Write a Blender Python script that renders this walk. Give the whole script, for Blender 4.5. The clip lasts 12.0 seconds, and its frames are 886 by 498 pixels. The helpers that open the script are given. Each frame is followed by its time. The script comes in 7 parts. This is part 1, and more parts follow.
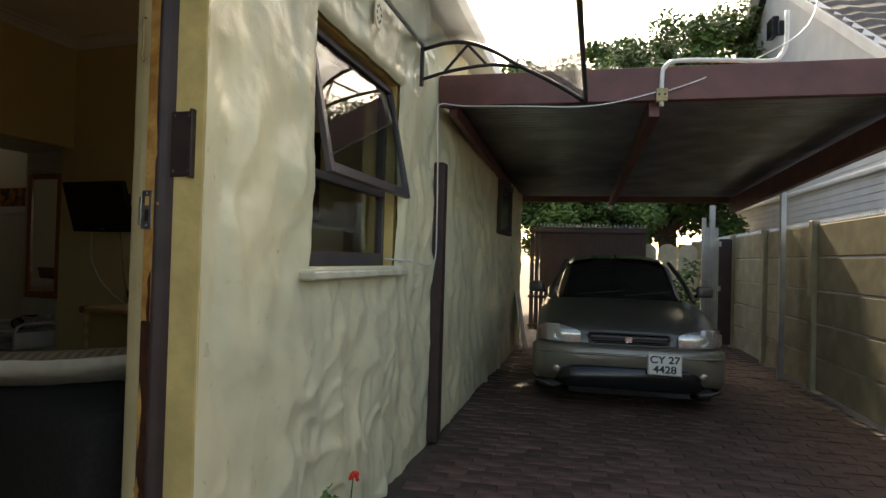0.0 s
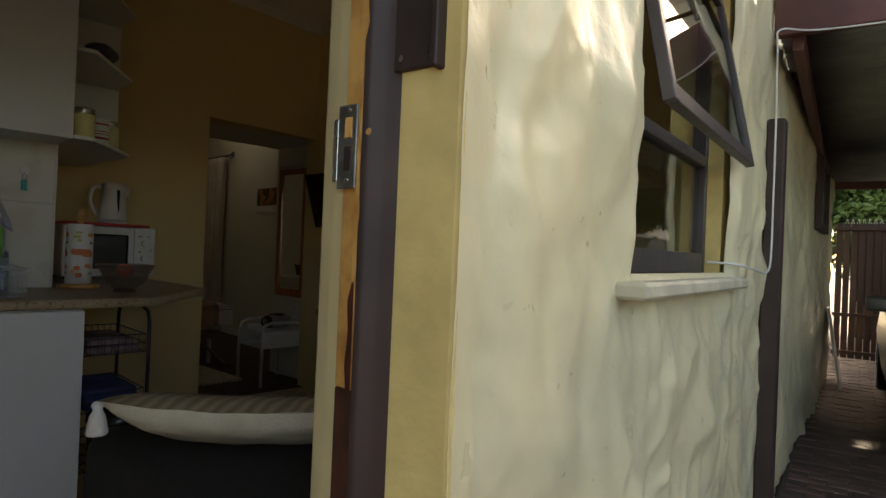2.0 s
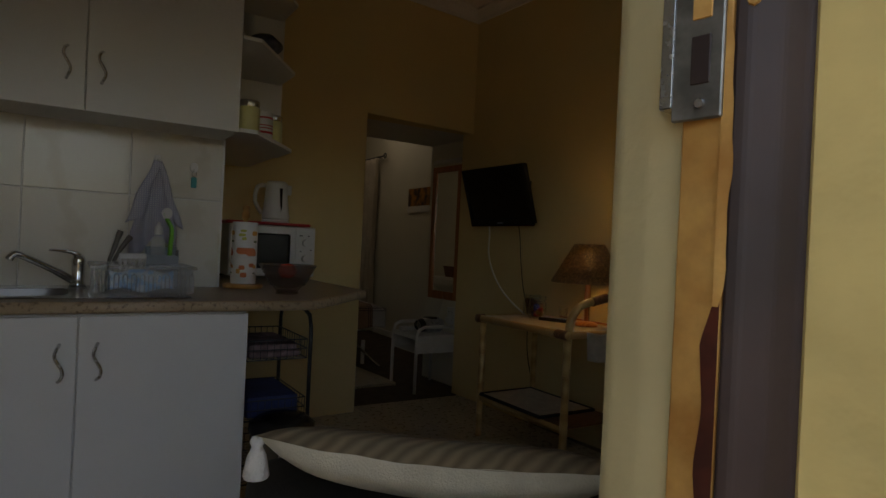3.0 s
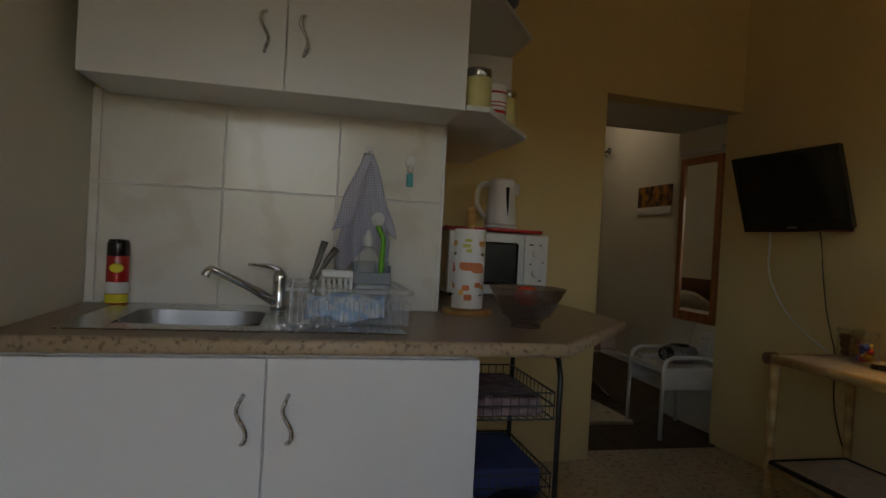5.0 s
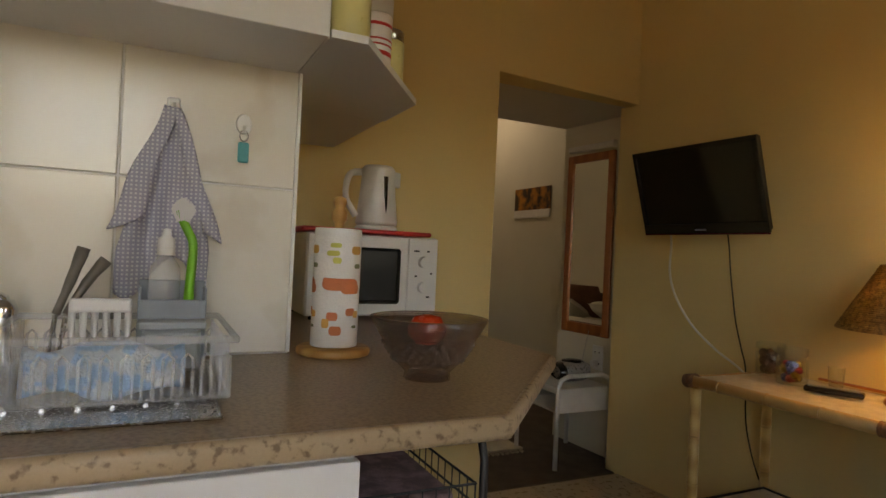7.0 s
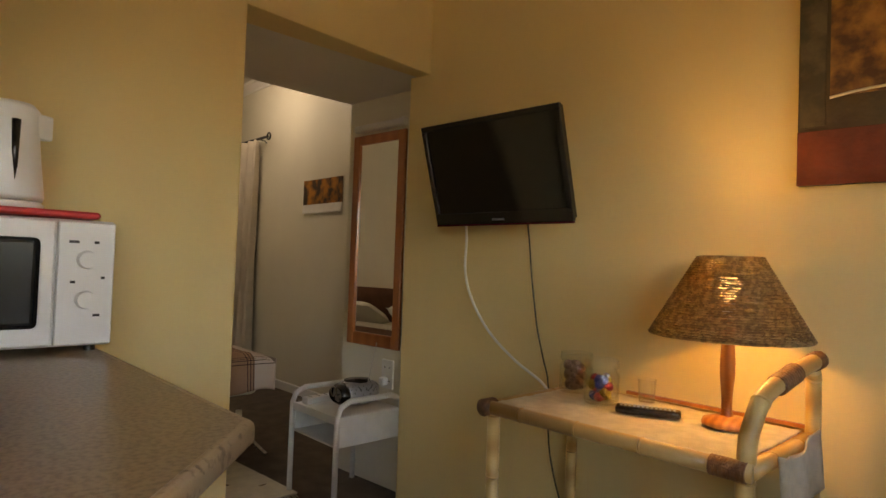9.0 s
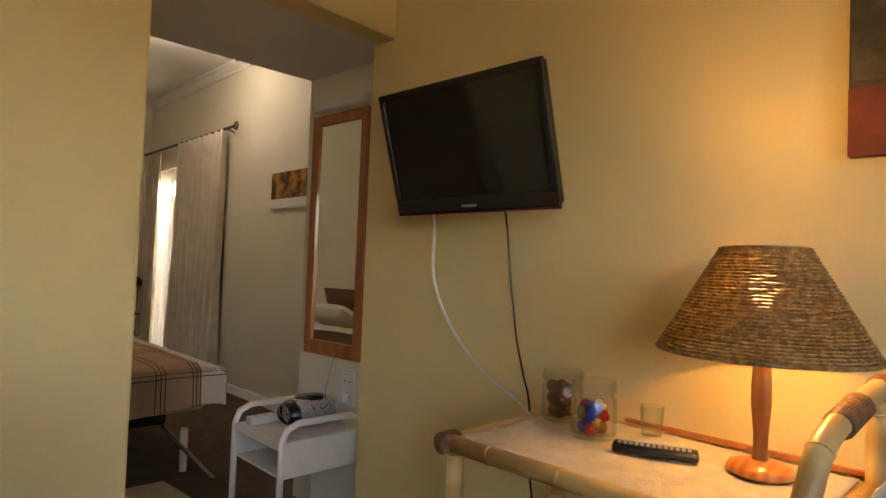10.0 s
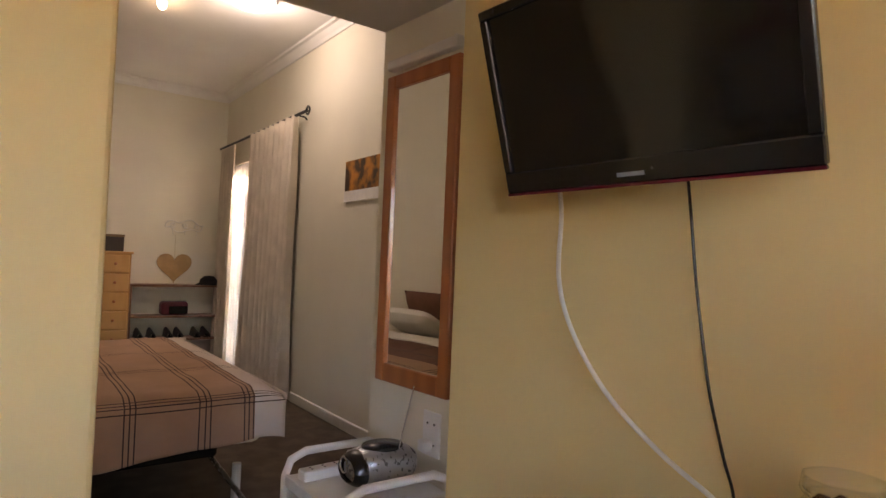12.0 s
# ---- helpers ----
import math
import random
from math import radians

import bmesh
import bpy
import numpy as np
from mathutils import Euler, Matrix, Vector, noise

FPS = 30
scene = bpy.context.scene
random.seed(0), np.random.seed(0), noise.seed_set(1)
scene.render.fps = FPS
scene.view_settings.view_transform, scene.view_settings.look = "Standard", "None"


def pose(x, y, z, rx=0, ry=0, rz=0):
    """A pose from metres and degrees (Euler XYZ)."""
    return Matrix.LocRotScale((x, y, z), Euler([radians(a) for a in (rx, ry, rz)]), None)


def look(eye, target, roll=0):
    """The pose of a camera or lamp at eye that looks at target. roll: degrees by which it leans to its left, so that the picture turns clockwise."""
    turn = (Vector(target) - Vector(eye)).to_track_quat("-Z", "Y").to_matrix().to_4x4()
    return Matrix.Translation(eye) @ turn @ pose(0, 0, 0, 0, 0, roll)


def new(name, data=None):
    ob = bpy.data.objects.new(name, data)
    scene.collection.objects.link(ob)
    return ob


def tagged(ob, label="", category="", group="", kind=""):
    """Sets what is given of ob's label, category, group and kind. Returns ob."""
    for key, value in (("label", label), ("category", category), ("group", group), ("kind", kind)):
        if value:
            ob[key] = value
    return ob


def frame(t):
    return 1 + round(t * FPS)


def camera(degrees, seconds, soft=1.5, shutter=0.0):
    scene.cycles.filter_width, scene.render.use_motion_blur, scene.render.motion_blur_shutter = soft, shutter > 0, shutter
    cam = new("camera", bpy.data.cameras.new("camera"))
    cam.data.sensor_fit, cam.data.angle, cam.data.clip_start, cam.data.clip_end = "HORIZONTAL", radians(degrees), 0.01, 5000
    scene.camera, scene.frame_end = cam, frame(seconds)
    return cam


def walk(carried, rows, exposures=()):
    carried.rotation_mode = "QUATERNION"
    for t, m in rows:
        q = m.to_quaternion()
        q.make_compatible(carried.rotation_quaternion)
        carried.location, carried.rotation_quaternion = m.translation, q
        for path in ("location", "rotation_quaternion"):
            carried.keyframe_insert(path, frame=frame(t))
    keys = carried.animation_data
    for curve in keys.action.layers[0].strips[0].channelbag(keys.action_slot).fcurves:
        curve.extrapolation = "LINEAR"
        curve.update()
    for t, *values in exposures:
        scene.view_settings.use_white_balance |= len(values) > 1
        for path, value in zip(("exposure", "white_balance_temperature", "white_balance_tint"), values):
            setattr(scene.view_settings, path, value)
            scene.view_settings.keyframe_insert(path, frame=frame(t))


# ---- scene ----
cam = camera(73.1, 12.0)
PATH = [
    (0, (-0.96, 0.713, 1.191), (-1.745, 2.552, 1.223), 1.6),
    (0.5, (-1.119, 0.919, 1.19), (-2.079, 2.673, 1.213), 2.0),
    (1, (-1.348, 1.124, 1.181), (-2.426, 2.809, 1.204), 2.0),
    (1.5, (-1.553, 1.321, 1.167), (-2.77, 2.909, 1.189), 2.2),
    (2, (-1.763, 1.479, 1.173), (-3.169, 2.901, 1.186), 2.4),
    (2.5, (-1.982, 1.549, 1.167), (-3.546, 2.796, 1.171), 2.6),
    (3, (-2.158, 1.596, 1.159), (-3.853, 2.657, 1.158), 2.7),
    (3.7, (-2.401, 1.692, 1.182), (-4.284, 2.366, 1.158), 3.1),
    (5.3, (-2.981, 1.715, 1.187), (-4.932, 2.152, 1.166), 3.0),
    (5.5, (-3.053, 1.722, 1.183), (-5.004, 2.159, 1.167), 2.9),
    (6, (-3.229, 1.755, 1.187), (-5.177, 2.206, 1.18), 2.6),
    (6.5, (-3.368, 1.816, 1.204), (-5.286, 2.383, 1.198), 2.9),
    (7, (-3.504, 1.873, 1.187), (-5.307, 2.738, 1.205), 2.7),
    (7.5, (-3.589, 1.964, 1.187), (-5.268, 3.05, 1.217), 2.6),
    (9.5, (-4.068, 2.586, 1.16), (-5.504, 3.978, 1.221), 2.0),
    (10, (-4.176, 2.769, 1.153), (-5.614, 4.157, 1.219), 2.2),
    (10.5, (-4.341, 2.893, 1.175), (-5.792, 4.268, 1.239), 2.1),
    (11, (-4.5, 2.984, 1.179), (-5.972, 4.337, 1.243), 2.2),
    (11.5, (-4.655, 3.071, 1.171), (-6.175, 4.369, 1.23), 2.2),
    (12, (-4.77, 3.179, 1.168), (-6.384, 4.359, 1.219), 2.4),
]
# exposure follows the camera's own metering as it goes from daylight into the rooms
EXPOSURES = [
    (0.0, 1.75, 8600, 8), (1.5, 2.0, 8800, 9), (2.5, 2.25, 9400, 12), (3.0, 2.1, 9300, 14), (3.7, 2.2, 9200, 14), (5.3, 3.4, 9600, 15),
    (5.5, 3.6, 9900, 15), (6.5, 4.05, 11500, 18), (7.5, 4.55, 11400, 19), (9.5, 5.2, 9800, 19), (12.0, 5.72, 8200, 29),
]
walk(cam, [(t, look(eye, target, roll)) for t, eye, target, roll in PATH], EXPOSURES)

# ---- world, sun, lights ----
world = bpy.data.worlds.new("world")
scene.world = world
world.use_nodes = True
wn = world.node_tree
sky = wn.nodes.new("ShaderNodeTexSky")
sky.sky_type = "NISHITA"
sky.sun_disc = False
sky.sun_elevation, sky.sun_rotation = radians(35.4), radians(-13)
sky.dust_density, sky.air_density = 3.0, 0.8
wn.links.new(sky.outputs[0], wn.nodes["Background"].inputs[0])
wn.nodes["Background"].inputs[1].default_value = 0.15
sun_data = bpy.data.lights.new("sun", "SUN")
sun_data.energy, sun_data.angle, sun_data.color = 3.2, radians(0.6), (1.0, 0.95, 0.87)
sun = new("sun", sun_data)
sun.matrix_world = look((-0.315 * 14, 1.370 * 14, 14.0), (0, 0, 0))


# ---- building helpers ----
def thing(name, x, y, z, label, category, group="", kind="", rz=0):
    ob = new(name)
    ob.empty_display_size = 0.1
    ob.matrix_basis = pose(x, y, z, 0, 0, rz)
    return tagged(ob, label, category, group, kind)


def part(name, bm, material, parent=None, label="", smooth=False, local=False):
    """One mesh object under a thing or a part; bm is in world metres unless local."""
    me = bpy.data.meshes.new(name)
    bmesh.ops.recalc_face_normals(bm, faces=bm.faces)
    bm.to_mesh(me)
    bm.free()
    if smooth:
        for p in me.polygons:
            p.use_smooth = True
    me.materials.append(material)
    ob = new(name, me)
    if parent is not None:
        ob.parent = parent
        if not local and parent.type == "EMPTY":
            ob.matrix_parent_inverse = parent.matrix_basis.inverted()
    if label:
        ob["label"] = label
    return ob


def box(bm, x0, x1, y0, y1, z0, z1, bevel=0.0, m=None, seg=1):
    made = bmesh.ops.create_cube(bm, size=1.0)["verts"]
    for v in made:
        v.co = Vector(((x0 + x1) / 2 + v.co.x * (x1 - x0), (y0 + y1) / 2 + v.co.y * (y1 - y0), (z0 + z1) / 2 + v.co.z * (z1 - z0)))
    if bevel:
        edges = list({e for v in made for e in v.link_edges})
        got = bmesh.ops.bevel(bm, geom=edges, offset=bevel, segments=seg, affect="EDGES", profile=0.5)
        made = list({v for f in got["faces"] for v in f.verts} | {v for v in made if v.is_valid})
    if m is not None:
        bmesh.ops.transform(bm, matrix=m, verts=made)
    return made


def cube(x0, x1, y0, y1, z0, z1, bevel=0.0, m=None, seg=1):
    bm = bmesh.new()
    box(bm, x0, x1, y0, y1, z0, z1, bevel, m, seg)
    return bm


def lathe(bm, profile, x=0, y=0, z=0, seg=24, m=None):
    """Turns (radius, height) rows round the upright axis at x, y, z."""
    rings, made = [], []
    for r, h in profile:
        if r <= 1e-6:
            ring = [bm.verts.new((x, y, z + h))] * seg
        else:
            ring = [bm.verts.new((x + r * math.cos(2 * math.pi * i / seg), y + r * math.sin(2 * math.pi * i / seg), z + h)) for i in range(seg)]
        rings.append(ring)
        made += list(dict.fromkeys(ring))
    for a, b in zip(rings, rings[1:]):
        for i in range(seg):
            q = [a[i], a[(i + 1) % seg], b[(i + 1) % seg], b[i]]
            q = list(dict.fromkeys(q))
            if len(q) > 2:
                bm.faces.new(q)
    if m is not None:
        bmesh.ops.transform(bm, matrix=m, verts=made)
    return made


def turned(profile, x=0, y=0, z=0, seg=24, m=None):
    bm = bmesh.new()
    lathe(bm, profile, x, y, z, seg, m)
    return bm


def smooth_line(points, n=6):
    """Catmull-Rom through the points."""
    pts = [Vector(p) for p in points]
    out = []
    for i in range(len(pts) - 1):
        p0, p1, p2, p3 = pts[max(i - 1, 0)], pts[i], pts[i + 1], pts[min(i + 2, len(pts) - 1)]
        for k in range(n):
            t = k / n
            out.append(0.5 * (2 * p1 + (p2 - p0) * t + (2 * p0 - 5 * p1 + 4 * p2 - p3) * t * t + (3 * p1 - p0 - 3 * p2 + p3) * t ** 3))
    out.append(pts[-1])
    return out


def tube(bm, points, radius, seg=10, curve=0, ends=True):
    """A round bar along the points; radius a number or one for each point."""
    pts = smooth_line(points, curve) if curve else [Vector(p) for p in points]
    radii = radius if isinstance(radius, (list, tuple)) else [radius] * len(pts)
    if len(radii) != len(pts):
        radii = [radii[min(int(i * len(radii) / len(pts)), len(radii) - 1)] for i in range(len(pts))]
    rings, normal = [], None
    for i, p in enumerate(pts):
        d = (pts[min(i + 1, len(pts) - 1)] - pts[max(i - 1, 0)]).normalized()
        if normal is None:
            normal = d.orthogonal().normalized()
        normal = (normal - d * normal.dot(d)).normalized()
        side = d.cross(normal)
        rings.append([bm.verts.new(p + radii[i] * (math.cos(2 * math.pi * k / seg) * normal + math.sin(2 * math.pi * k / seg) * side)) for k in range(seg)])
    for a, b in zip(rings, rings[1:]):
        for k in range(seg):
            bm.faces.new((a[k], a[(k + 1) % seg], b[(k + 1) % seg], b[k]))
    if ends:
        bm.faces.new(rings[0][::-1])
        bm.faces.new(rings[-1])


def bar(points, radius, seg=10, curve=0):
    bm = bmesh.new()
    tube(bm, points, radius, seg, curve)
    return bm


def sheet(nu, nv, f, thick=0.0):
    """A grid of points f(u, v), u and v from 0 to 1, made thick along its normals if asked."""
    bm = bmesh.new()
    g = [[bm.verts.new(f(i / nu, j / nv)) for j in range(nv + 1)] for i in range(nu + 1)]
    for i in range(nu):
        for j in range(nv):
            bm.faces.new((g[i][j], g[i + 1][j], g[i + 1][j + 1], g[i][j + 1]))
    if thick:
        bmesh.ops.recalc_face_normals(bm, faces=bm.faces)
        bmesh.ops.solidify(bm, geom=list(bm.faces), thickness=thick)
    return bm


def prism(outline, z0, z1, bevel=0.0):
    """An outline of (x, y) raised from z0 to z1."""
    bm = bmesh.new()
    a = [bm.verts.new((x, y, z0)) for x, y in outline]
    b = [bm.verts.new((x, y, z1)) for x, y in outline]
    bm.faces.new(a[::-1])
    bm.faces.new(b)
    n = len(a)
    for i in range(n):
        bm.faces.new((a[i], a[(i + 1) % n], b[(i + 1) % n], b[i]))
    if bevel:
        bmesh.ops.bevel(bm, geom=list(bm.edges), offset=bevel, segments=2, affect="EDGES", profile=0.5)
    return bm


def join(*bms):
    out = bmesh.new()
    for b in bms:
        me = bpy.data.meshes.new("joined")
        b.to_mesh(me)
        b.free()
        out.from_mesh(me)
        bpy.data.meshes.remove(me)
    return out


# ---- materials ----
def mat(name, colour, rough=0.6, metal=0.0, vary=0.12, scale=6.0, fine=60.0, bump=0.1, depth=0.004, dark=None, spread=(0.4, 0.65), coat=0.0, piece=0.0, **more):
    """A surface: base colour broken up at two scales, roughness variation and fine relief. dark: colour of stains."""
    m = bpy.data.materials.new(name)
    m.use_nodes = True
    n, l = m.node_tree.nodes, m.node_tree.links
    b = n["Principled BSDF"]
    co = n.new("ShaderNodeTexCoord")
    big, small = n.new("ShaderNodeTexNoise"), n.new("ShaderNodeTexNoise")
    for t, s, d in ((big, scale, 5), (small, fine, 3)):
        t.inputs["Scale"].default_value, t.inputs["Detail"].default_value = s, d
        l.new(co.outputs["Object"], t.inputs["Vector"])
    ramp = n.new("ShaderNodeValToRGB")
    c = Vector(colour)
    lo = Vector(dark) if dark else c * (1 - vary)
    ramp.color_ramp.elements[0].color, ramp.color_ramp.elements[1].color = (*lo, 1), (*[min(v, 1) for v in c * (1 + vary * 0.25)], 1)
    ramp.color_ramp.elements[0].position, ramp.color_ramp.elements[1].position = spread
    l.new(big.outputs["Fac"], ramp.inputs[0])
    mix = n.new("ShaderNodeMix")
    mix.data_type, mix.blend_type = "RGBA", "MULTIPLY"
    mix.inputs["Factor"].default_value = min(1.0, vary * 2.0)
    l.new(ramp.outputs[0], mix.inputs["A"])
    grey = n.new("ShaderNodeValToRGB")
    grey.color_ramp.elements[0].color, grey.color_ramp.elements[1].color = (0.72, 0.72, 0.72, 1), (1, 1, 1, 1)
    l.new(small.outputs["Fac"], grey.inputs[0])
    l.new(grey.outputs[0], mix.inputs["B"])
    out = mix.outputs["Result"]
    if piece:
        info, hsv, mr = n.new("ShaderNodeObjectInfo"), n.new("ShaderNodeHueSaturation"), n.new("ShaderNodeMapRange")
        mr.inputs["To Min"].default_value, mr.inputs["To Max"].default_value = 1 - piece, 1 + piece
        l.new(info.outputs["Random"], mr.inputs["Value"])
        l.new(mr.outputs[0], hsv.inputs["Value"])
        l.new(out, hsv.inputs["Color"])
        out = hsv.outputs[0]
    l.new(out, b.inputs["Base Color"])
    rr = n.new("ShaderNodeMapRange")
    rr.inputs["To Min"].default_value, rr.inputs["To Max"].default_value = max(rough - (0.02 if metal > 0.8 else 0.08), 0.02), min(rough + (0.02 if metal > 0.8 else 0.1), 1)
    l.new(small.outputs["Fac"], rr.inputs["Value"])
    l.new(rr.outputs[0], b.inputs["Roughness"])
    b.inputs["Metallic"].default_value = metal
    b.inputs["Coat Weight"].default_value = coat
    if bump:
        bp = n.new("ShaderNodeBump")
        bp.inputs["Strength"].default_value, bp.inputs["Distance"].default_value = bump, depth
        l.new(small.outputs["Fac"], bp.inputs["Height"])
        l.new(bp.outputs[0], b.inputs["Normal"])
    for k, v in more.items():
        b.inputs[k.replace("_", " ")].default_value = v
    return m


def nodes_of(m):
    return m.node_tree.nodes, m.node_tree.links, m.node_tree.nodes["Principled BSDF"]


def wave_mat(name, light, dark, scale, axis="X", rough=0.5, distort=6.0, coat=0.0, detail=2.0, bump=0.08, stretch=(1, 1, 1)):
    """Grained wood or marble: bands broken by noise."""
    m = bpy.data.materials.new(name)
    m.use_nodes = True
    n, l, b = nodes_of(m)
    co, mp, w, r = n.new("ShaderNodeTexCoord"), n.new("ShaderNodeMapping"), n.new("ShaderNodeTexWave"), n.new("ShaderNodeValToRGB")
    mp.inputs["Scale"].default_value = stretch
    l.new(co.outputs["Object"], mp.inputs[0])
    l.new(mp.outputs[0], w.inputs["Vector"])
    w.bands_direction = axis
    w.inputs["Scale"].default_value, w.inputs["Distortion"].default_value, w.inputs["Detail"].default_value = scale, distort, detail
    r.color_ramp.elements[0].color, r.color_ramp.elements[1].color = (*dark, 1), (*light, 1)
    l.new(w.outputs["Fac"], r.inputs[0])
    l.new(r.outputs[0], b.inputs["Base Color"])
    b.inputs["Roughness"].default_value, b.inputs["Coat Weight"].default_value = rough, coat
    bp = n.new("ShaderNodeBump")
    bp.inputs["Strength"].default_value, bp.inputs["Distance"].default_value = bump, 0.003
    l.new(w.outputs["Fac"], bp.inputs["Height"])
    l.new(bp.outputs[0], b.inputs["Normal"])
    return m


def glass_mat(name, colour=(0.95, 0.98, 0.97), rough=0.0, ior=1.45):
    m = bpy.data.materials.new(name)
    m.use_nodes = True
    n, l, b = nodes_of(m)
    b.inputs["Base Color"].default_value = (*colour, 1)
    b.inputs["Transmission Weight"].default_value = 1
    b.inputs["Roughness"].default_value, b.inputs["IOR"].default_value = rough, ior
    return m


def thin_mat(name, colour=(1, 1, 1), gloss=0.05, haze=0.0, haze_colour=(0.8, 0.82, 0.84)):
    """A thin clear wall: light goes straight through, with a Fresnel gloss and, for cheap plastic, a little haze."""
    m = bpy.data.materials.new(name)
    m.use_nodes = True
    n, l = m.node_tree.nodes, m.node_tree.links
    n.remove(n["Principled BSDF"])
    t, g, f, mx = n.new("ShaderNodeBsdfTransparent"), n.new("ShaderNodeBsdfGlossy"), n.new("ShaderNodeLayerWeight"), n.new("ShaderNodeMixShader")
    t.inputs[0].default_value = (*colour, 1)
    g.inputs["Roughness"].default_value = gloss
    pw, ad = n.new("ShaderNodeMath"), n.new("ShaderNodeMath")
    pw.operation, ad.operation = "POWER", "MULTIPLY_ADD"
    pw.inputs[1].default_value, ad.inputs[1].default_value, ad.inputs[2].default_value = 3.0, 0.55, 0.04
    l.new(f.outputs["Facing"], pw.inputs[0])
    l.new(pw.outputs[0], ad.inputs[0])
    l.new(ad.outputs[0], mx.inputs[0])
    l.new(t.outputs[0], mx.inputs[1])
    l.new(g.outputs[0], mx.inputs[2])
    last = mx
    if haze:
        d, m2 = n.new("ShaderNodeBsdfDiffuse"), n.new("ShaderNodeMixShader")
        d.inputs[0].default_value = (*haze_colour, 1)
        m2.inputs[0].default_value = haze
        l.new(mx.outputs[0], m2.inputs[1])
        l.new(d.outputs[0], m2.inputs[2])
        last = m2
    l.new(last.outputs[0], n["Material Output"].inputs["Surface"])
    return m


def glow_mat(name, colour, strength):
    m = bpy.data.materials.new(name)
    m.use_nodes = True
    n, l, b = nodes_of(m)
    b.inputs["Base Color"].default_value = (*colour, 1)
    b.inputs["Emission Color"].default_value = (*colour, 1)
    b.inputs["Emission Strength"].default_value = strength
    return m


M_PLASTER = mat("rough_cream_plaster", (0.83, 0.735, 0.46), 0.30, vary=0.12, scale=1.6, fine=22, bump=0.32, depth=0.010, dark=(0.70, 0.65, 0.43))
M_OCHRE = mat("ochre_paint", (0.80, 0.60, 0.23), 0.65, vary=0.18, scale=7, fine=35, bump=0.4, depth=0.006)
M_YELLOW = mat("yellow_wall_paint", (0.78, 0.62, 0.31), 0.6, vary=0.05, scale=1.3, fine=70, bump=0.12, depth=0.002)
M_CREAM = mat("cream_wall_paint", (0.78, 0.74, 0.62), 0.6, vary=0.05, scale=1.5, fine=70, bump=0.12, depth=0.002)
M_CEIL = mat("white_ceiling_paint", (0.80, 0.79, 0.76), 0.7, vary=0.04, scale=2, fine=50, bump=0.05)
M_FRAME = mat("dark_brown_paint", (0.052, 0.029, 0.024), 0.55, vary=0.3, scale=9, fine=50, bump=0.2, depth=0.003)
M_BAREWOOD = mat("bare_orange_wood", (0.74, 0.41, 0.12), 0.6, vary=0.35, scale=14, fine=90, bump=0.5, depth=0.003, dark=(0.50, 0.22, 0.05))
M_FLOORTILE = mat("cream_floor_tile", (0.55, 0.46, 0.32), 0.28, vary=0.15, scale=4, fine=30, bump=0.05, piece=0.06)
M_GROUT = mat("floor_grout", (0.30, 0.24, 0.17), 0.9, vary=0.2)
M_CARPET = mat("brown_carpet", (0.14, 0.10, 0.07), 0.95, vary=0.25, scale=9, fine=260, bump=0.8, depth=0.008)
M_WTILE = wave_mat("veined_wall_tile", (0.77, 0.745, 0.67), (0.71, 0.67, 0.58), 0.9, "DIAGONAL", 0.24, 19.0, 0.2, 6.0, 0.0)
for nd in M_WTILE.node_tree.nodes:
    if nd.type == "VALTORGB":
        nd.color_ramp.elements[1].position = 0.16
M_WHITE = mat("white_melamine", (0.74, 0.75, 0.74), 0.34, vary=0.03, scale=3, fine=90, bump=0.03)
M_STEEL = mat("brushed_steel", (0.52, 0.52, 0.52), 0.27, 1.0, vary=0.04, scale=8, fine=160, bump=0.0)
M_CHROME = mat("chrome", (0.75, 0.75, 0.76), 0.08, 1.0, vary=0.04, bump=0.0)
M_BLACK = mat("black_plastic", (0.012, 0.012, 0.013), 0.22, vary=0.2, bump=0.05)
M_BLACKWIRE = mat("black_coated_wire", (0.02, 0.02, 0.022), 0.4, vary=0.2, bump=0.05)
M_WHITEPLASTIC = mat("white_plastic", (0.78, 0.78, 0.76), 0.32, vary=0.05, bump=0.04)
M_WHITEMETAL = mat("white_enamelled_tube", (0.76, 0.75, 0.71), 0.35, vary=0.07, scale=12, bump=0.06)
M_GLASS = thin_mat("clear_glass", (0.965, 0.975, 0.968), 0.09)
M_PANE = thin_mat("window_glass", (0.80, 0.83, 0.83), 0.01)
M_MIRROR = mat("mirror_silver", (0.92, 0.93, 0.92), 0.01, 1.0, vary=0.0, bump=0.0)
M_MIRROR.node_tree.nodes["Principled BSDF"].inputs["Roughness"].default_value = 0.0
for lk in list(M_MIRROR.node_tree.nodes["Principled BSDF"].inputs["Roughness"].links):
    M_MIRROR.node_tree.links.remove(lk)
M_REDWOOD = wave_mat("red_brown_varnished_wood", (0.46, 0.15, 0.045), (0.38, 0.115, 0.035), 4, "X", 0.3, 6.0, 0.3, 3.0, 0.0, (1, 1, 0.12))
M_ROOFSTEEL = mat("red_brown_painted_steel", (0.16, 0.055, 0.045), 0.5, vary=0.3, scale=4, fine=40, bump=0.2)

# ---- large structure: rooms ----
LEFT, KIT, HALL, TVW_SLOPE = 1.05, -4.89, -6.055, 0.07


def tv_wall(x):
    return 4.262 + TVW_SLOPE * (x + 6.19)


# street wall of the house: s along it from the door jamb, o outwards
WALL_A, WALL_TURN = (-2.265, 2.035), 8.7
WALL = pose(WALL_A[0], WALL_A[1], 0, 0, 0, WALL_TURN)   # local x is outwards, local y runs along the wall
GROUND = -0.08
CEIL = 3.03


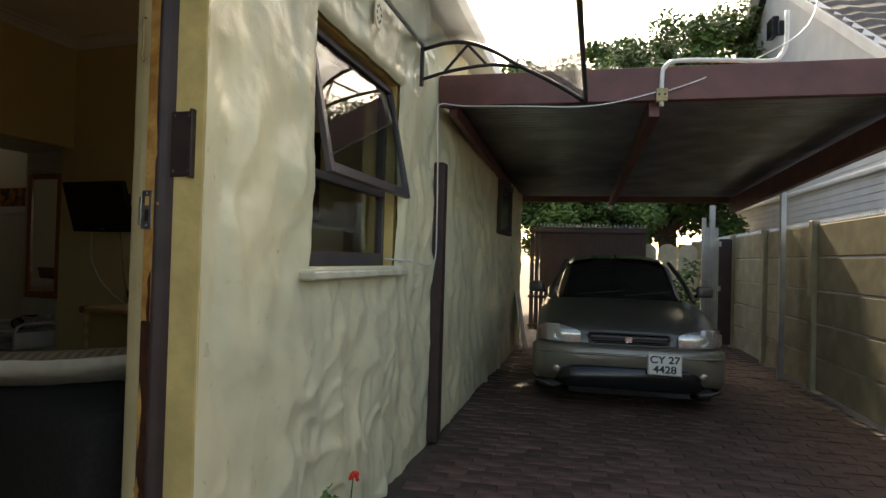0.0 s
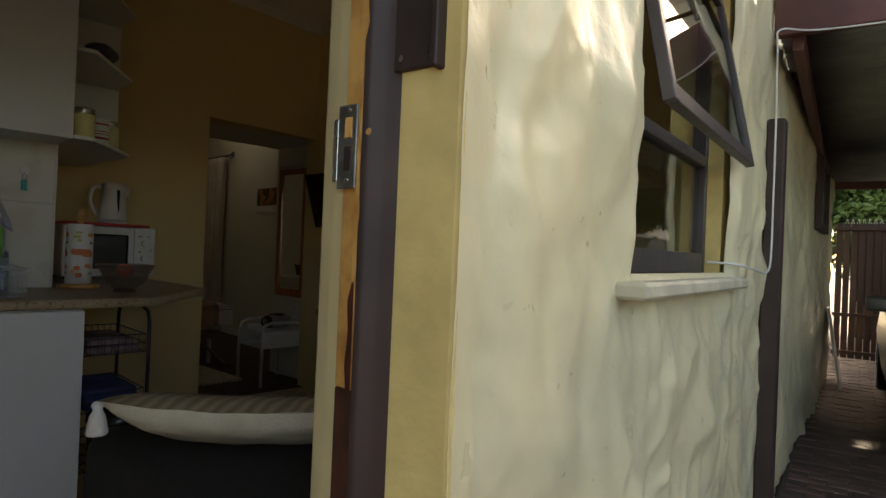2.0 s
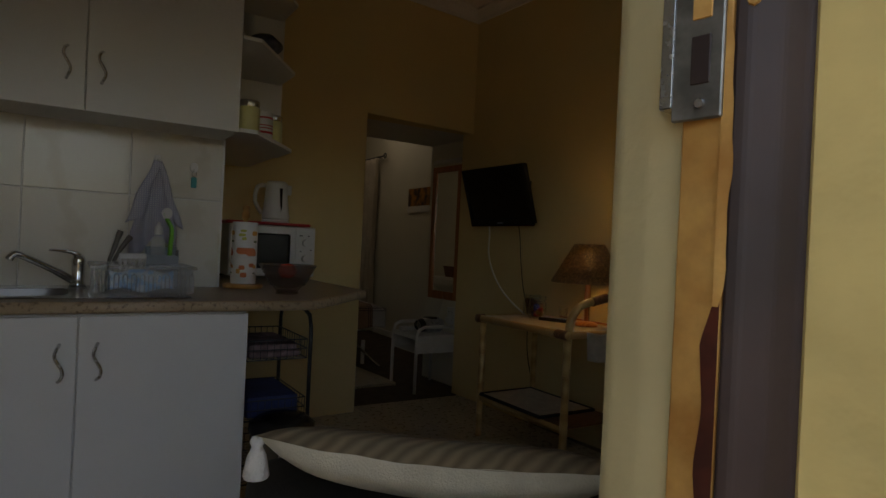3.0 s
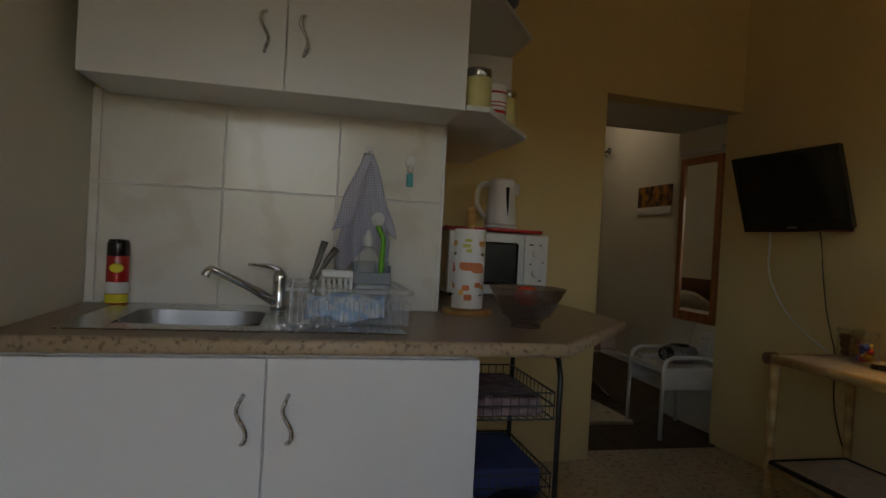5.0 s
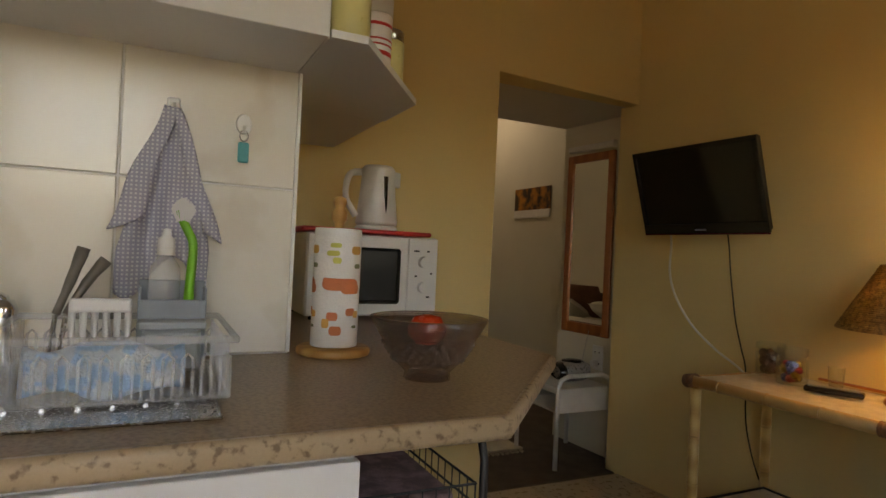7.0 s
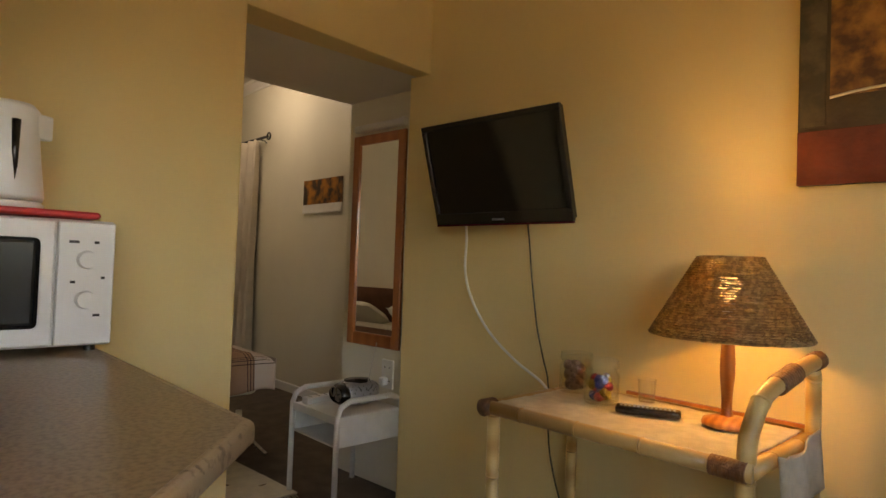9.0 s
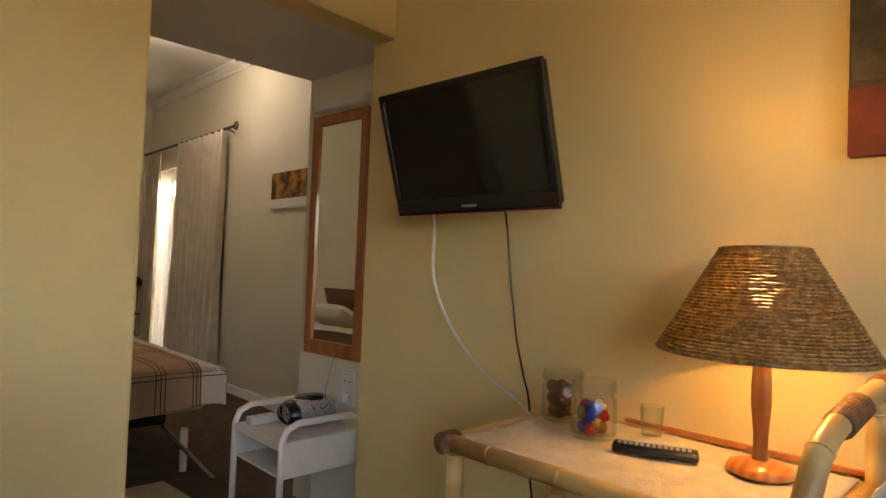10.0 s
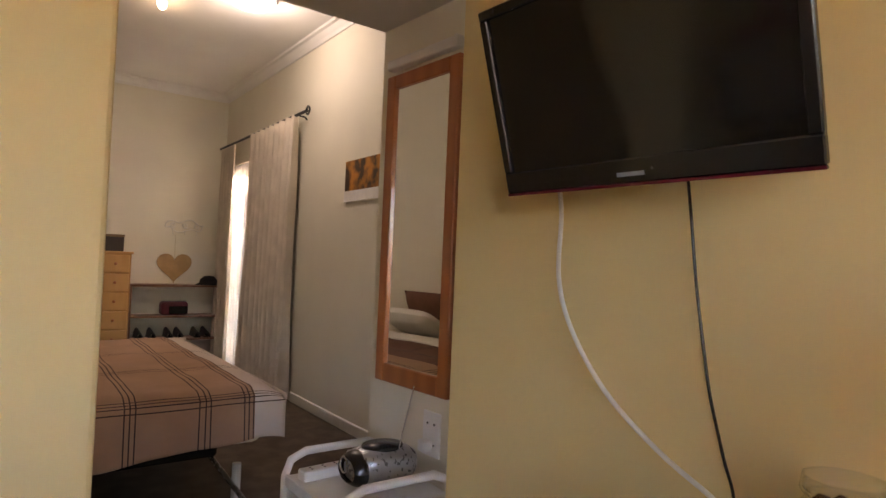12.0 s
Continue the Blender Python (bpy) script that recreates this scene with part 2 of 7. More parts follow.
def structure(name, bm, material, label, category, smooth=False):
    return tagged(part(name, bm, material, None, label, smooth), label, category, "", "structure")


def wall_box(bm, o0, o1, s0, s1, z0, z1, bevel=0.0):
    box(bm, o0, o1, s0, s1, z0, z1, bevel, WALL)


JAMB_S, DOOR_S0, WIN_S0, WIN_S1, WIN_Z0, WIN_Z1 = -0.034, -0.93, 0.71, 1.79, 1.14, 2.19
bm = bmesh.new()
wall_box(bm, -0.252, -0.10, 0.055, WIN_S0, GROUND - 0.3, 2.85)
wall_box(bm, -0.10, -0.062, 0.0, WIN_S0, GROUND - 0.3, 2.85)
wall_box(bm, -0.26, -0.062, WIN_S0, WIN_S1, GROUND - 0.3, WIN_Z0 - 0.02)
wall_box(bm, -0.26, -0.062, WIN_S0, WIN_S1, WIN_Z1, 2.85)
wall_box(bm, -0.26, -0.062, WIN_S1, 7.55, GROUND - 0.3, 2.85)
wall_box(bm, -0.26, -0.062, DOOR_S0, 0.0, 2.12, 2.85)
wall_box(bm, -0.26, -0.062, -3.2, DOOR_S0, GROUND - 0.3, 2.85)
wall_box(bm, -0.10, 0.003, -0.034, -0.020, GROUND - 0.05, 2.119, 0.006)
wall_box(bm, -0.10, -0.055, -0.021, 0.06, GROUND - 0.05, 2.119)
structure("wall_street", bm, M_OCHRE, "rough plastered house wall painted pale yellow", "wall")


def plaster(s, z):
    """Trowelled relief of the outer skin."""
    p = Vector((s * 3.1 + z * 0.9, z * 2.1 - s * 0.6, 0.3))
    a = noise.noise(p) * 0.026 + noise.noise(p * 2.3 + Vector((7, 1, 4))) * 0.024 - 0.012
    for fs, fz, sk, seed, amp in ((3.2, 2.6, 1.6, 5.0, 0.026), (5.8, 4.4, -2.2, 9.0, 0.015), (9.0, 7.0, 3.0, 13.0, 0.006)):
        w = noise.noise(Vector((s * 2.0, z * 2.0, seed)))
        r = 1 - abs(noise.noise(Vector((s * fs + z * sk + w, z * fz - s * sk * 0.7, seed))))
        patch = max(0.0, 0.35 + noise.noise(Vector((s * 1.7, z * 1.7, seed + 2))))
        a += amp * patch * max(0.0, (r - 0.74) / 0.26) ** 1.5
    a += noise.noise(p * 8.0) * 0.0035
    return a


def skin(s0, s1, z0, z1, step):
    """Outer skin with the window left out; it turns in round the window and at the door jamb."""
    ns, nz = round((s1 - s0) / step), round((z1 - z0) / step)
    bm = bmesh.new()
    grid = []
    for i in range(ns + 1):
        col = []
        for j in range(nz + 1):
            s, z = s0 + (s1 - s0) * i / ns, z0 + (z1 - z0) * j / nz
            near = math.hypot(max(WIN_S0 - s, 0, s - WIN_S1), max(WIN_Z0 - z, 0, z - WIN_Z1))
            o = plaster(s, z) * min(1.0, 0.35 + near * 6)
            e = abs(s - JAMB_S)
            if z < 2.12 and e < 0.12:
                o = o * (0.12 + 7.3 * e) + 0.017 * (1 - e / 0.12)
            if near < 0.05:
                o -= 0.034 * (1 - math.sqrt(max(0.0, 1 - (1 - near / 0.05) ** 2)))
            col.append(bm.verts.new(WALL @ Vector((o - 0.012, s, z))))
        grid.append(col)
    for i in range(ns):
        for j in range(nz):
            s, z = s0 + (s1 - s0) * (i + 0.5) / ns, z0 + (z1 - z0) * (j + 0.5) / nz
            inside = WIN_S0 < s < WIN_S1 and WIN_Z0 < z < WIN_Z1
            door = DOOR_S0 < s < JAMB_S and z < 2.12
            if not inside and not door:
                bm.faces.new((grid[i][j], grid[i + 1][j], grid[i + 1][j + 1], grid[i][j + 1]))
    loose = [v for v in bm.verts if not v.link_faces]
    bmesh.ops.delete(bm, geom=loose, context="VERTS")
    return bm


structure("wall_street_plaster", skin(JAMB_S, 2.52, GROUND - 0.05, 2.85, 0.014), M_PLASTER, "hand-trowelled cream plaster on the house wall", "wall", True)
structure("wall_street_plaster", skin(2.52, 7.55, GROUND - 0.05, 2.85, 0.04), M_PLASTER, "hand-trowelled cream plaster on the house wall", "wall", True)
structure("wall_street_plaster", skin(-3.2, JAMB_S, GROUND - 0.05, 2.85, 0.05), M_PLASTER, "hand-trowelled cream plaster on the house wall", "wall", True)

eave = prism([(0.18, -3.4), (0.18, 7.7), (-5.2, 7.7), (-5.2, -3.4)], 2.86, 2.98)
for v in eave.verts:
    v.co.z += 0.30 * max(0.0, -v.co.x)
bmesh.ops.transform(eave, matrix=WALL, verts=eave.verts)
structure("roof", eave, M_CEIL, "plain boarded roof over the house", "roof")

# inner rooms
bm = bmesh.new()
box(bm, -6.3, -2.25, LEFT - 0.2, LEFT, -0.1, CEIL + 0.2)
structure("wall_left", bm, M_CREAM, "plain cream painted wall beside the sink", "wall")
bm = bmesh.new()
box(bm, -5.99, KIT - 0.012, LEFT + 0.001, 2.155, 0.0, CEIL)
structure("wall_kitchen", bm, M_YELLOW, "yellow painted wall pier behind the kitchen sink", "wall")


def hall(y):
    """The wall with the passage runs a little askew."""
    return -5.976 - 0.0866 * (y - 3.322)


block = join(
    prism([(hall(0.9), 0.9), (hall(3.322), 3.322), (-6.83, 3.322), (-6.83, 0.9)], -0.1, CEIL + 0.2, 0.01),
    prism([(hall(3.31), 3.31), (hall(4.4), 4.4), (-6.145, 4.4), (-6.145, 3.31)], 2.075, CEIL + 0.2, 0.005))
structure("wall_passage", block, M_YELLOW, "yellow wall with an opening to the bedroom", "wall")
structure("wall_lintel", prism([(-6.147, 3.315), (-6.147, 4.4), (-6.83, 4.4), (-6.83, 3.315)], 2.079, CEIL + 0.2, 0.004), M_CEIL, "pale painted lintel over the passage", "wall")
outline = [(-6.19, tv_wall(-6.19)), (-2.8, tv_wall(-2.8)), (-2.8, 4.75), (-6.19, 4.75)]
structure("wall_television", prism(outline, -0.1, CEIL + 0.2, 0.004), M_YELLOW, "yellow painted wall behind the television", "wall")
structure("wall_mirror", prism([(-6.83, 4.3555), (-6.191, 4.400), (-6.191, 5.3), (-6.83, 5.3)], -0.1, CEIL + 0.2, 0.004), M_CREAM, "cream wall of the passage that carries the mirror", "wall")
bm = bmesh.new()
box(bm, -11.8, -6.83, 5.12, 5.32, -0.1, 0.02)
box(bm, -9.95, -6.83, 5.12, 5.32, 0.02, 3.1)
box(bm, -11.8, -11.25, 5.12, 5.32, 0.02, 3.1)
box(bm, -11.25, -9.95, 5.12, 5.32, 2.13, 3.1)
structure("wall_bedroom_window", bm, M_CREAM, "cream bedroom wall with a tall curtained window", "wall")
structure("wall_bedroom_far", cube(-11.8, -11.6, 1.8, 5.12, -0.1, 3.1), M_CREAM, "cream far wall of the bedroom", "wall")
# added wall, out of view: keeps direct sun off the bedroom window
structure("wall_sun_block", cube(-14.0, -6.9, 6.7, 6.9, GROUND - 0.3, 3.0), M_CREAM, "plain unseen wall added outside the bedroom window to block the sun", "wall")
structure("wall_bedroom_head", cube(-11.6, -6.83, 1.8, 2.0, -0.1, 3.1), M_CREAM, "cream bedroom wall behind the headboard", "wall")

ROOM = [(-6.13, LEFT), (-2.36, LEFT), (-2.80, 4.45), (-6.13, 4.35)]
structure("floor_base", prism(ROOM, -0.12, -0.006), M_GROUT, "grey-brown grout bed under the floor tiles", "floor")
structure("floor_bedroom", cube(-11.8, -6.12, 1.8, 5.3, -0.12, 0.0), M_CARPET, "dark brown bedroom carpet", "floor")
structure("ceiling", prism([(-6.1, LEFT - 0.1), (-2.3, LEFT - 0.1), (-2.75, 4.6), (-6.1, 4.6)], CEIL, CEIL + 0.1), M_CEIL, "white painted living room ceiling", "ceiling")
structure("ceiling_bedroom", cube(-11.7, -6.7, 1.9, 5.2, 2.95, 3.05), M_CEIL, "white painted bedroom ceiling", "ceiling")


def cornice(name, p, q, z, inward):
    """A coved moulding along a wall top from p to q."""
    prof = [(0.0, -0.085), (0.012, -0.085), (0.018, -0.06), (0.05, -0.022), (0.075, -0.016), (0.08, 0.0), (0.0, 0.0)]
    bm = bmesh.new()
    rings = []
    for e in (p, q):
        rings.append([bm.verts.new((e[0] + inward[0] * a, e[1] + inward[1] * a, z + h - 0.001)) for a, h in prof])
    n = len(prof)
    for i in range(n):
        bm.faces.new((rings[0][i], rings[0][(i + 1) % n], rings[1][(i + 1) % n], rings[1][i]))
    bm.faces.new(rings[0])
    bm.faces.new(rings[1][::-1])
    structure(name, bm, M_CEIL, "white coved cornice along the ceiling", "cornice")


cornice("trim_cornice", (hall(2.2) + 0.001, 2.2), (hall(4.27) + 0.001, 4.27), CEIL, (1, 0))
cornice("trim_cornice", (-6.05, tv_wall(-6.05) - 0.002), (-2.5, tv_wall(-2.5) - 0.002), CEIL, (0, -1))
cornice("trim_cornice", (-11.6, 5.119), (-6.84, 5.119), 2.95, (0, -1))
cornice("trim_cornice", (-11.599, 2.0), (-11.599, 5.1), 2.95, (1, 0))
structure("baseboard", cube(-9.45, -6.84, 5.10, 5.12, 0.0, 0.075, 0.004), M_CEIL, "white painted baseboard in the bedroom", "baseboard")


# ---- kitchen ----
WORK_Z = 0.945
M_WORKTOP = mat("speckled_brown_worktop", (0.34, 0.235, 0.14), 0.32, vary=0.18, scale=130, fine=300, bump=0.02, dark=(0.22, 0.145, 0.085), spread=(0.34, 0.58))
M_CAVITY = mat("dark_cupboard_inside", (0.25, 0.24, 0.22), 0.7)

# tiled splashback: tile rows each tile a piece
backing = structure("splashback", cube(KIT - 0.012, KIT - 0.002, LEFT, 2.155, 0.9, 1.60), M_WHITEPLASTIC, "cream veined tiles above the kitchen sink", "splashback")
for row, (z0, z1) in enumerate(((0.948, 1.315), (1.319, 1.60))):
    for y0, y1 in ((LEFT + 0.003, 1.079), (1.083, 1.436), (1.440, 1.794), (1.798, 2.15)):
        part("tile", cube(KIT - 0.003, KIT + 0.005, y0, y1, z0, z1, 0.002), M_WTILE, backing)
part("edge_trim", cube(KIT - 0.004, KIT + 0.007, 2.1505, 2.158, 0.948, 1.60), M_WHITEPLASTIC, backing)



def sweep(path, profile):
    """A moulding: (out, z) profile along (x, y) points, outwards to the right of the way."""
    bm = bmesh.new()
    rings, n = [], len(profile)
    for i, p in enumerate(path):
        p = Vector(p)
        a = (p - Vector(path[i - 1])).normalized() if i else None
        b = (Vector(path[i + 1]) - p).normalized() if i < len(path) - 1 else None
        a, b = a or b, b or a
        na, nb = Vector((a.y, -a.x)), Vector((b.y, -b.x))
        m = (na + nb) / (1 + na.dot(nb))
        rings.append([bm.verts.new((p.x + m.x * o, p.y + m.y * o, z)) for o, z in profile])
    for r, q in zip(rings, rings[1:]):
        for k in range(n):
            bm.faces.new((r[k], r[(k + 1) % n], q[(k + 1) % n], q[k]))
    bm.faces.new(rings[0])
    bm.faces.new(rings[-1][::-1])
    return bm


# worktop with a clipped corner, cut out for the sink
wt = thing("worktop", -4.6, 1.7, WORK_Z - 0.036, "speckled brown laminate kitchen worktop with a clipped corner", "worktop")
Z0 = WORK_Z - 0.036
wtop = join(
    prism([(-4.44, 1.052), (-4.29, 1.052), (-4.29, 2.368), (-4.44, 2.5038)], Z0, WORK_Z),
    prism([(-4.745, 1.052), (-4.44, 1.052), (-4.44, 1.24), (-4.745, 1.24)], Z0, WORK_Z),
    prism([(-4.745, 1.61), (-4.44, 1.61), (-4.44, 2.5038), (-4.745, 2.78)], Z0, WORK_Z),
    prism([(-4.886, 1.052), (-4.745, 1.052), (-4.745, 2.16), (-4.886, 2.16)], Z0, WORK_Z),
    prism([(-5.86, 2.16), (-4.745, 2.16), (-4.745, 2.78), (-5.86, 2.78)], Z0, WORK_Z))
bmesh.ops.remove_doubles(wtop, verts=wtop.verts, dist=0.0005)
part("top", wtop, M_WORKTOP, wt)
M_NOSE = mat("speckled_tan_edge", (0.43, 0.315, 0.20), 0.35, vary=0.3, scale=70, fine=260, bump=0.03, dark=(0.20, 0.13, 0.08), spread=(0.33, 0.47))
nose = [(0, Z0), (0.009, Z0), (0.014, Z0 + 0.004), (0.016, Z0 + 0.010), (0.016, Z0 + 0.026), (0.014, Z0 + 0.032), (0.009, WORK_Z), (0, WORK_Z)]
part("nosing", sweep([(-4.29, 1.052), (-4.29, 2.368), (-4.745, 2.78), (-5.86, 2.78)], nose), M_NOSE, wt, "rounded speckled front edge", True)


def wavy_handle(parent, x, y, z, length=0.112, steel=None):
    pts = [(x + (0.026 if 0 < i < 10 else 0.0) , y + 0.011 * math.sin(2 * math.pi * i / 10), z + length * (i / 10 - 0.5)) for i in range(11)]
    return part("handle", bar(pts, 0.0052, 8, 3), M_STEEL, parent, "curved satin steel handle", True)


def cupboard_door(parent, x, y0, y1, z0, z1, hy, hz):
    d = part("door", cube(x - 0.017, x, y0, y1, z0, z1, 0.0015), M_WHITE, parent)
    wavy_handle(d, x + 0.001, hy, hz)
    return d


base = thing("base_cabinet", -4.56, 1.6, 0.0, "white two-door kitchen base cabinet under the sink", "cabinet")
part("body", cube(-4.87, -4.303, LEFT + 0.004, 2.135, 0.10, 0.905), M_WHITE, base)
part("plinth", cube(-4.83, -4.34, LEFT + 0.006, 2.13, 0.0, 0.10), M_WHITE, base)
cupboard_door(base, -4.284, LEFT + 0.006, 1.629, 0.104, 0.900, 1.584, 0.760)
cupboard_door(base, -4.284, 1.633, 2.138, 0.104, 0.900, 1.684, 0.760)

upper = thing("wall_cabinet", -4.75, 1.62, 1.585, "white two-door wall cabinet above the sink", "cabinet")
part("body", cube(KIT + 0.004, -4.625, 1.098, 2.145, 1.585, 2.30), M_WHITE, upper)
cupboard_door(upper, -4.607, 1.098, 1.622, 1.583, 2.302, 1.566, 1.742)
cupboard_door(upper, -4.607, 1.626, 2.148, 1.583, 2.302, 1.672, 1.742)

shelf_unit = thing("corner_shelf", -4.8, 2.3, 1.58, "white open corner shelf at the end of the wall cabinets", "shelf")
sh = [(-4.612, 2.152), (-4.612, 2.225), (-4.99, 2.485), (-5.22, 2.485), (-5.22, 2.152)]
for z in (1.585, 1.955, 2.284):
    part("board", prism(sh, z, z + 0.016, 0.001), M_WHITE, shelf_unit)
part("back", cube(-5.236, -5.22, 2.152, 2.487, 1.585, 2.30), M_WHITE, shelf_unit)
part("side", cube(-5.22, -4.625, 2.147, 2.152, 1.585, 2.30), M_WHITE, shelf_unit)


over = thing("wall_cabinet", -5.5, 2.32, 1.60, "white wall cabinet above the microwave", "cabinet")
part("body", cube(-5.87, -5.24, 2.162, 2.483, 1.596, 2.30, 0.001), M_WHITE, over)
part("door", cube(-5.87, -5.24, 2.484, 2.499, 1.598, 2.298, 0.001), M_WHITE, over)

# sink: inset steel sheet with bowl and ribbed drainer
M_PAPER = mat("white_paper_towel", (0.80, 0.79, 0.77), 0.9, vary=0.04, scale=20, fine=150, bump=0.4)
M_ORANGE = mat("orange_print", (0.72, 0.22, 0.10), 0.8)
M_RED = mat("red_paint", (0.62, 0.03, 0.03), 0.4)
M_LIME = mat("yellow_green_print", (0.62, 0.62, 0.16), 0.8)
M_GREEN = mat("bright_green_plastic", (0.13, 0.50, 0.03), 0.35)
M_GREYPLASTIC = mat("grey_blue_plastic", (0.28, 0.33, 0.37), 0.4)
M_PINE = wave_mat("varnished_pine", (0.60, 0.33, 0.12), (0.45, 0.21, 0.06), 7, "X", 0.4, 4.0, 0.1, 2.0, 0.05, (1, 1, 0.2))
M_CLEARPL = thin_mat("clear_plastic", (0.95, 0.96, 0.97), 0.12, 0.22)
M_LABELTXT = mat("dark_print", (0.03, 0.03, 0.03), 0.6)

sink = thing("sink", -4.63, 1.56, WORK_Z, "stainless steel inset sink with a drainer", "sink")
def sink_rim():
    f0, f1, y0, y1, z = -4.872, -4.372, 1.155, 1.968, WORK_Z + 0.0045
    return join(cube(-4.45, f1, y0, y1, WORK_Z + 0.0005, z, 0.002), cube(f0, -4.738, y0, y1, WORK_Z + 0.0005, z, 0.002),
                cube(-4.738, -4.45, y0, 1.252, WORK_Z + 0.0005, z, 0.0), cube(-4.738, -4.45, 1.600, y1, WORK_Z + 0.0005, z, 0.0))
part("rim", sink_rim(), M_STEEL, sink)
def bowl_shape(i, j):
    a = 2 * math.pi * i
    c, s = math.cos(a), math.sin(a)
    k = (abs(c) ** 5 + abs(s) ** 5) ** (-1 / 5)
    r = (1.0, 0.97, 0.93, 0.80, 0.35, 0.06)[round(j * 5)]
    d = (0.004, -0.02, -0.125, -0.145, -0.148, -0.150)[round(j * 5)]
    return Vector((-4.594 + 0.145 * r * k * c, 1.426 + 0.175 * r * k * s, WORK_Z + d))
part("bowl", sheet(48, 5, bowl_shape), mat("dull_basin_steel", (0.33, 0.33, 0.33), 0.42, 1.0, vary=0.03, bump=0.0), sink, "", True)
part("waste", turned([(0, -0.147), (0.035, -0.146), (0.038, -0.149)], -4.594, 1.426, WORK_Z, 20), M_CHROME, sink)
for i in range(7):
    part("rib", bar([(-4.46, 1.66 + i * 0.042, WORK_Z + 0.005), (-4.80, 1.66 + i * 0.042, WORK_Z + 0.005)], 0.0035, 6), M_STEEL, sink)

tap = thing("mixer_tap", -4.815, 1.63, WORK_Z + 0.005, "chrome single-lever kitchen mixer tap", "tap")
part("body", turned([(0, 0), (0.027, 0), (0.027, 0.012), (0.022, 0.02), (0.022, 0.085), (0.024, 0.10), (0.017, 0.118), (0, 0.122)], -4.815, 1.63, WORK_Z + 0.005, 24), M_CHROME, tap, "", True)
part("spout", bar([(-4.80, 1.612, WORK_Z + 0.03), (-4.77, 1.55, WORK_Z + 0.07), (-4.73, 1.46, WORK_Z + 0.118), (-4.722, 1.435, WORK_Z + 0.125), (-4.716, 1.422, WORK_Z + 0.105)], [0.014, 0.012, 0.0115, 0.012, 0.013], 12, 4), M_CHROME, tap, "", True)
part("lever", bar([(-4.815, 1.632, WORK_Z + 0.120), (-4.80, 1.60, WORK_Z + 0.137), (-4.785, 1.535, WORK_Z + 0.142)], [0.012, 0.008, 0.005], 10, 4), M_CHROME, tap, "", True)

can = thing("spray_can", -4.845, 1.155, WORK_Z, "red and black insect spray can with a yellow foot", "spray can")
part("body", turned([(0, 0.003), (0.028, 0.003), (0.0312, 0.006), (0.0312, 0.150), (0.027, 0.158), (0, 0.158)], -4.845, 1.155, WORK_Z, 28), mat("red_tin_print", (0.50, 0.015, 0.012), 0.3, coat=0.4), can, "", True)
part("cap", turned([(0.0305, 0.147), (0.0315, 0.149), (0.0315, 0.183), (0.027, 0.197), (0, 0.199)], -4.845, 1.155, WORK_Z, 28), M_BLACK, can, "black plastic cap", True)
M_YELLOWPRINT = mat("yellow_print", (0.75, 0.68, 0.05), 0.4)
part("foot_band", turned([(0.0316, 0.008), (0.0318, 0.010), (0.0318, 0.032), (0.0316, 0.034)], -4.845, 1.155, WORK_Z, 28), M_YELLOWPRINT, can, "yellow printed band", True)
part("white_band", turned([(0.0316, 0.036), (0.0318, 0.038), (0.0318, 0.066), (0.0316, 0.070)], -4.845, 1.155, WORK_Z, 28), M_WHITEPLASTIC, can, "pale printed band", True)
part("badge", turned([(0.0, 0.0), (0.019, 0.0), (0.016, 0.0015), (0, 0.002)], 0, 0, 0, 12, pose(-4.8135, 1.160, WORK_Z + 0.113, 0, 90, 0) @ Matrix.Diagonal((0.75, 1.1, 1, 1))), M_YELLOWPRINT, can, "plain yellow badge")

# dish rack with what stands in it
rack = thing("dish_rack", -4.60, 1.82, WORK_Z + 0.008, "clear plastic dish rack on the drainer", "dish rack")
RZ = WORK_Z + 0.0095
part("tray", cube(-4.76, -4.455, 1.665, 1.985, RZ, RZ + 0.006, 0.002), M_CLEARPL, rack)
for y in (1.672, 1.978):
    for k in range(9):
        x = -4.745 + k * 0.035
        part("rib", cube(x - 0.006, x + 0.006, y - 0.002, y + 0.002, RZ + 0.005, RZ + 0.085), M_CLEARPL, rack)
for x in (-4.752, -4.464):
    for k in range(12):
        y = 1.685 + k * 0.0265
        part("hoop", bar( [(x, y - 0.007, RZ + 0.006), (x, y - 0.007, RZ + 0.06), (x, y, RZ + 0.068), (x, y + 0.007, RZ + 0.06), (x, y + 0.007, RZ + 0.006)], 0.0024, 5), M_CLEARPL, rack)
rimpath = [(-4.452, 1.662, RZ + 0.09), (-4.452, 1.99, RZ + 0.09), (-4.766, 1.99, RZ + 0.09), (-4.766, 1.662, RZ + 0.09), (-4.452, 1.662, RZ + 0.09)]
part("rim", bar(rimpath, 0.006, 8), M_CLEARPL, rack)

M_BLUECLOTH = mat("blue_white_dishcloth", (0.30, 0.48, 0.68), 0.9, vary=0.3, scale=40, fine=220, bump=0.6, dark=(0.62, 0.70, 0.76), spread=(0.46, 0.54))
cl = sheet(26, 14, lambda a, b: Vector((-4.478 - 0.03 * b + 0.008 * math.sin(a * 17), 1.715 + 0.205 * a, RZ + 0.010 + 0.062 * math.sin(math.pi * min(b * 1.3, 1) * 0.5) + 0.008 * math.sin(a * 9 + b * 4))), 0.004)
tagged(part("dishcloth", cl, M_BLUECLOTH, None, "", True), "crumpled blue and white dishcloth in the rack", "cloth")
M_BAKELITE = mat("grey_brown_bakelite", (0.15, 0.13, 0.11), 0.35)
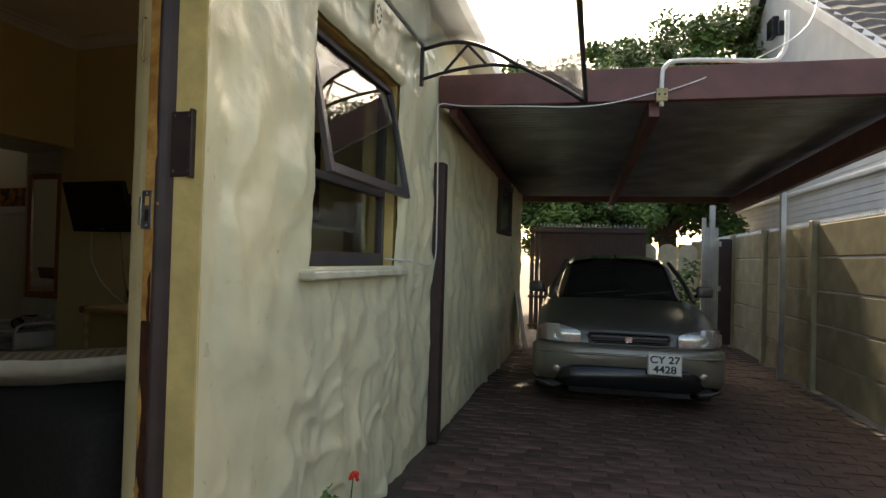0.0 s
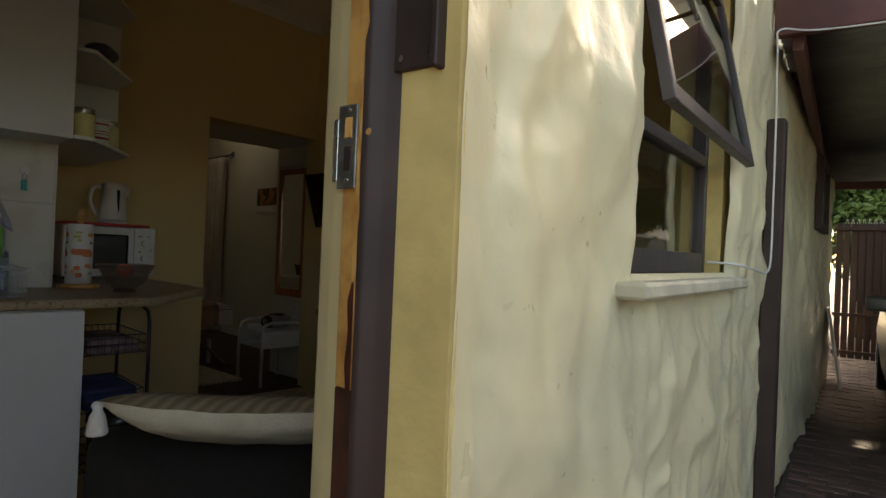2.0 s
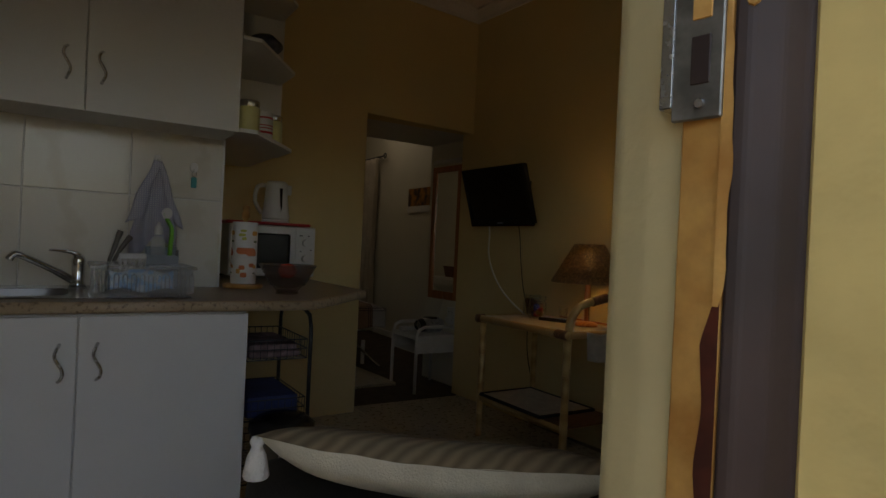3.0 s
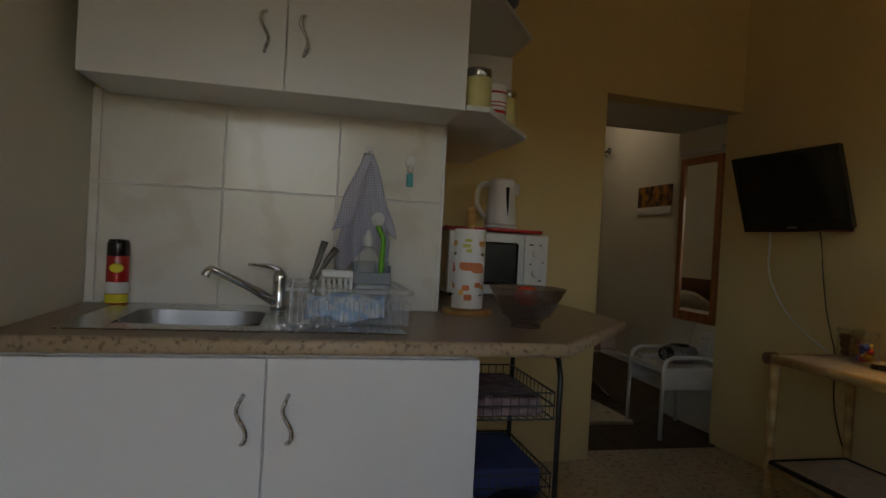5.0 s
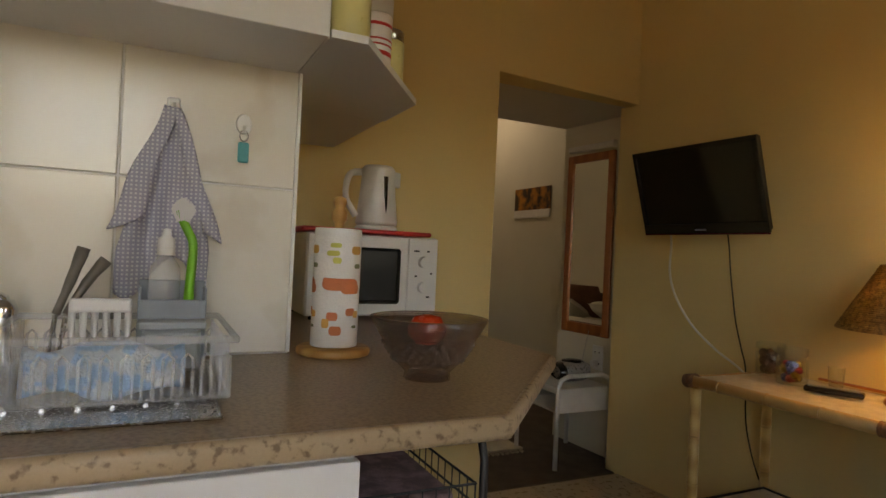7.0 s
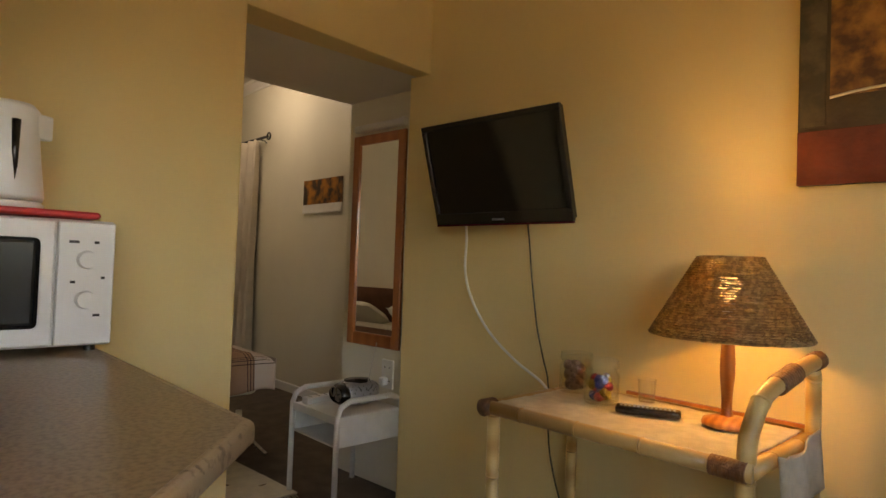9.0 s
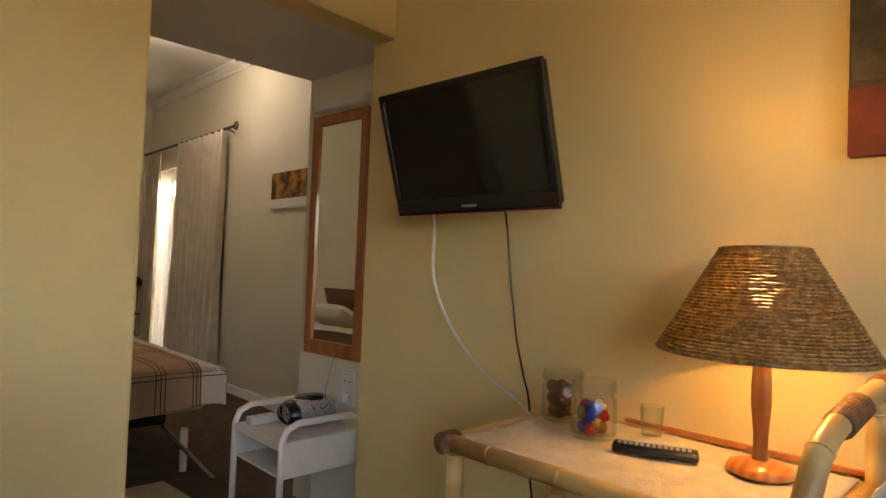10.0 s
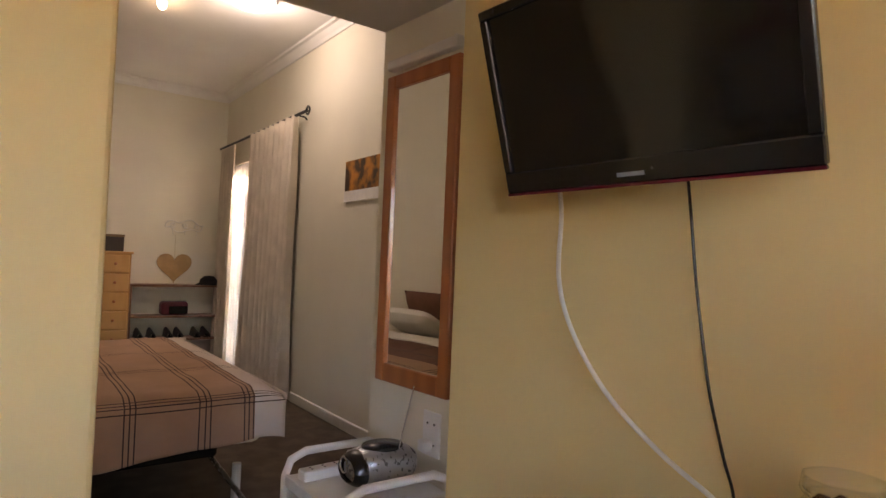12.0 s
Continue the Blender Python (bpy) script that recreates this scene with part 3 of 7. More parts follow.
for k, (y0, lean) in enumerate(((1.725, 0.035), (1.74, 0.055))):
    u = thing("utensil", -4.70, y0, RZ + 0.008, "dark-handled kitchen utensil standing in the dish rack", "utensil", "utensils in the rack")
    part("handle", bar([(-4.70, y0, RZ + 0.10), (-4.71, y0 + lean * 0.5, RZ + 0.155), (-4.715, y0 + lean, RZ + 0.215 - 0.02 * k)], [0.007, 0.009, 0.011], 10, 3), M_BAKELITE, u, "", True)
    part("blade", bar([(-4.69, y0 - 0.01, RZ + 0.008), (-4.70, y0, RZ + 0.10)], 0.004, 8), M_STEEL, u)
tub = thing("clear_tub", -4.62, 1.80, RZ + 0.006, "clear white-rimmed container in the dish rack, its reflections built as white pegs", "rack")
part("bridge", cube(-4.628, -4.612, 1.752, 1.842, RZ + 0.112, RZ + 0.135, 0.005, None, 2), M_WHITEPLASTIC, tub)
# white uprights stand in for the reflections on the container's clear wall
for k in range(6):
    part("peg", bar([(-4.62, 1.757 + k * 0.016, RZ + 0.118), (-4.62, 1.757 + k * 0.016, RZ + 0.007)], [0.0055, 0.0035], 8), M_WHITEPLASTIC, tub, "", True)
caddy = thing("sink_caddy", -4.68, 1.905, RZ + 0.006, "grey plastic sink caddy with stepped trays", "caddy")
part("back_tray", join(cube(-4.752, -4.747, 1.848, 1.962, RZ + 0.007, RZ + 0.160, 0.002), cube(-4.7465, -4.690, 1.848, 1.852, RZ + 0.05, RZ + 0.150, 0.001), cube(-4.7465, -4.690, 1.958, 1.962, RZ + 0.05, RZ + 0.150, 0.001), cube(-4.7465, -4.690, 1.8525, 1.9575, RZ + 0.050, RZ + 0.056, 0.001), cube(-4.6895, -4.6845, 1.848, 1.962, RZ + 0.007, RZ + 0.128, 0.002)), M_GREYPLASTIC, caddy)
part("front_tray", join(cube(-4.684, -4.636, 1.858, 1.952, RZ + 0.007, RZ + 0.080, 0.006), cube(-4.690, -4.630, 1.850, 1.960, RZ + 0.0805, RZ + 0.094, 0.003)), mat("pale_grey_plastic", (0.42, 0.46, 0.48), 0.4), caddy, "paler grey front tray")
soap = thing("soap_bottle", -4.716, 1.890, RZ + 0.056, "clear bottle of dish soap with a white pump cap", "bottle")
part("bottle", turned([(0, 0.0), (0.024, 0.0), (0.027, 0.006), (0.027, 0.105), (0.024, 0.130), (0.012, 0.150), (0.012, 0.158), (0, 0.158)], -4.716, 1.890, RZ + 0.057, 20), M_CLEARPL, soap, "", True)
part("cap", turned([(0.0145, 0.150), (0.0155, 0.152), (0.0145, 0.180), (0.008, 0.186), (0.007, 0.198), (0, 0.200)], -4.716, 1.890, RZ + 0.057, 16), M_WHITEPLASTIC, soap, "white pump cap", True)
brush = thing("dish_brush", -4.705, 1.93, RZ + 0.056, "green-handled dish brush with white bristles", "brush")
part("handle", bar([(-4.700, 1.930, RZ + 0.058), (-4.700, 1.932, RZ + 0.150), (-4.702, 1.935, RZ + 0.225), (-4.704, 1.924, RZ + 0.255), (-4.706, 1.906, RZ + 0.290)], [0.009, 0.0085, 0.008, 0.008, 0.0075], 10, 4), M_GREEN, brush, "", True)
bm = bmesh.new()
for k in range(110):
    a, q = k * 2.4, math.sqrt(k / 110)
    d = Vector((0.6 * q * math.cos(a), q * math.sin(a), 1.0 - 0.3 * q)).normalized()
    c = Vector((-4.704, 1.916, RZ + 0.262))
    tube(bm, [c + d * 0.012, c + Vector((d.x * 0.024, d.y * 0.026, d.z * 0.052))], 0.0011, 4)
part("bristles", bm, M_WHITEPLASTIC, brush, "white bristles")

# hook, hanging checked cloth, key tag
def check_mat():
    m = mat("blue_checked_cotton", (0.44, 0.46, 0.60), 0.95, vary=0.12, scale=30, fine=240, bump=0.5)
    n, l, b = nodes_of(m)
    co, ch = n.new("ShaderNodeTexCoord"), n.new("ShaderNodeTexBrick")
    mp = n.new("ShaderNodeMapping")
    mp.inputs["Rotation"].default_value = (0, radians(90), 0)
    l.new(co.outputs["Object"], mp.inputs[0])
    l.new(mp.outputs[0], ch.inputs["Vector"])
    ch.offset = 0.0
    ch.inputs["Scale"].default_value = 1.0
    ch.inputs["Brick Width"].default_value, ch.inputs["Row Height"].default_value, ch.inputs["Mortar Size"].default_value = 0.0085, 0.0085, 0.0024
    ch.inputs["Color1"].default_value = ch.inputs["Color2"].default_value = (0.70, 0.70, 0.73, 1)
    ch.inputs["Mortar"].default_value = (0.40, 0.41, 0.52, 1)
    l.new(ch.outputs["Color"], b.inputs["Base Color"])
    return m
def hanging(a, b):
    """The back panel: gathered at the hook, spreading below with deep folds and two points."""
    w = 0.014 + 0.070 * min(1, b * 1.3) ** 0.8
    drop = 0.345 + 0.045 * math.sin(math.pi * (a * 1.9 + 0.3)) + 0.012 * a
    fold = 0.014 * b * math.sin(a * 15 + 0.8 * math.sin(b * 4)) + 0.008 * math.sin(a * 7 + 2)
    return Vector((KIT + 0.026 + fold + 0.006 * b, 1.891 + (2 * a - 1) * w + 0.006 * math.sin(b * 5), 1.462 - drop * b))


def sleeve(side, drop, out, width):
    """A rolled side fold that hangs from the hook and stands off the panel."""
    def f(a, b):
        t = 2 * math.pi * a
        c = out * b ** 0.85
        w = 0.010 + (width - 0.010) * b ** 0.9
        return Vector((KIT + 0.040 + 0.014 * b * math.sin(t) + 0.003 * math.sin(7 * b + 3 * a), 1.891 + side * c + w * math.cos(t) + 0.004 * math.sin(9 * b), 1.462 - drop * b - 0.012 * side * math.cos(t) * b))
    return f


hook = thing("wall_hook", KIT + 0.01, 1.893, 1.46, "white adhesive hook on the tiles", "hook", "hooks on the tiles")
part("plate", cube(KIT + 0.0055, KIT + 0.010, 1.880, 1.906, 1.455, 1.490, 0.004), M_WHITEPLASTIC, hook)
part("peg", bar([(KIT + 0.010, 1.893, 1.468), (KIT + 0.028, 1.893, 1.462), (KIT + 0.032, 1.893, 1.474)], 0.004, 8), M_WHITEPLASTIC, hook)
tagged(part("dish_towel", join(sheet(56, 30, hanging, 0.003), sheet(24, 24, sleeve(-1, 0.245, 0.078, 0.030), 0.002), sheet(24, 24, sleeve(1, 0.262, 0.085, 0.020), 0.002)), check_mat(), None, "", True), "blue and white checked tea towel hanging from a hook", "towel")
hook2 = thing("wall_hook", KIT + 0.01, 2.035, 1.44, "white adhesive hook on the tiles", "hook", "hooks on the tiles")
part("plate", turned([(0, 0), (0.017, 0), (0.015, 0.005), (0, 0.006)], 0, 0, 0, 18, pose(KIT + 0.0055, 2.035, 1.452, 0, 90, 0) @ Matrix.Diagonal((1.35, 1, 1, 1))), M_WHITEPLASTIC, hook2)
part("peg", bar([(KIT + 0.010, 2.035, 1.445), (KIT + 0.024, 2.035, 1.436), (KIT + 0.026, 2.035, 1.446)], 0.0035, 8), M_WHITEPLASTIC, hook2)
key = thing("key_tag", KIT + 0.015, 2.035, 1.375, "turquoise plastic key tag hanging on the hook", "key tag")
part("tag", cube(KIT + 0.009, KIT + 0.016, 2.024, 2.047, 1.367, 1.412, 0.003), mat("turquoise_plastic", (0.03, 0.42, 0.44), 0.3), key)
part("ring", bar([(KIT + 0.018, 2.035 + 0.009 * math.cos(k), 1.425 + 0.012 * math.sin(k)) for k in [2 * math.pi * q / 14 for q in range(15)]], 0.0013, 5), M_STEEL, key)

# paper towel on its wooden stand
pt = thing("paper_towel_holder", -4.865, 2.255, WORK_Z, "wooden stand with a printed kitchen paper roll", "paper towel")
part("base", turned([(0, 0.0), (0.082, 0.0), (0.085, 0.004), (0.085, 0.014), (0.080, 0.018), (0, 0.018)], -4.865, 2.255, WORK_Z, 32), M_PINE, pt, "turned wooden base", True)
part("pole", turned([(0.011, 0.018), (0.011, 0.30), (0.012, 0.303), (0.018, 0.312), (0.018, 0.33), (0.012, 0.338), (0.016, 0.35), (0.014, 0.362), (0, 0.366)], -4.865, 2.255, WORK_Z, 20), M_PINE, pt, "turned wooden knob", True)
roll = part("paper_roll", turned([(0.02, 0.020), (0.053, 0.020), (0.054, 0.024), (0.054, 0.286), (0.053, 0.290), (0.02, 0.290), (0.02, 0.020)], -4.865, 2.255, WORK_Z, 40), M_PAPER, pt, "white paper roll with orange fruit print", True)
def print_patch(parent, ang, z, w, h, m, cx=-4.865, cy=2.255, r=0.0546):
    def f(a, b):
        t, q = 2 * math.pi * a, b
        da, dz = q * w * math.cos(t) / r, q * h * math.sin(t) + 0.15 * h * q * math.sin(3 * t)
        return Vector((cx + r * math.cos(ang + da), cy + r * math.sin(ang + da), z + dz))
    return part("print", sheet(24, 3, f), m, parent)
M_PALEORANGE = mat("pale_orange_print", (0.80, 0.42, 0.12), 0.8)
M_DARKLEAF = mat("grey_green_print", (0.22, 0.25, 0.14), 0.8)
for turn in (-2.1, 0.0, 2.1):
    for ang, z, w, h, m in ((-0.15, 1.108, 0.046, 0.016, M_ORANGE), (0.30, 1.098, 0.026, 0.013, M_ORANGE), (-0.75, 1.112, 0.012, 0.012, M_ORANGE), (0.55, 1.186, 0.017, 0.011, M_PALEORANGE), (0.62, 1.150, 0.011, 0.006, M_DARKLEAF),
                            (-0.45, 1.196, 0.013, 0.006, M_LIME), (-0.55, 1.178, 0.015, 0.007, M_LIME), (-0.38, 1.162, 0.010, 0.008, M_LIME), (-0.50, 1.036, 0.013, 0.011, M_ORANGE), (-0.35, 1.004, 0.014, 0.012, M_ORANGE),
                            (0.30, 1.046, 0.013, 0.010, M_ORANGE), (0.62, 1.040, 0.010, 0.009, M_PALEORANGE), (0.55, 1.012, 0.008, 0.004, M_DARKLEAF), (-0.78, 1.020, 0.009, 0.012, M_PALEORANGE)):
        print_patch(roll, ang + turn + 0.1, z, w, h, m)

# glass bowl with a tomato
gb = thing("glass_bowl", -4.565, 2.36, WORK_Z, "smoked pressed-glass bowl holding a tomato", "bowl")
M_RIDGE = thin_mat("pressed_glass_ridge", (0.80, 0.76, 0.73), 0.08, 0.14, (0.45, 0.40, 0.37))
M_SMOKE = thin_mat("smoked_glass", (0.78, 0.72, 0.69), 0.05, 0.07, (0.25, 0.2, 0.18))
prof = [(0, 0.016), (0.036, 0.016), (0.042, 0.0), (0.046, 0.0), (0.044, 0.014), (0.066, 0.036), (0.092, 0.078), (0.114, 0.118), (0.110, 0.120), (0.088, 0.080), (0.062, 0.040), (0.036, 0.024), (0, 0.023)]
part("bowl", turned(prof, -4.565, 2.36, WORK_Z, 40), M_SMOKE, gb, "", True)
for k in range(9):
    z = 0.084 + 0.0042 * k
    rr = 0.0925 + (z - 0.078) * 0.55 + 0.0005
    part("ring", bar([(-4.565 + rr * math.cos(2 * math.pi * q / 40), 2.36 + rr * math.sin(2 * math.pi * q / 40), WORK_Z + z) for q in range(41)], 0.0013, 5), M_RIDGE if k % 2 else M_SMOKE, gb, "fine pressed ring")
for z, rr in ((0.040, 0.0695), (0.050, 0.0755), (0.060, 0.0820), (0.070, 0.0880)):
    bm = bmesh.new()
    for k in range(26):
        a = 2 * math.pi * (k + (z * 100 % 2) * 0.5) / 26
        lathe(bm, [(0, -0.0050), (0.0040, -0.002), (0.0046, 0.001), (0, 0.0050)], -4.565 + rr * math.cos(a), 2.36 + rr * math.sin(a), WORK_Z + z, 6)
    part("pattern_band", bm, M_RIDGE, gb, "beaded pressed pattern", True)
tagged(part("tomato", turned([(0, 0), (0.022, 0.004), (0.037, 0.022), (0.038, 0.036), (0.026, 0.056), (0.008, 0.060), (0, 0.057)], -4.575, 2.36, WORK_Z + 0.062, 24), mat("ripe_tomato_skin", (0.72, 0.06, 0.02), 0.25, vary=0.15, scale=12), None, "", True), "ripe red tomato lying in the glass bowl", "tomato")

# microwave with red tray and kettle
mw = thing("microwave", -5.66, 2.55, WORK_Z, "white microwave oven with two dials", "microwave")
MZ = WORK_Z + 0.014
part("body", cube(-5.845, -5.498, 2.325, 2.805, MZ, MZ + 0.285, 0.006), M_WHITEPLASTIC, mw)
dr = part("door", cube(-5.498, -5.484, 2.327, 2.685, MZ + 0.004, MZ + 0.281, 0.004), M_WHITEPLASTIC, mw)
part("window", cube(-5.486, -5.4815, 2.36, 2.655, MZ + 0.045, MZ + 0.24, 0.012, None, 3), M_BLACK, dr, "black glass door window")
panel = part("control_panel", cube(-5.498, -5.485, 2.689, 2.803, MZ + 0.004, MZ + 0.281, 0.003), M_WHITEPLASTIC, mw)
for z in (0.195, 0.105):
    part("dial", turned([(0, 0.018), (0.018, 0.018), (0.021, 0.0), (0, 0)], 0, 0, 0, 20, pose(-5.486, 2.746, MZ + z, 0, 90, 0)), M_WHITEPLASTIC, panel)
for y, z, w in ((2.72, 0.235, 0.02), (2.765, 0.235, 0.01), (2.78, 0.155, 0.008), (2.72, 0.145, 0.01), (2.77, 0.07, 0.014)):
    part("print_bar", cube(-5.4852, -5.484, y - w / 2, y + w / 2, MZ + z - 0.003, MZ + z + 0.003), M_LABELTXT, panel)
for x in (-5.82, -5.53):
    for y in (2.36, 2.77):
        part("foot", turned([(0, 0), (0.012, 0), (0.012, 0.0145), (0, 0.0145)], x, y, WORK_Z, 10), M_BLACK, mw)
tagged(part("serving_tray", cube(-5.82, -5.46, 2.30, 2.765, MZ + 0.287, MZ + 0.302, 0.005), M_RED, None), "flat red plastic tray on the microwave", "tray")
KZ = MZ + 0.303
ket = thing("kettle", -5.60, 2.60, KZ, "white plastic jug kettle on the microwave", "kettle")
part("base", turned([(0, 0), (0.076, 0), (0.078, 0.012), (0.07, 0.018), (0, 0.018)], -5.60, 2.60, KZ, 28), M_WHITEPLASTIC, ket, "", True)
part("jug", turned([(0, 0.02), (0.074, 0.02), (0.077, 0.03), (0.066, 0.13), (0.060, 0.205), (0.062, 0.225), (0.05, 0.238), (0, 0.24)], -5.60, 2.60, KZ, 32), M_WHITEPLASTIC, ket, "", True)
part("spout", prism([(-5.625, 2.652), (-5.600, 2.690), (-5.575, 2.652)], KZ + 0.165, KZ + 0.222, 0.004), M_WHITEPLASTIC, ket)
part("handle", bar([(-5.62, 2.55, KZ + 0.215), (-5.61, 2.495, KZ + 0.20), (-5.60, 2.48, KZ + 0.12), (-5.60, 2.52, KZ + 0.05)], [0.013, 0.012, 0.011, 0.012], 10, 5), M_WHITEPLASTIC, ket, "", True)
part("water_window", bar([(-5.533, 2.610, KZ + 0.055), (-5.5405, 2.609, KZ + 0.13), (-5.5450, 2.609, KZ + 0.195)], [0.006, 0.009, 0.011], 8), M_BLACK, ket, "dark water gauge", True)

# jars on the corner shelf
def jar(x, y, z, r, h, body, lid, label):
    j = thing("storage_jar", x, y, z, label, "jar", "jars on the corner shelf")
    part("body", turned([(0, 0.001), (r * 0.92, 0.001), (r, 0.006), (r, h * 0.76), (r * 0.9, h * 0.8), (0, h * 0.8)], x, y, z, 24), body, j, "", True)
    part("lid", turned([(r * 0.93, h * 0.79), (r * 0.95, h * 0.80), (r * 0.95, h - 0.004), (r * 0.9, h), (0, h)], x, y, z, 24), lid, j, "steel screw lid", True)
    return j
M_CUSTARD = mat("pale_yellow_glaze", (0.72, 0.66, 0.30), 0.3)
jar(-4.685, 2.205, 1.6012, 0.043, 0.128, M_CUSTARD, M_STEEL, "pale yellow storage jar with a steel lid")
jar(-4.895, 2.365, 1.6012, 0.040, 0.125, M_CUSTARD, M_STEEL, "pale yellow storage jar standing at the back")
tin = thing("printed_tin", -4.785, 2.292, 1.6012, "white tin printed with red bands", "tin")
part("body", turned([(0, 0.001), (0.038, 0.001), (0.039, 0.004), (0.039, 0.108), (0.037, 0.111), (0, 0.111)], -4.785, 2.292, 1.6012, 26), M_WHITEPLASTIC, tin, "", True)
for z, h in ((0.022, 0.010), (0.040, 0.004), (0.052, 0.004), (0.085, 0.007)):
    part("band", turned([(0.0392, z - h / 2), (0.0396, z - h / 2), (0.0396, z + h / 2), (0.0392, z + h / 2)], -4.785, 2.292, 1.6012, 26), M_RED, tin, "red printed band", True)
bagm = sheet(20, 14, lambda a, b: Vector((-4.86 + (0.085 + 0.01 * math.sin(a * 25)) * math.sin(math.pi * b) ** 0.6 * math.cos(2 * math.pi * a), 2.30 + (0.07 + 0.01 * math.cos(a * 31)) * math.sin(math.pi * b) ** 0.6 * math.sin(2 * math.pi * a), 1.9725 + 0.105 * b)))
tagged(part("plastic_bag", bagm, mat("dark_blue_bag", (0.08, 0.10, 0.16), 0.35, vary=0.4, scale=25), None, "", True), "crumpled dark blue plastic bag on the shelf", "bag")

# trolley of wire baskets and pedal bin in the open bay
tr = thing("wire_trolley", -4.66, 2.28, 0.0, "black wire basket trolley under the worktop", "trolley")
for y in (2.17, 2.425):
    part("side_frame", bar([(-4.44, y, 0.02), (-4.44, y, 0.82), (-4.46, y, 0.868), (-4.52, y, 0.885), (-4.76, y, 0.885), (-4.82, y, 0.868), (-4.84, y, 0.82), (-4.84, y, 0.02)], 0.008, 10), M_BLACKWIRE, tr, "", True)
for z in (0.70, 0.47, 0.23):
    bk = part("basket", bar([(-4.45, 2.18, z), (-4.45, 2.415, z), (-4.83, 2.415, z), (-4.83, 2.18, z), (-4.45, 2.18, z)], 0.0028, 6), M_BLACKWIRE, tr)
    for h in (0.0375, 0.075):
        part("wire", bar([(-4.45, 2.18, z + h), (-4.45, 2.415, z + h), (-4.83, 2.415, z + h), (-4.83, 2.18, z + h), (-4.45, 2.18, z + h)], 0.0026, 6), M_BLACKWIRE, bk)
    for k in range(13):
        x = -4.45 - k * 0.0316
        part("wire", bar([(x, 2.18, z + 0.075), (x, 2.18, z), (x, 2.415, z), (x, 2.415, z + 0.075)], 0.0015, 5), M_BLACKWIRE, bk)
    for k in range(10):
        y = 2.18 + k * 0.026
        part("wire", bar([(-4.45, y, z + 0.075), (-4.45, y, z), (-4.83, y, z), (-4.83, y, z + 0.075)], 0.0015, 5), M_BLACKWIRE, bk)
for x in (-4.44, -4.84):
    for y in (2.17, 2.425):
        part("caster", turned([(0, 0), (0.012, 0.0), (0.014, 0.012), (0.012, 0.024), (0, 0.024)], x, y, 0.0, 10), M_BLACK, tr)
def folded(name, z, h, m, label, n=2):
    bm = bmesh.new()
    for k in range(n):
        box(bm, -4.80 + 0.01 * k, -4.47, 2.195, 2.395 - 0.012 * k, z + k * h / n, z + (k + 0.94) * h / n, 0.008, None, 2)
    tagged(part(name, bm, m, None), label, "linen")
folded("folded_towel", 0.7035, 0.055, mat("pink_grey_towel", (0.36, 0.24, 0.25), 0.95, vary=0.4, scale=30, fine=200, bump=0.7), "folded pinkish striped towels in the wire basket")
folded("folded_cloth", 0.4735, 0.085, mat("dark_blue_cloth", (0.04, 0.06, 0.17), 0.95, vary=0.3, bump=0.5), "dark blue folded cloth in the wire basket", 1)
pb = thing("pedal_bin", -4.36, 2.30, 0.0, "stainless steel pedal bin with a black lid", "bin")
part("body", turned([(0, 0.0), (0.112, 0.0), (0.115, 0.01), (0.115, 0.45), (0.118, 0.455), (0, 0.455)], -4.36, 2.30, 0.0, 36), mat("dark_polished_steel", (0.30, 0.30, 0.31), 0.16, 1.0, vary=0.1), pb, "", True)
part("lid", turned([(0.12, 0.453), (0.122, 0.46), (0.12, 0.48), (0.09, 0.505), (0.04, 0.518), (0, 0.52)], -4.36, 2.30, 0.0, 36), M_BLACK, pb, "black domed lid", True)
part("pedal", cube(-4.245, -4.20, 2.27, 2.33, 0.01, 0.022, 0.004), M_BLACK, pb)
# the tall bright reflection on the body, built as a chrome bar
part("highlight_strip", bar([(-4.247, 2.265, 0.06), (-4.247, 2.265, 0.40), (-4.243, 2.264, 0.43)], 0.011, 10), M_CHROME, pb, "chrome strip shaped as the tall highlight on the steel", True)
part("lift_handle", bar([(-4.247, 2.275, 0.43), (-4.235, 2.30, 0.45), (-4.247, 2.325, 0.43)], 0.006, 8), M_CHROME, pb)

# ---- living room ----
M_BAMBOO = wave_mat("pale_bamboo", (0.66, 0.46, 0.20), (0.50, 0.30, 0.11), 3.0, "Z", 0.35, 3.0, 0.2, 2.0, 0.05)
M_RATTAN = mat("brown_rattan_binding", (0.27, 0.12, 0.05), 0.5, vary=0.35, scale=60, fine=200, bump=0.8, depth=0.004)
M_FLEECE = mat("cream_fleece_cover", (0.68, 0.62, 0.51), 1.0, vary=0.12, scale=25, fine=240, bump=1.0, depth=0.008)
M_SOFA = mat("charcoal_woven_upholstery", (0.022, 0.018, 0.015), 0.9, vary=0.35, scale=60, fine=300, bump=0.8)
M_LINEN = mat("natural_linen", (0.66, 0.60, 0.46), 0.95, vary=0.1, scale=15, fine=260, bump=0.6)
M_JUTE = wave_mat("brown_jute_stripe", (0.24, 0.18, 0.11), (0.15, 0.11, 0.065), 22, "X", 0.95, 2.0, 0.0, 4.0, 0.7, (0.66, 0.75, 1))

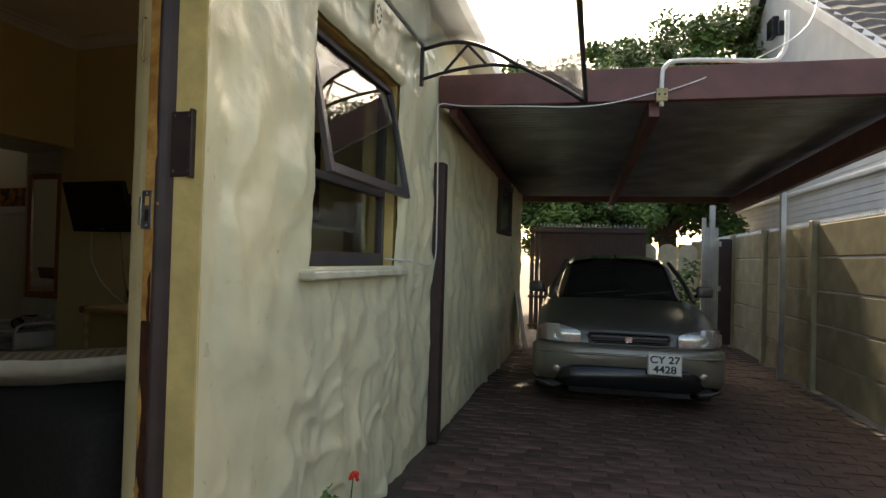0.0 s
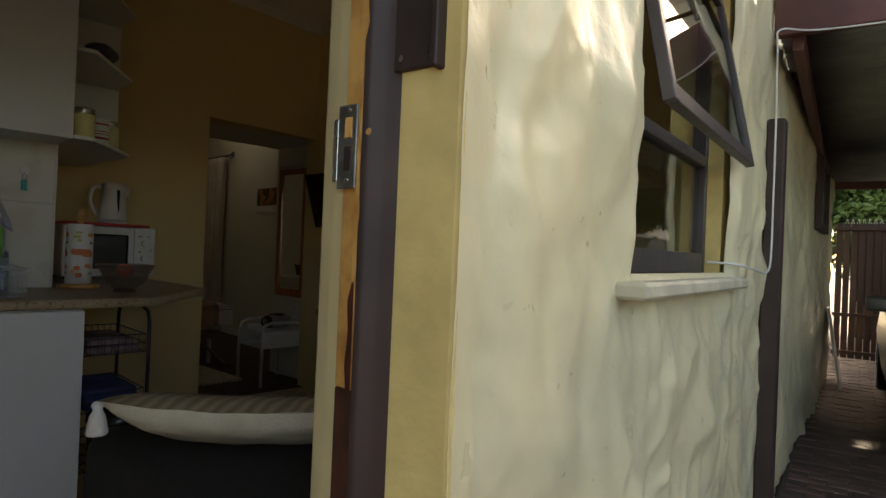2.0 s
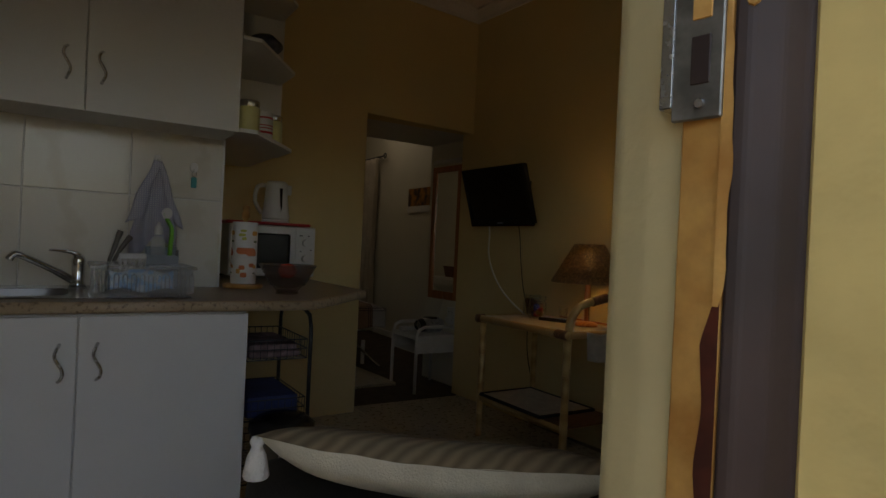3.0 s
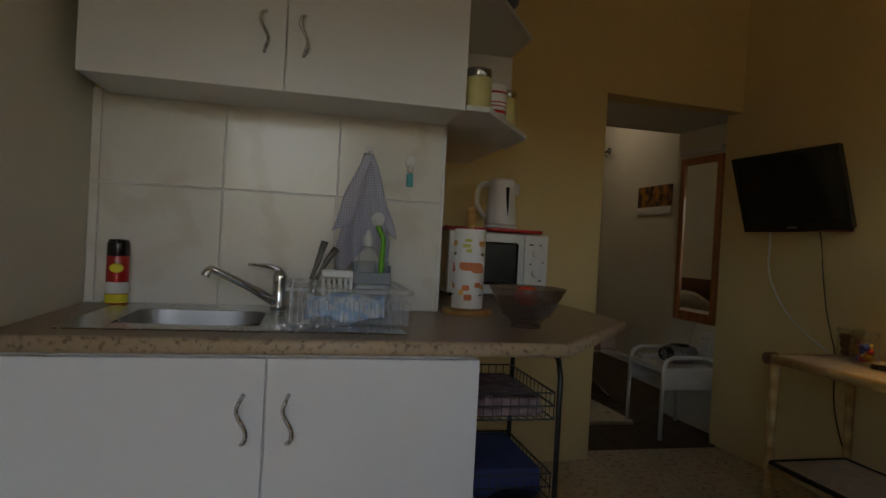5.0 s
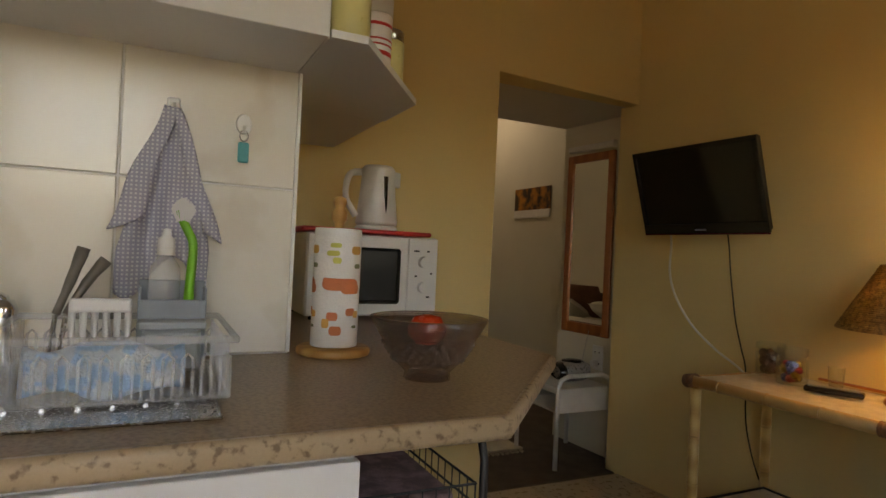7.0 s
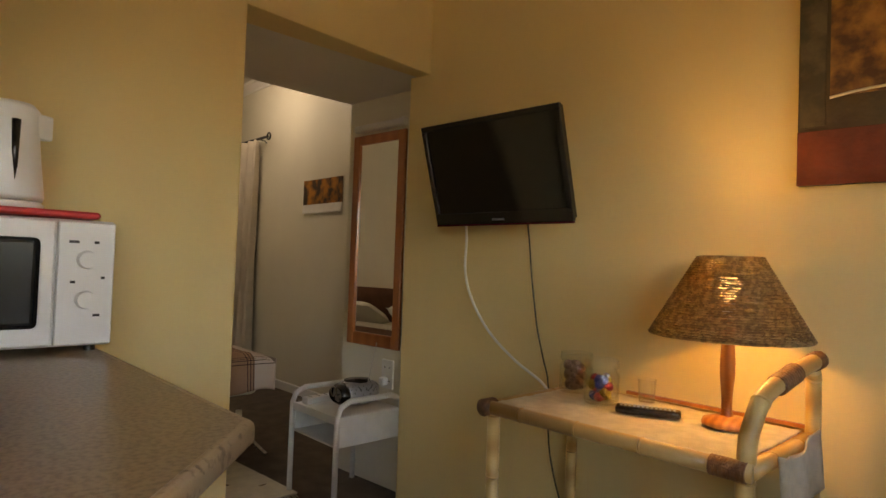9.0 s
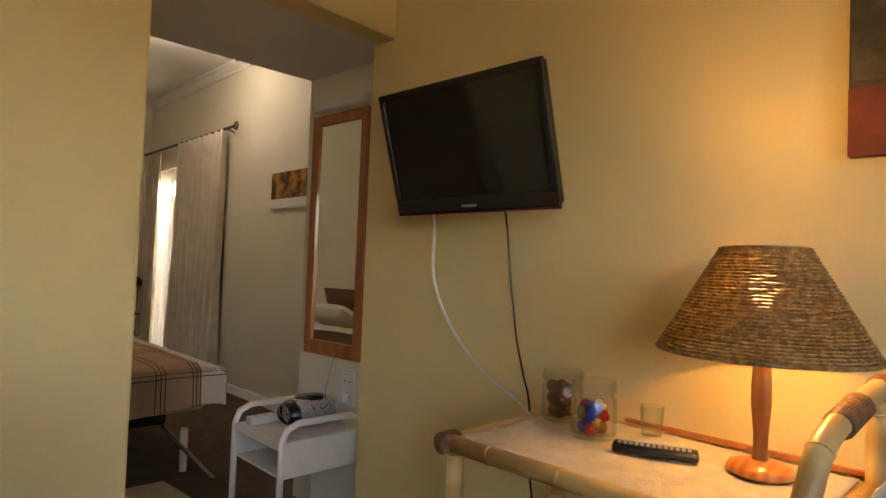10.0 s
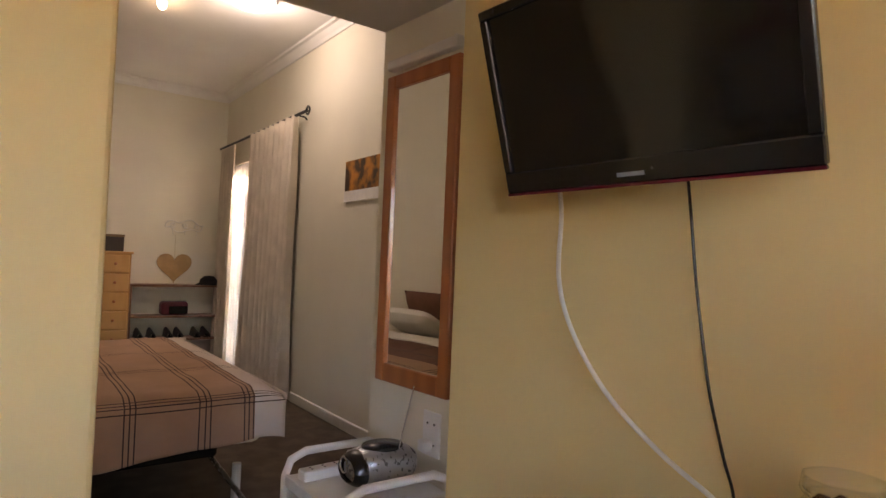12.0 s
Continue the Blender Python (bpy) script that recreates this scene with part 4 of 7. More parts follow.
# floor tiles
TILE = 0.33
floor_ob = bpy.data.objects["floor_base"]
tile_mesh = {}
for i in range(12):
    for j in range(11):
        x0, y0 = -6.10 + i * TILE, LEFT + 0.004 + j * TILE
        x1, y1 = min(x0 + TILE - 0.005, -2.42 - 0.13 * (y0 - LEFT)), min(y0 + TILE - 0.005, 4.3)
        if x1 - x0 < 0.05 or y1 - y0 < 0.05:
            continue
        key_ = (round(x1 - x0, 3), round(y1 - y0, 3))
        if key_ not in tile_mesh:
            ob = part("tile", cube(0, key_[0], 0, key_[1], -0.008, 0.0, 0.002), M_FLOORTILE, floor_ob, local=True)
            tile_mesh[key_] = ob.data
        else:
            ob = new("tile", tile_mesh[key_])
            ob.parent = floor_ob
        ob.location = (x0, y0, 0)

# sofa with cushion
sofa = thing("sofa", -3.0, 2.6, 0.0, "charcoal woven sofa with low rounded arms", "sofa")
part("base", cube(-3.46, -2.86, 1.98, 3.30, 0.06, 0.40, 0.03, None, 2), M_SOFA, sofa)
for y0, y1, z in ((1.93, 2.40, 0.69), (3.29, 3.44, 0.815)):
    part("arm", cube(-3.48 if y0 < 2 else -3.57, -2.60 if y0 < 2 else -2.80, y0, y1, 0.05, z, 0.06 if y0 < 2 else 0.03, None, 4), M_SOFA, sofa, "", True)
part("backrest", cube(-2.99, -2.74, 2.405, 3.30, 0.06, 0.66, 0.06, None, 4), M_SOFA, sofa, "", True)
for y in (2.405, 2.85):
    part("seat_cushion", cube(-3.47, -2.98, y, y + 0.44, 0.40, 0.52, 0.035, None, 3), M_SOFA, sofa, "", True)
for x in (-3.40, -2.86):
    for y in (2.0, 3.36):
        part("foot", cube(x - 0.03, x + 0.03, y - 0.03, y + 0.03, 0.0, 0.06), M_BLACK, sofa)
cu = thing("cushion", -3.1, 2.15, 0.70, "cream linen cushion with a brown top and corner tassels", "cushion")
CM = pose(-3.098, 2.185, 0.748, -23, 0, 49)
def pillow(sign):
    def f(a, b):
        u, v = 2 * a - 1, 2 * b - 1
        h = max(0.0, (1 - u ** 4) * (1 - v ** 4)) ** 0.55
        pin = 1 - 0.07 * (1 - abs(u) ** 3) * abs(v) ** 6
        pin2 = 1 - 0.06 * (1 - abs(v) ** 3) * abs(u) ** 6
        return CM @ Vector(((0.335 if u > 0 else 0.29) * u * pin2, 0.15 * v * pin, sign * 0.050 * h + 0.004 * noise.noise(Vector((u * 4, v * 4, sign))) + 0.018 * u * u))
    return f
part("under_side", sheet(30, 20, pillow(-1)), M_LINEN, cu, "", True)
part("upper_side", sheet(30, 20, pillow(1)), M_JUTE, cu, "striped brown jute side", True)
for u in (-0.288, 0.335):
    tp = CM @ Vector((u, -0.146, 0.02))
    tas = part("tassel", turned([(0, 0.012), (0.010, 0.008), (0.013, 0), (0.009, -0.008), (0.016, -0.022), (0.023, -0.058), (0.020, -0.062), (0, -0.058)], tp.x, tp.y, tp.z - 0.012, 14), mat("white_cotton_yarn", (0.75, 0.73, 0.68), 0.95, fine=200, bump=0.8), cu, "white cotton tassel", True)

# bamboo desk with an arched end
desk = thing("bamboo_desk", -4.83, 4.05, 0.0, "pale bamboo side table with rattan bound joints", "table")
DX0, DX1, DY0, DY1 = -5.195, -4.455, 3.83, 4.28
def pole(name, pts, r, curve=0, label=""):
    bm = bmesh.new()
    tube(bm, pts, r, 12, curve)
    q = smooth_line(pts, curve) if curve else [Vector(p) for p in pts]
    total = sum((b - a).length for a, b in zip(q, q[1:]))
    run, mark = 0.0, 0.14
    for a, b in zip(q, q[1:]):
        step = (b - a).length
        while run + step > mark and step > 0:
            c = a + (b - a) * ((mark - run) / step)
            d = (b - a).normalized() * 0.004
            tube(bm, [c - d, c - d * 0.3, c + d * 0.3, c + d], [r, r * 1.1, r * 1.1, r], 12)
            mark += 0.19
        run += step
    return part(name, bm, M_BAMBOO, desk, label, True)
def binding(p, d, r=0.026, length=0.06):
    d = Vector(d).normalized() * length / 2
    n = 36
    pts = [Vector(p) + d * (2 * k / n - 1) for k in range(n + 1)]
    bm = bmesh.new()
    tube(bm, pts, [r * (0.965 + 0.035 * math.cos(2 * math.pi * k / 4)) for k in range(n + 1)], 12)
    return part("binding", bm, M_RATTAN, desk, "brown rattan binding", True)
part("top_board", cube(DX0 - 0.005, DX1 + 0.005, DY0 - 0.005, DY1, 0.735, 0.747), M_PINE, desk)
pole("front_rail", [(DX0 - 0.02, DY0 - 0.025, 0.735), (DX1 + 0.02, DY0 - 0.01, 0.735)], 0.021)
pole("back_rail", [(DX0, DY1 - 0.01, 0.735), (DX1, DY1 + 0.01, 0.735)], 0.019)
pole("side_rail", [(DX0 - 0.012, DY0 - 0.02, 0.735), (DX0 - 0.012, DY1, 0.735)], 0.019)
pole("side_rail", [(DX1 + 0.012, DY0, 0.735), (DX1 + 0.012, DY1, 0.735)], 0.019)
pole("leg", [(DX0, DY0 - 0.008, 0.0), (DX0, DY0 - 0.008, 0.72)], 0.020)
pole("leg", [(DX0, DY1 - 0.03, 0.0), (DX0, DY1 - 0.03, 0.72)], 0.019)
pole("arched_leg", [(DX1, DY0, 0.0), (DX1, DY0, 0.40), (DX1, DY0 + 0.005, 0.74), (DX1 + 0.005, DY0 + 0.03, 0.84), (DX1 + 0.012, DY0 + 0.12, 0.905), (DX1 + 0.03, DY0 + 0.42, 0.952)], 0.021, 6)
pole("leg", [(DX1 + 0.02, DY1 - 0.02, 0.0), (DX1 + 0.02, DY1 - 0.02, 0.80), (DX1 + 0.025, DY1 - 0.05, 0.925)], 0.019, 4)
binding((DX0 - 0.012, DY0 - 0.022, 0.735), (0, 1, 0.0), 0.027, 0.05)
binding((DX1 - 0.03, DY0 - 0.012, 0.735), (1, 0, 0), 0.025, 0.08)
binding((DX1 + 0.02, DY0 + 0.20, 0.922), (0.1, 1, 0.24), 0.026, 0.10)
binding((DX1 + 0.03, DY0 + 0.41, 0.950), (0.06, 1, 0.12), 0.025, 0.035)
part("edge_strip", cube(DX0 + 0.2, DX1, DY1 - 0.012, DY1 + 0.002, 0.758, 0.768), M_REDWOOD, desk)
for z in (0.235,):
    pole("lower_rail", [(DX0, DY0 - 0.01, z), (DX1, DY0, z)], 0.016)
    pole("lower_rail", [(DX0, DY1 - 0.03, z), (DX1 + 0.02, DY1 - 0.02, z)], 0.016)
    part("lower_shelf", cube(DX0, DX1 + 0.01, DY0, DY1 - 0.03, z + 0.006, z + 0.018), M_RATTAN, desk, "dark woven lower shelf")
mat_t = thing("floor_mat", -4.95, 4.0, 0.254, "cream mat with a dark border on the lower shelf", "mat")
part("mat", cube(DX0 + 0.02, -4.62, DY0 - 0.02, DY1 - 0.06, 0.2545, 0.268, 0.003), M_FLEECE, mat_t)
part("border", bar([(DX0 + 0.02, DY0 - 0.02, 0.264), (-4.62, DY0 - 0.02, 0.264), (-4.62, DY1 - 0.06, 0.264), (DX0 + 0.02, DY1 - 0.06, 0.264), (DX0 + 0.02, DY0 - 0.02, 0.264)], 0.011, 8), M_BLACKWIRE, mat_t, "dark bound edge")
def fleece(a, b):
    x, y = DX0 + 0.012 + a * (DX1 - DX0 - 0.02), DY0 - 0.012 + b * (DY1 - DY0 - 0.005)
    return Vector((x + 0.006 * noise.noise(Vector((b * 30, 1, 0))), y + 0.007 * noise.noise(Vector((a * 40, 5, 0))), 0.7525 + 0.0035 * noise.noise(Vector((a * 12, b * 9, 3)))))
tc = thing("table_cover", -4.83, 4.05, 0.747, "cream fleece cover laid on the bamboo table", "cover")
part("cloth", sheet(50, 34, fleece, 0.005), M_FLEECE, tc, "", True)
part("hanging_end", sheet(20, 14, lambda a, b: Vector((DX1 + 0.036 + 0.012 * b + 0.006 * math.sin(a * 14), DY0 + 0.10 + 0.30 * a, 0.757 - 0.15 * b - 0.02 * math.sin(a * 4))), 0.004), M_FLEECE, tc, "cloth end hanging over the side", True)

# table lamp
lx, ly = -4.606, 4.115
TOPZ = 0.757
lamp = thing("table_lamp", lx, ly, TOPZ, "turned wooden table lamp with a woven seagrass shade, lit", "lamp")
M_LAMPWOOD = wave_mat("orange_turned_wood", (0.52, 0.20, 0.06), (0.38, 0.12, 0.03), 14, "X", 0.35, 3.0, 0.2, 2.0, 0.04, (1, 1, 0.2))
part("foot", turned([(0, 0), (0.062, 0), (0.064, 0.008), (0.060, 0.018), (0.03, 0.028), (0, 0.03)], lx, ly, TOPZ, 36), M_LAMPWOOD, lamp, "", True)
part("stem", turned([(0.017, 0.027), (0.014, 0.04), (0.014, 0.08), (0.0195, 0.14), (0.0195, 0.18), (0.014, 0.27), (0.012, 0.30), (0, 0.30)], lx, ly, TOPZ, 28), M_LAMPWOOD, lamp, "", True)
part("bulb_holder", turned([(0.014, 0.30), (0.016, 0.302), (0.016, 0.338), (0, 0.338)], lx, ly, TOPZ, 16), M_WHITEPLASTIC, lamp)
M_BULB = glow_mat("warm_lamp_bulb", (1.0, 0.62, 0.24), 0.35)
part("bulb", turned([(0, 0.338), (0.012, 0.340), (0.016, 0.355), (0.026, 0.375), (0.028, 0.390), (0.020, 0.410), (0, 0.417)], lx, ly, TOPZ, 20), M_BULB, lamp, "glowing bulb", True)
bl = bpy.data.lights.new("lamp_bulb", "POINT")
bl.energy, bl.color, bl.shadow_soft_size = 2.7, (1.0, 0.59, 0.21), 0.03
LAMP_LIGHT = new("lamp_bulb", bl)
LAMP_LIGHT.location = (lx, ly, TOPZ + 0.385)
LAMP_LIGHT.parent = lamp
LAMP_LIGHT.matrix_parent_inverse = lamp.matrix_basis.inverted()
# woven shade: twisted cords, wound in rows over uprights, with small gaps
M_CORD = mat("seagrass_cord", (0.52, 0.34, 0.16), 0.65, vary=0.45, scale=70, fine=300, bump=0.8, dark=(0.20, 0.12, 0.055))
SR0, SR1, SZ0, SZ1, ROWS_ = 0.205, 0.083, 0.248, 0.462, 34
shade = part("shade", bar([(lx + SR1 * math.cos(2 * math.pi * k / 48), ly + SR1 * math.sin(2 * math.pi * k / 48), TOPZ + SZ1) for k in range(49)], 0.0042, 8), M_CORD, lamp, "woven seagrass cone shade", True)
for k in range(24):
    a = 2 * math.pi * k / 24
    part("upright", bar([(lx + (SR0 - 0.001) * math.cos(a), ly + (SR0 - 0.001) * math.sin(a), TOPZ + SZ0), (lx + (SR1 - 0.001) * math.cos(a), ly + (SR1 - 0.001) * math.sin(a), TOPZ + SZ1)], 0.0015, 5), M_CORD, shade)
for row in range(ROWS_):
    t = row / (ROWS_ - 1)
    r0, z = SR0 + (SR1 - SR0) * t, TOPZ + SZ0 + (SZ1 - SZ0) * t
    ring, seg = [], 110
    for k in range(seg):
        a = 2 * math.pi * k / seg
        w = 0.0030 * math.cos(k * math.pi + row * math.pi) + 0.0008 * noise.noise(Vector((k * 0.7, row * 3.1, 0)))
        ring.append(Vector((lx + (r0 + w) * math.cos(a), ly + (r0 + w) * math.sin(a), z + 0.0011 * noise.noise(Vector((k * 0.33, row * 1.7, 9))))))
    fat = 0.00258
    loops = []
    bm = bmesh.new()
    for k in range(seg):
        d = (ring[(k + 1) % seg] - ring[k - 1]).normalized()
        out = Vector((math.cos(2 * math.pi * k / seg), math.sin(2 * math.pi * k / seg), 0))
        up = Vector((0, 0, 1))
        f = fat * (1 + 0.28 * noise.noise(Vector((k * 0.9, row * 5.0, 2))))
        loops.append([bm.verts.new(ring[k] + f * (math.cos(q) * out + 1.22 * math.sin(q) * up)) for q in (0.3, 1.6, 3.0, 4.7)])
    for k in range(seg):
        a, b = loops[k], loops[(k + 1) % seg]
        for q in range(4):
            bm.faces.new((a[q], b[q], b[(q + 1) % 4], a[(q + 1) % 4]))
    part("cord", bm, M_CORD, shade, "", True)
for z, r in ((SZ0, SR0),):
    part("rim", bar([(lx + r * math.cos(2 * math.pi * k / 48), ly + r * math.sin(2 * math.pi * k / 48), TOPZ + z) for k in range(49)], 0.0042, 8), M_CORD, shade, "bound rim", True)
for k in range(3):
    a = 2 * math.pi * k / 3 + 0.4
    part("spoke", bar([(lx, ly, TOPZ + 0.336), (lx + SR1 * math.cos(a), ly + SR1 * math.sin(a), TOPZ + SZ1 - 0.004)], 0.0018, 6), M_STEEL, shade)

cn, cl_ = M_CORD.node_tree.nodes, M_CORD.node_tree.links
c_mix, c_tr = cn.new("ShaderNodeMixShader"), cn.new("ShaderNodeBsdfTranslucent")
c_tr.inputs[0].default_value = (0.60, 0.42, 0.22, 1)
c_mix.inputs[0].default_value = 0.18
cl_.new(cn["Principled BSDF"].outputs[0], c_mix.inputs[1])
cl_.new(c_tr.outputs[0], c_mix.inputs[2])
cl_.new(c_mix.outputs[0], cn["Material Output"].inputs["Surface"])

# sweet jars, remote, tumbler
def sweet_jar(x, y, r, h, fill, label):
    j = thing("glass_jar", x, y, TOPZ, label, "jar", "glass jars on the table")
    part("glass", turned([(0, 0.004), (r * 0.9, 0.004), (r, 0.012), (r, h * 0.68), (r * 0.86, h * 0.76), (r * 0.86, h * 0.80), (r * 0.82, h * 0.80), (r * 0.82, h * 0.75), (r - 0.004, h * 0.66), (r - 0.004, 0.014), (0, 0.009)], x, y, TOPZ, 28), M_GLASS, j, "", True)
    part("lid", turned([(r * 0.8, h * 0.79), (r * 0.97, h * 0.815), (r * 1.0, h * 0.85), (r * 0.95, h), (r * 0.9, h), (r * 0.93, h * 0.85), (r * 0.75, h * 0.81)], x, y, TOPZ, 28), M_GLASS, j, "clear glass lid", True)
    for k, (m, s) in enumerate(fill):
        a, rr = k * 2.4, (r - 0.024) * math.sqrt((k % 7) / 7)
        bm = bmesh.new()
        bmesh.ops.create_icosphere(bm, subdivisions=2, radius=s)
        for v in bm.verts:
            v.co = v.co * (1 + 0.25 * noise.noise(v.co * 70 + Vector((k, 0, 0))))
            v.co += Vector((x + rr * math.cos(a), y + rr * math.sin(a), TOPZ + 0.009 + s + 0.017 * (k // 5)))
        tagged(part("wrapped_sweet", bm, m, None), "small wrapped sweet inside the glass jar", "sweet", "sweets in jars")
foil = [mat("%s_foil" % nm, c, 0.22, 0.6, vary=0.2, fine=120, bump=0.6) for nm, c in (("red", (0.60, 0.02, 0.03)), ("blue", (0.02, 0.06, 0.45)), ("gold", (0.55, 0.34, 0.05)), ("brown", (0.24, 0.11, 0.05)))]
sweet_jar(-4.965, 4.060, 0.055, 0.140, [(foil[q], 0.016) for q in (0, 1, 0, 2, 1, 2, 0, 1, 2, 0, 1, 0, 2, 0, 0, 1, 2, 0, 1, 0)], "glass jar of red, blue and gold sweets")
sweet_jar(-5.110, 4.140, 0.056, 0.135, [(foil[3], 0.017) for q in range(22)], "glass jar of brown sweets")
rm = thing("remote_control", -4.815, 4.045, TOPZ, "black remote control on the fleece cover", "remote")
RM = pose(-4.800, 4.045, TOPZ + 0.012, 0, 0, 24)
part("case", cube(-0.090, 0.090, -0.023, 0.023, -0.010, 0.010, 0.006, RM, 2), M_BLACK, rm, "", True)
bm = bmesh.new()
for i in range(13):
    for j in range(3):
        box(bm, -0.078 + i * 0.0122, -0.071 + i * 0.0122, -0.014 + j * 0.0105, -0.007 + j * 0.0105, 0.0095, 0.0125, 0, RM)
part("keys", bm, M_GREYPLASTIC, rm, "rows of small grey keys")
gt = thing("tumbler", -4.885, 4.20, TOPZ, "small clear plastic tumbler", "tumbler")
part("glass", turned([(0, 0.002), (0.024, 0.002), (0.029, 0.075), (0.0275, 0.075), (0.023, 0.005), (0, 0.005)], -4.885, 4.20, TOPZ, 24), M_GLASS, gt, "", True)

# television on a tilted arm
TVM = pose(-5.482, 4.096, 1.540, 0, 0, 3.0) @ pose(0, 0, 0, 17.0, 0, 0)
tv = thing("television", -5.470, 4.15, 1.34, "black flat television tilted down on a wall bracket", "television")
part("case", cube(-0.325, 0.325, 0.003, 0.030, -0.200, 0.200, 0.006, TVM, 2), M_BLACK, tv)
part("bezel", join(cube(-0.333, 0.333, -0.012, 0.004, 0.185, 0.206, 0.003, TVM), cube(-0.333, 0.333, -0.012, 0.004, -0.206, -0.158, 0.003, TVM), cube(-0.333, -0.310, -0.012, 0.004, -0.158, 0.185, 0.003, TVM), cube(0.310, 0.333, -0.012, 0.004, -0.158, 0.185, 0.003, TVM)), M_BLACK, tv, "glossy black bezel")
part("screen", cube(-0.310, 0.310, -0.004, 0.001, -0.158, 0.185, 0, TVM), mat("dark_screen", (0.006, 0.006, 0.007), 0.12, vary=0.0, bump=0.0), tv, "switched-off dark screen")
part("lower_trim", cube(-0.333, 0.333, -0.013, -0.004, -0.212, -0.206, 0.001, TVM), mat("dark_red_trim", (0.13, 0.01, 0.02), 0.2), tv, "thin dark red strip")
part("badge", cube(-0.03, 0.03, -0.0135, -0.0118, -0.192, -0.184, 0, TVM), M_GREYPLASTIC, tv, "plain grey maker's mark")
part("back_bulge", cube(-0.26, 0.28, 0.030, 0.070, -0.15, 0.10, 0.015, TVM, 2), M_BLACK, tv)
part("bracket_arm", cube(-0.05, 0.05, 0.08, 0.20, -0.06, 0.04, 0.004, pose(-5.470, 4.096, 1.56)), M_BLACKWIRE, tv)
part("wall_plate", cube(-0.10, 0.10, 0.185, 0.197, -0.10, 0.10, 0.003, pose(-5.470, 4.113, 1.56)), M_BLACKWIRE, tv)

def wall_cable(name, pts, r, m, label):
    q = [(x, tv_wall(x) - off, z) for x, off, z in pts]
    tagged(part(name, bar(q, r, 8, 6), m, None, "", True), label, "cable")
wall_cable("cable", [(-5.76, 0.06, 1.40), (-5.770, 0.03, 1.30), (-5.775, 0.026, 1.15), (-5.735, 0.024, 1.03), (-5.640, 0.02, 0.90), (-5.51, 0.016, 0.80), (-5.39, 0.012, 0.735), (-5.34, 0.02, 0.70)], 0.0055, M_WHITEPLASTIC, "white aerial cable hanging below the television")
wall_cable("cable", [(-5.440, 0.06, 1.40), (-5.443, 0.03, 1.28), (-5.430, 0.028, 1.15), (-5.412, 0.025, 1.02), (-5.398, 0.022, 0.93), (-5.375, 0.012, 0.82), (-5.35, 0.01, 0.72), (-5.33, 0.012, 0.45), (-5.22, 0.02, 0.20), (-5.0, 0.03, 0.03)], 0.0032, M_BLACK, "black power cable hanging below the television")

# painting
pic = thing("painting", -4.2, 4.35, 1.45, "abstract painting in brown, ochre and rust blocks", "painting")
PX, PY = -4.512, tv_wall(-4.5) - 0.03
PM = pose(PX, PY, 1.439, 0, 0, 4.0)
part("canvas", cube(0, 0.95, 0.0, 0.028, 0, 0.665, 0.003, PM), mat("dark_umber_paint", (0.055, 0.035, 0.02), 0.7, vary=0.5, scale=9, fine=60, bump=0.6, dark=(0.10, 0.07, 0.03)), pic)
part("rust_block", cube(0, 0.95, -0.004, 0.0, 0, 0.157, 0.001, PM), mat("rust_paint", (0.22, 0.045, 0.018), 0.7, vary=0.3, scale=10, bump=0.5), pic, "rust red lower block")
part("ochre_block", cube(0.08, 0.80, -0.0045, 0.0, 0.25, 0.60, 0.001, PM), mat("ochre_oil_paint", (0.42, 0.20, 0.05), 0.7, vary=0.6, scale=14, fine=80, bump=0.7, dark=(0.10, 0.04, 0.015)), pic, "ochre brushed block")
part("grey_block", cube(0.004, 0.070, -0.004, 0.0, 0.17, 0.655, 0.001, PM), mat("olive_paint", (0.13, 0.10, 0.05), 0.7, vary=0.5, scale=18, bump=0.6), pic, "olive brushed block")
part("white_line", bar([PM @ Vector((0.08, -0.005, 0.248)), PM @ Vector((0.25, -0.005, 0.262)), PM @ Vector((0.80, -0.005, 0.25))], 0.004, 6, 4), M_LINEN, pic, "thin pale brush line")

# ---- passage ----
ASKEW = pose(-6.55, 4.375, 0, 0, 0, 4) @ pose(6.55, -4.375, 0)


def askew(bm):
    """Turns a piece with the passage wall, which runs parallel to the television wall."""
    bmesh.ops.transform(bm, matrix=ASKEW, verts=bm.verts)
    return bm


mi = thing("wall_mirror", -6.56, 4.36, 0.72, "tall mirror in a red-brown wooden frame", "mirror")
mx0, mx1, mz0, mz1, fw, my = -6.765, -6.345, 0.722, 1.878, 0.052, 4.374
part("frame", join(askew(cube(mx0, mx0 + fw, my - 0.022, my, mz0, mz1, 0.004)), askew(cube(mx1 - fw, mx1, my - 0.022, my, mz0, mz1, 0.004)),
                   askew(cube(mx0 + fw, mx1 - fw, my - 0.0215, my, mz1 - fw, mz1, 0.004)), askew(cube(mx0 + fw, mx1 - fw, my - 0.0215, my, mz0, mz0 + fw * 1.3, 0.004))), M_REDWOOD, mi)
part("glass", askew(cube(mx0 + fw - 0.002, mx1 - fw + 0.002, my - 0.010, my - 0.004, mz0 + fw, mz1 - fw + 0.002)), M_MIRROR, mi, "silvered mirror glass")
wl = thing("strip_light", -6.55, 4.35, 1.90, "unlit white strip light above the mirror", "light")
part("body", askew(cube(-6.75, -6.36, 4.335, 4.374, 1.895, 1.935, 0.010, None, 2)), M_WHITEPLASTIC, wl)
part("end_cap", askew(cube(-6.36, -6.345, 4.333, 4.374, 1.893, 1.937, 0.004)), M_WHITEPLASTIC, wl)
so = thing("wall_socket", -6.43, 4.37, 0.56, "cream wall socket with a plug beside the trolley", "socket")
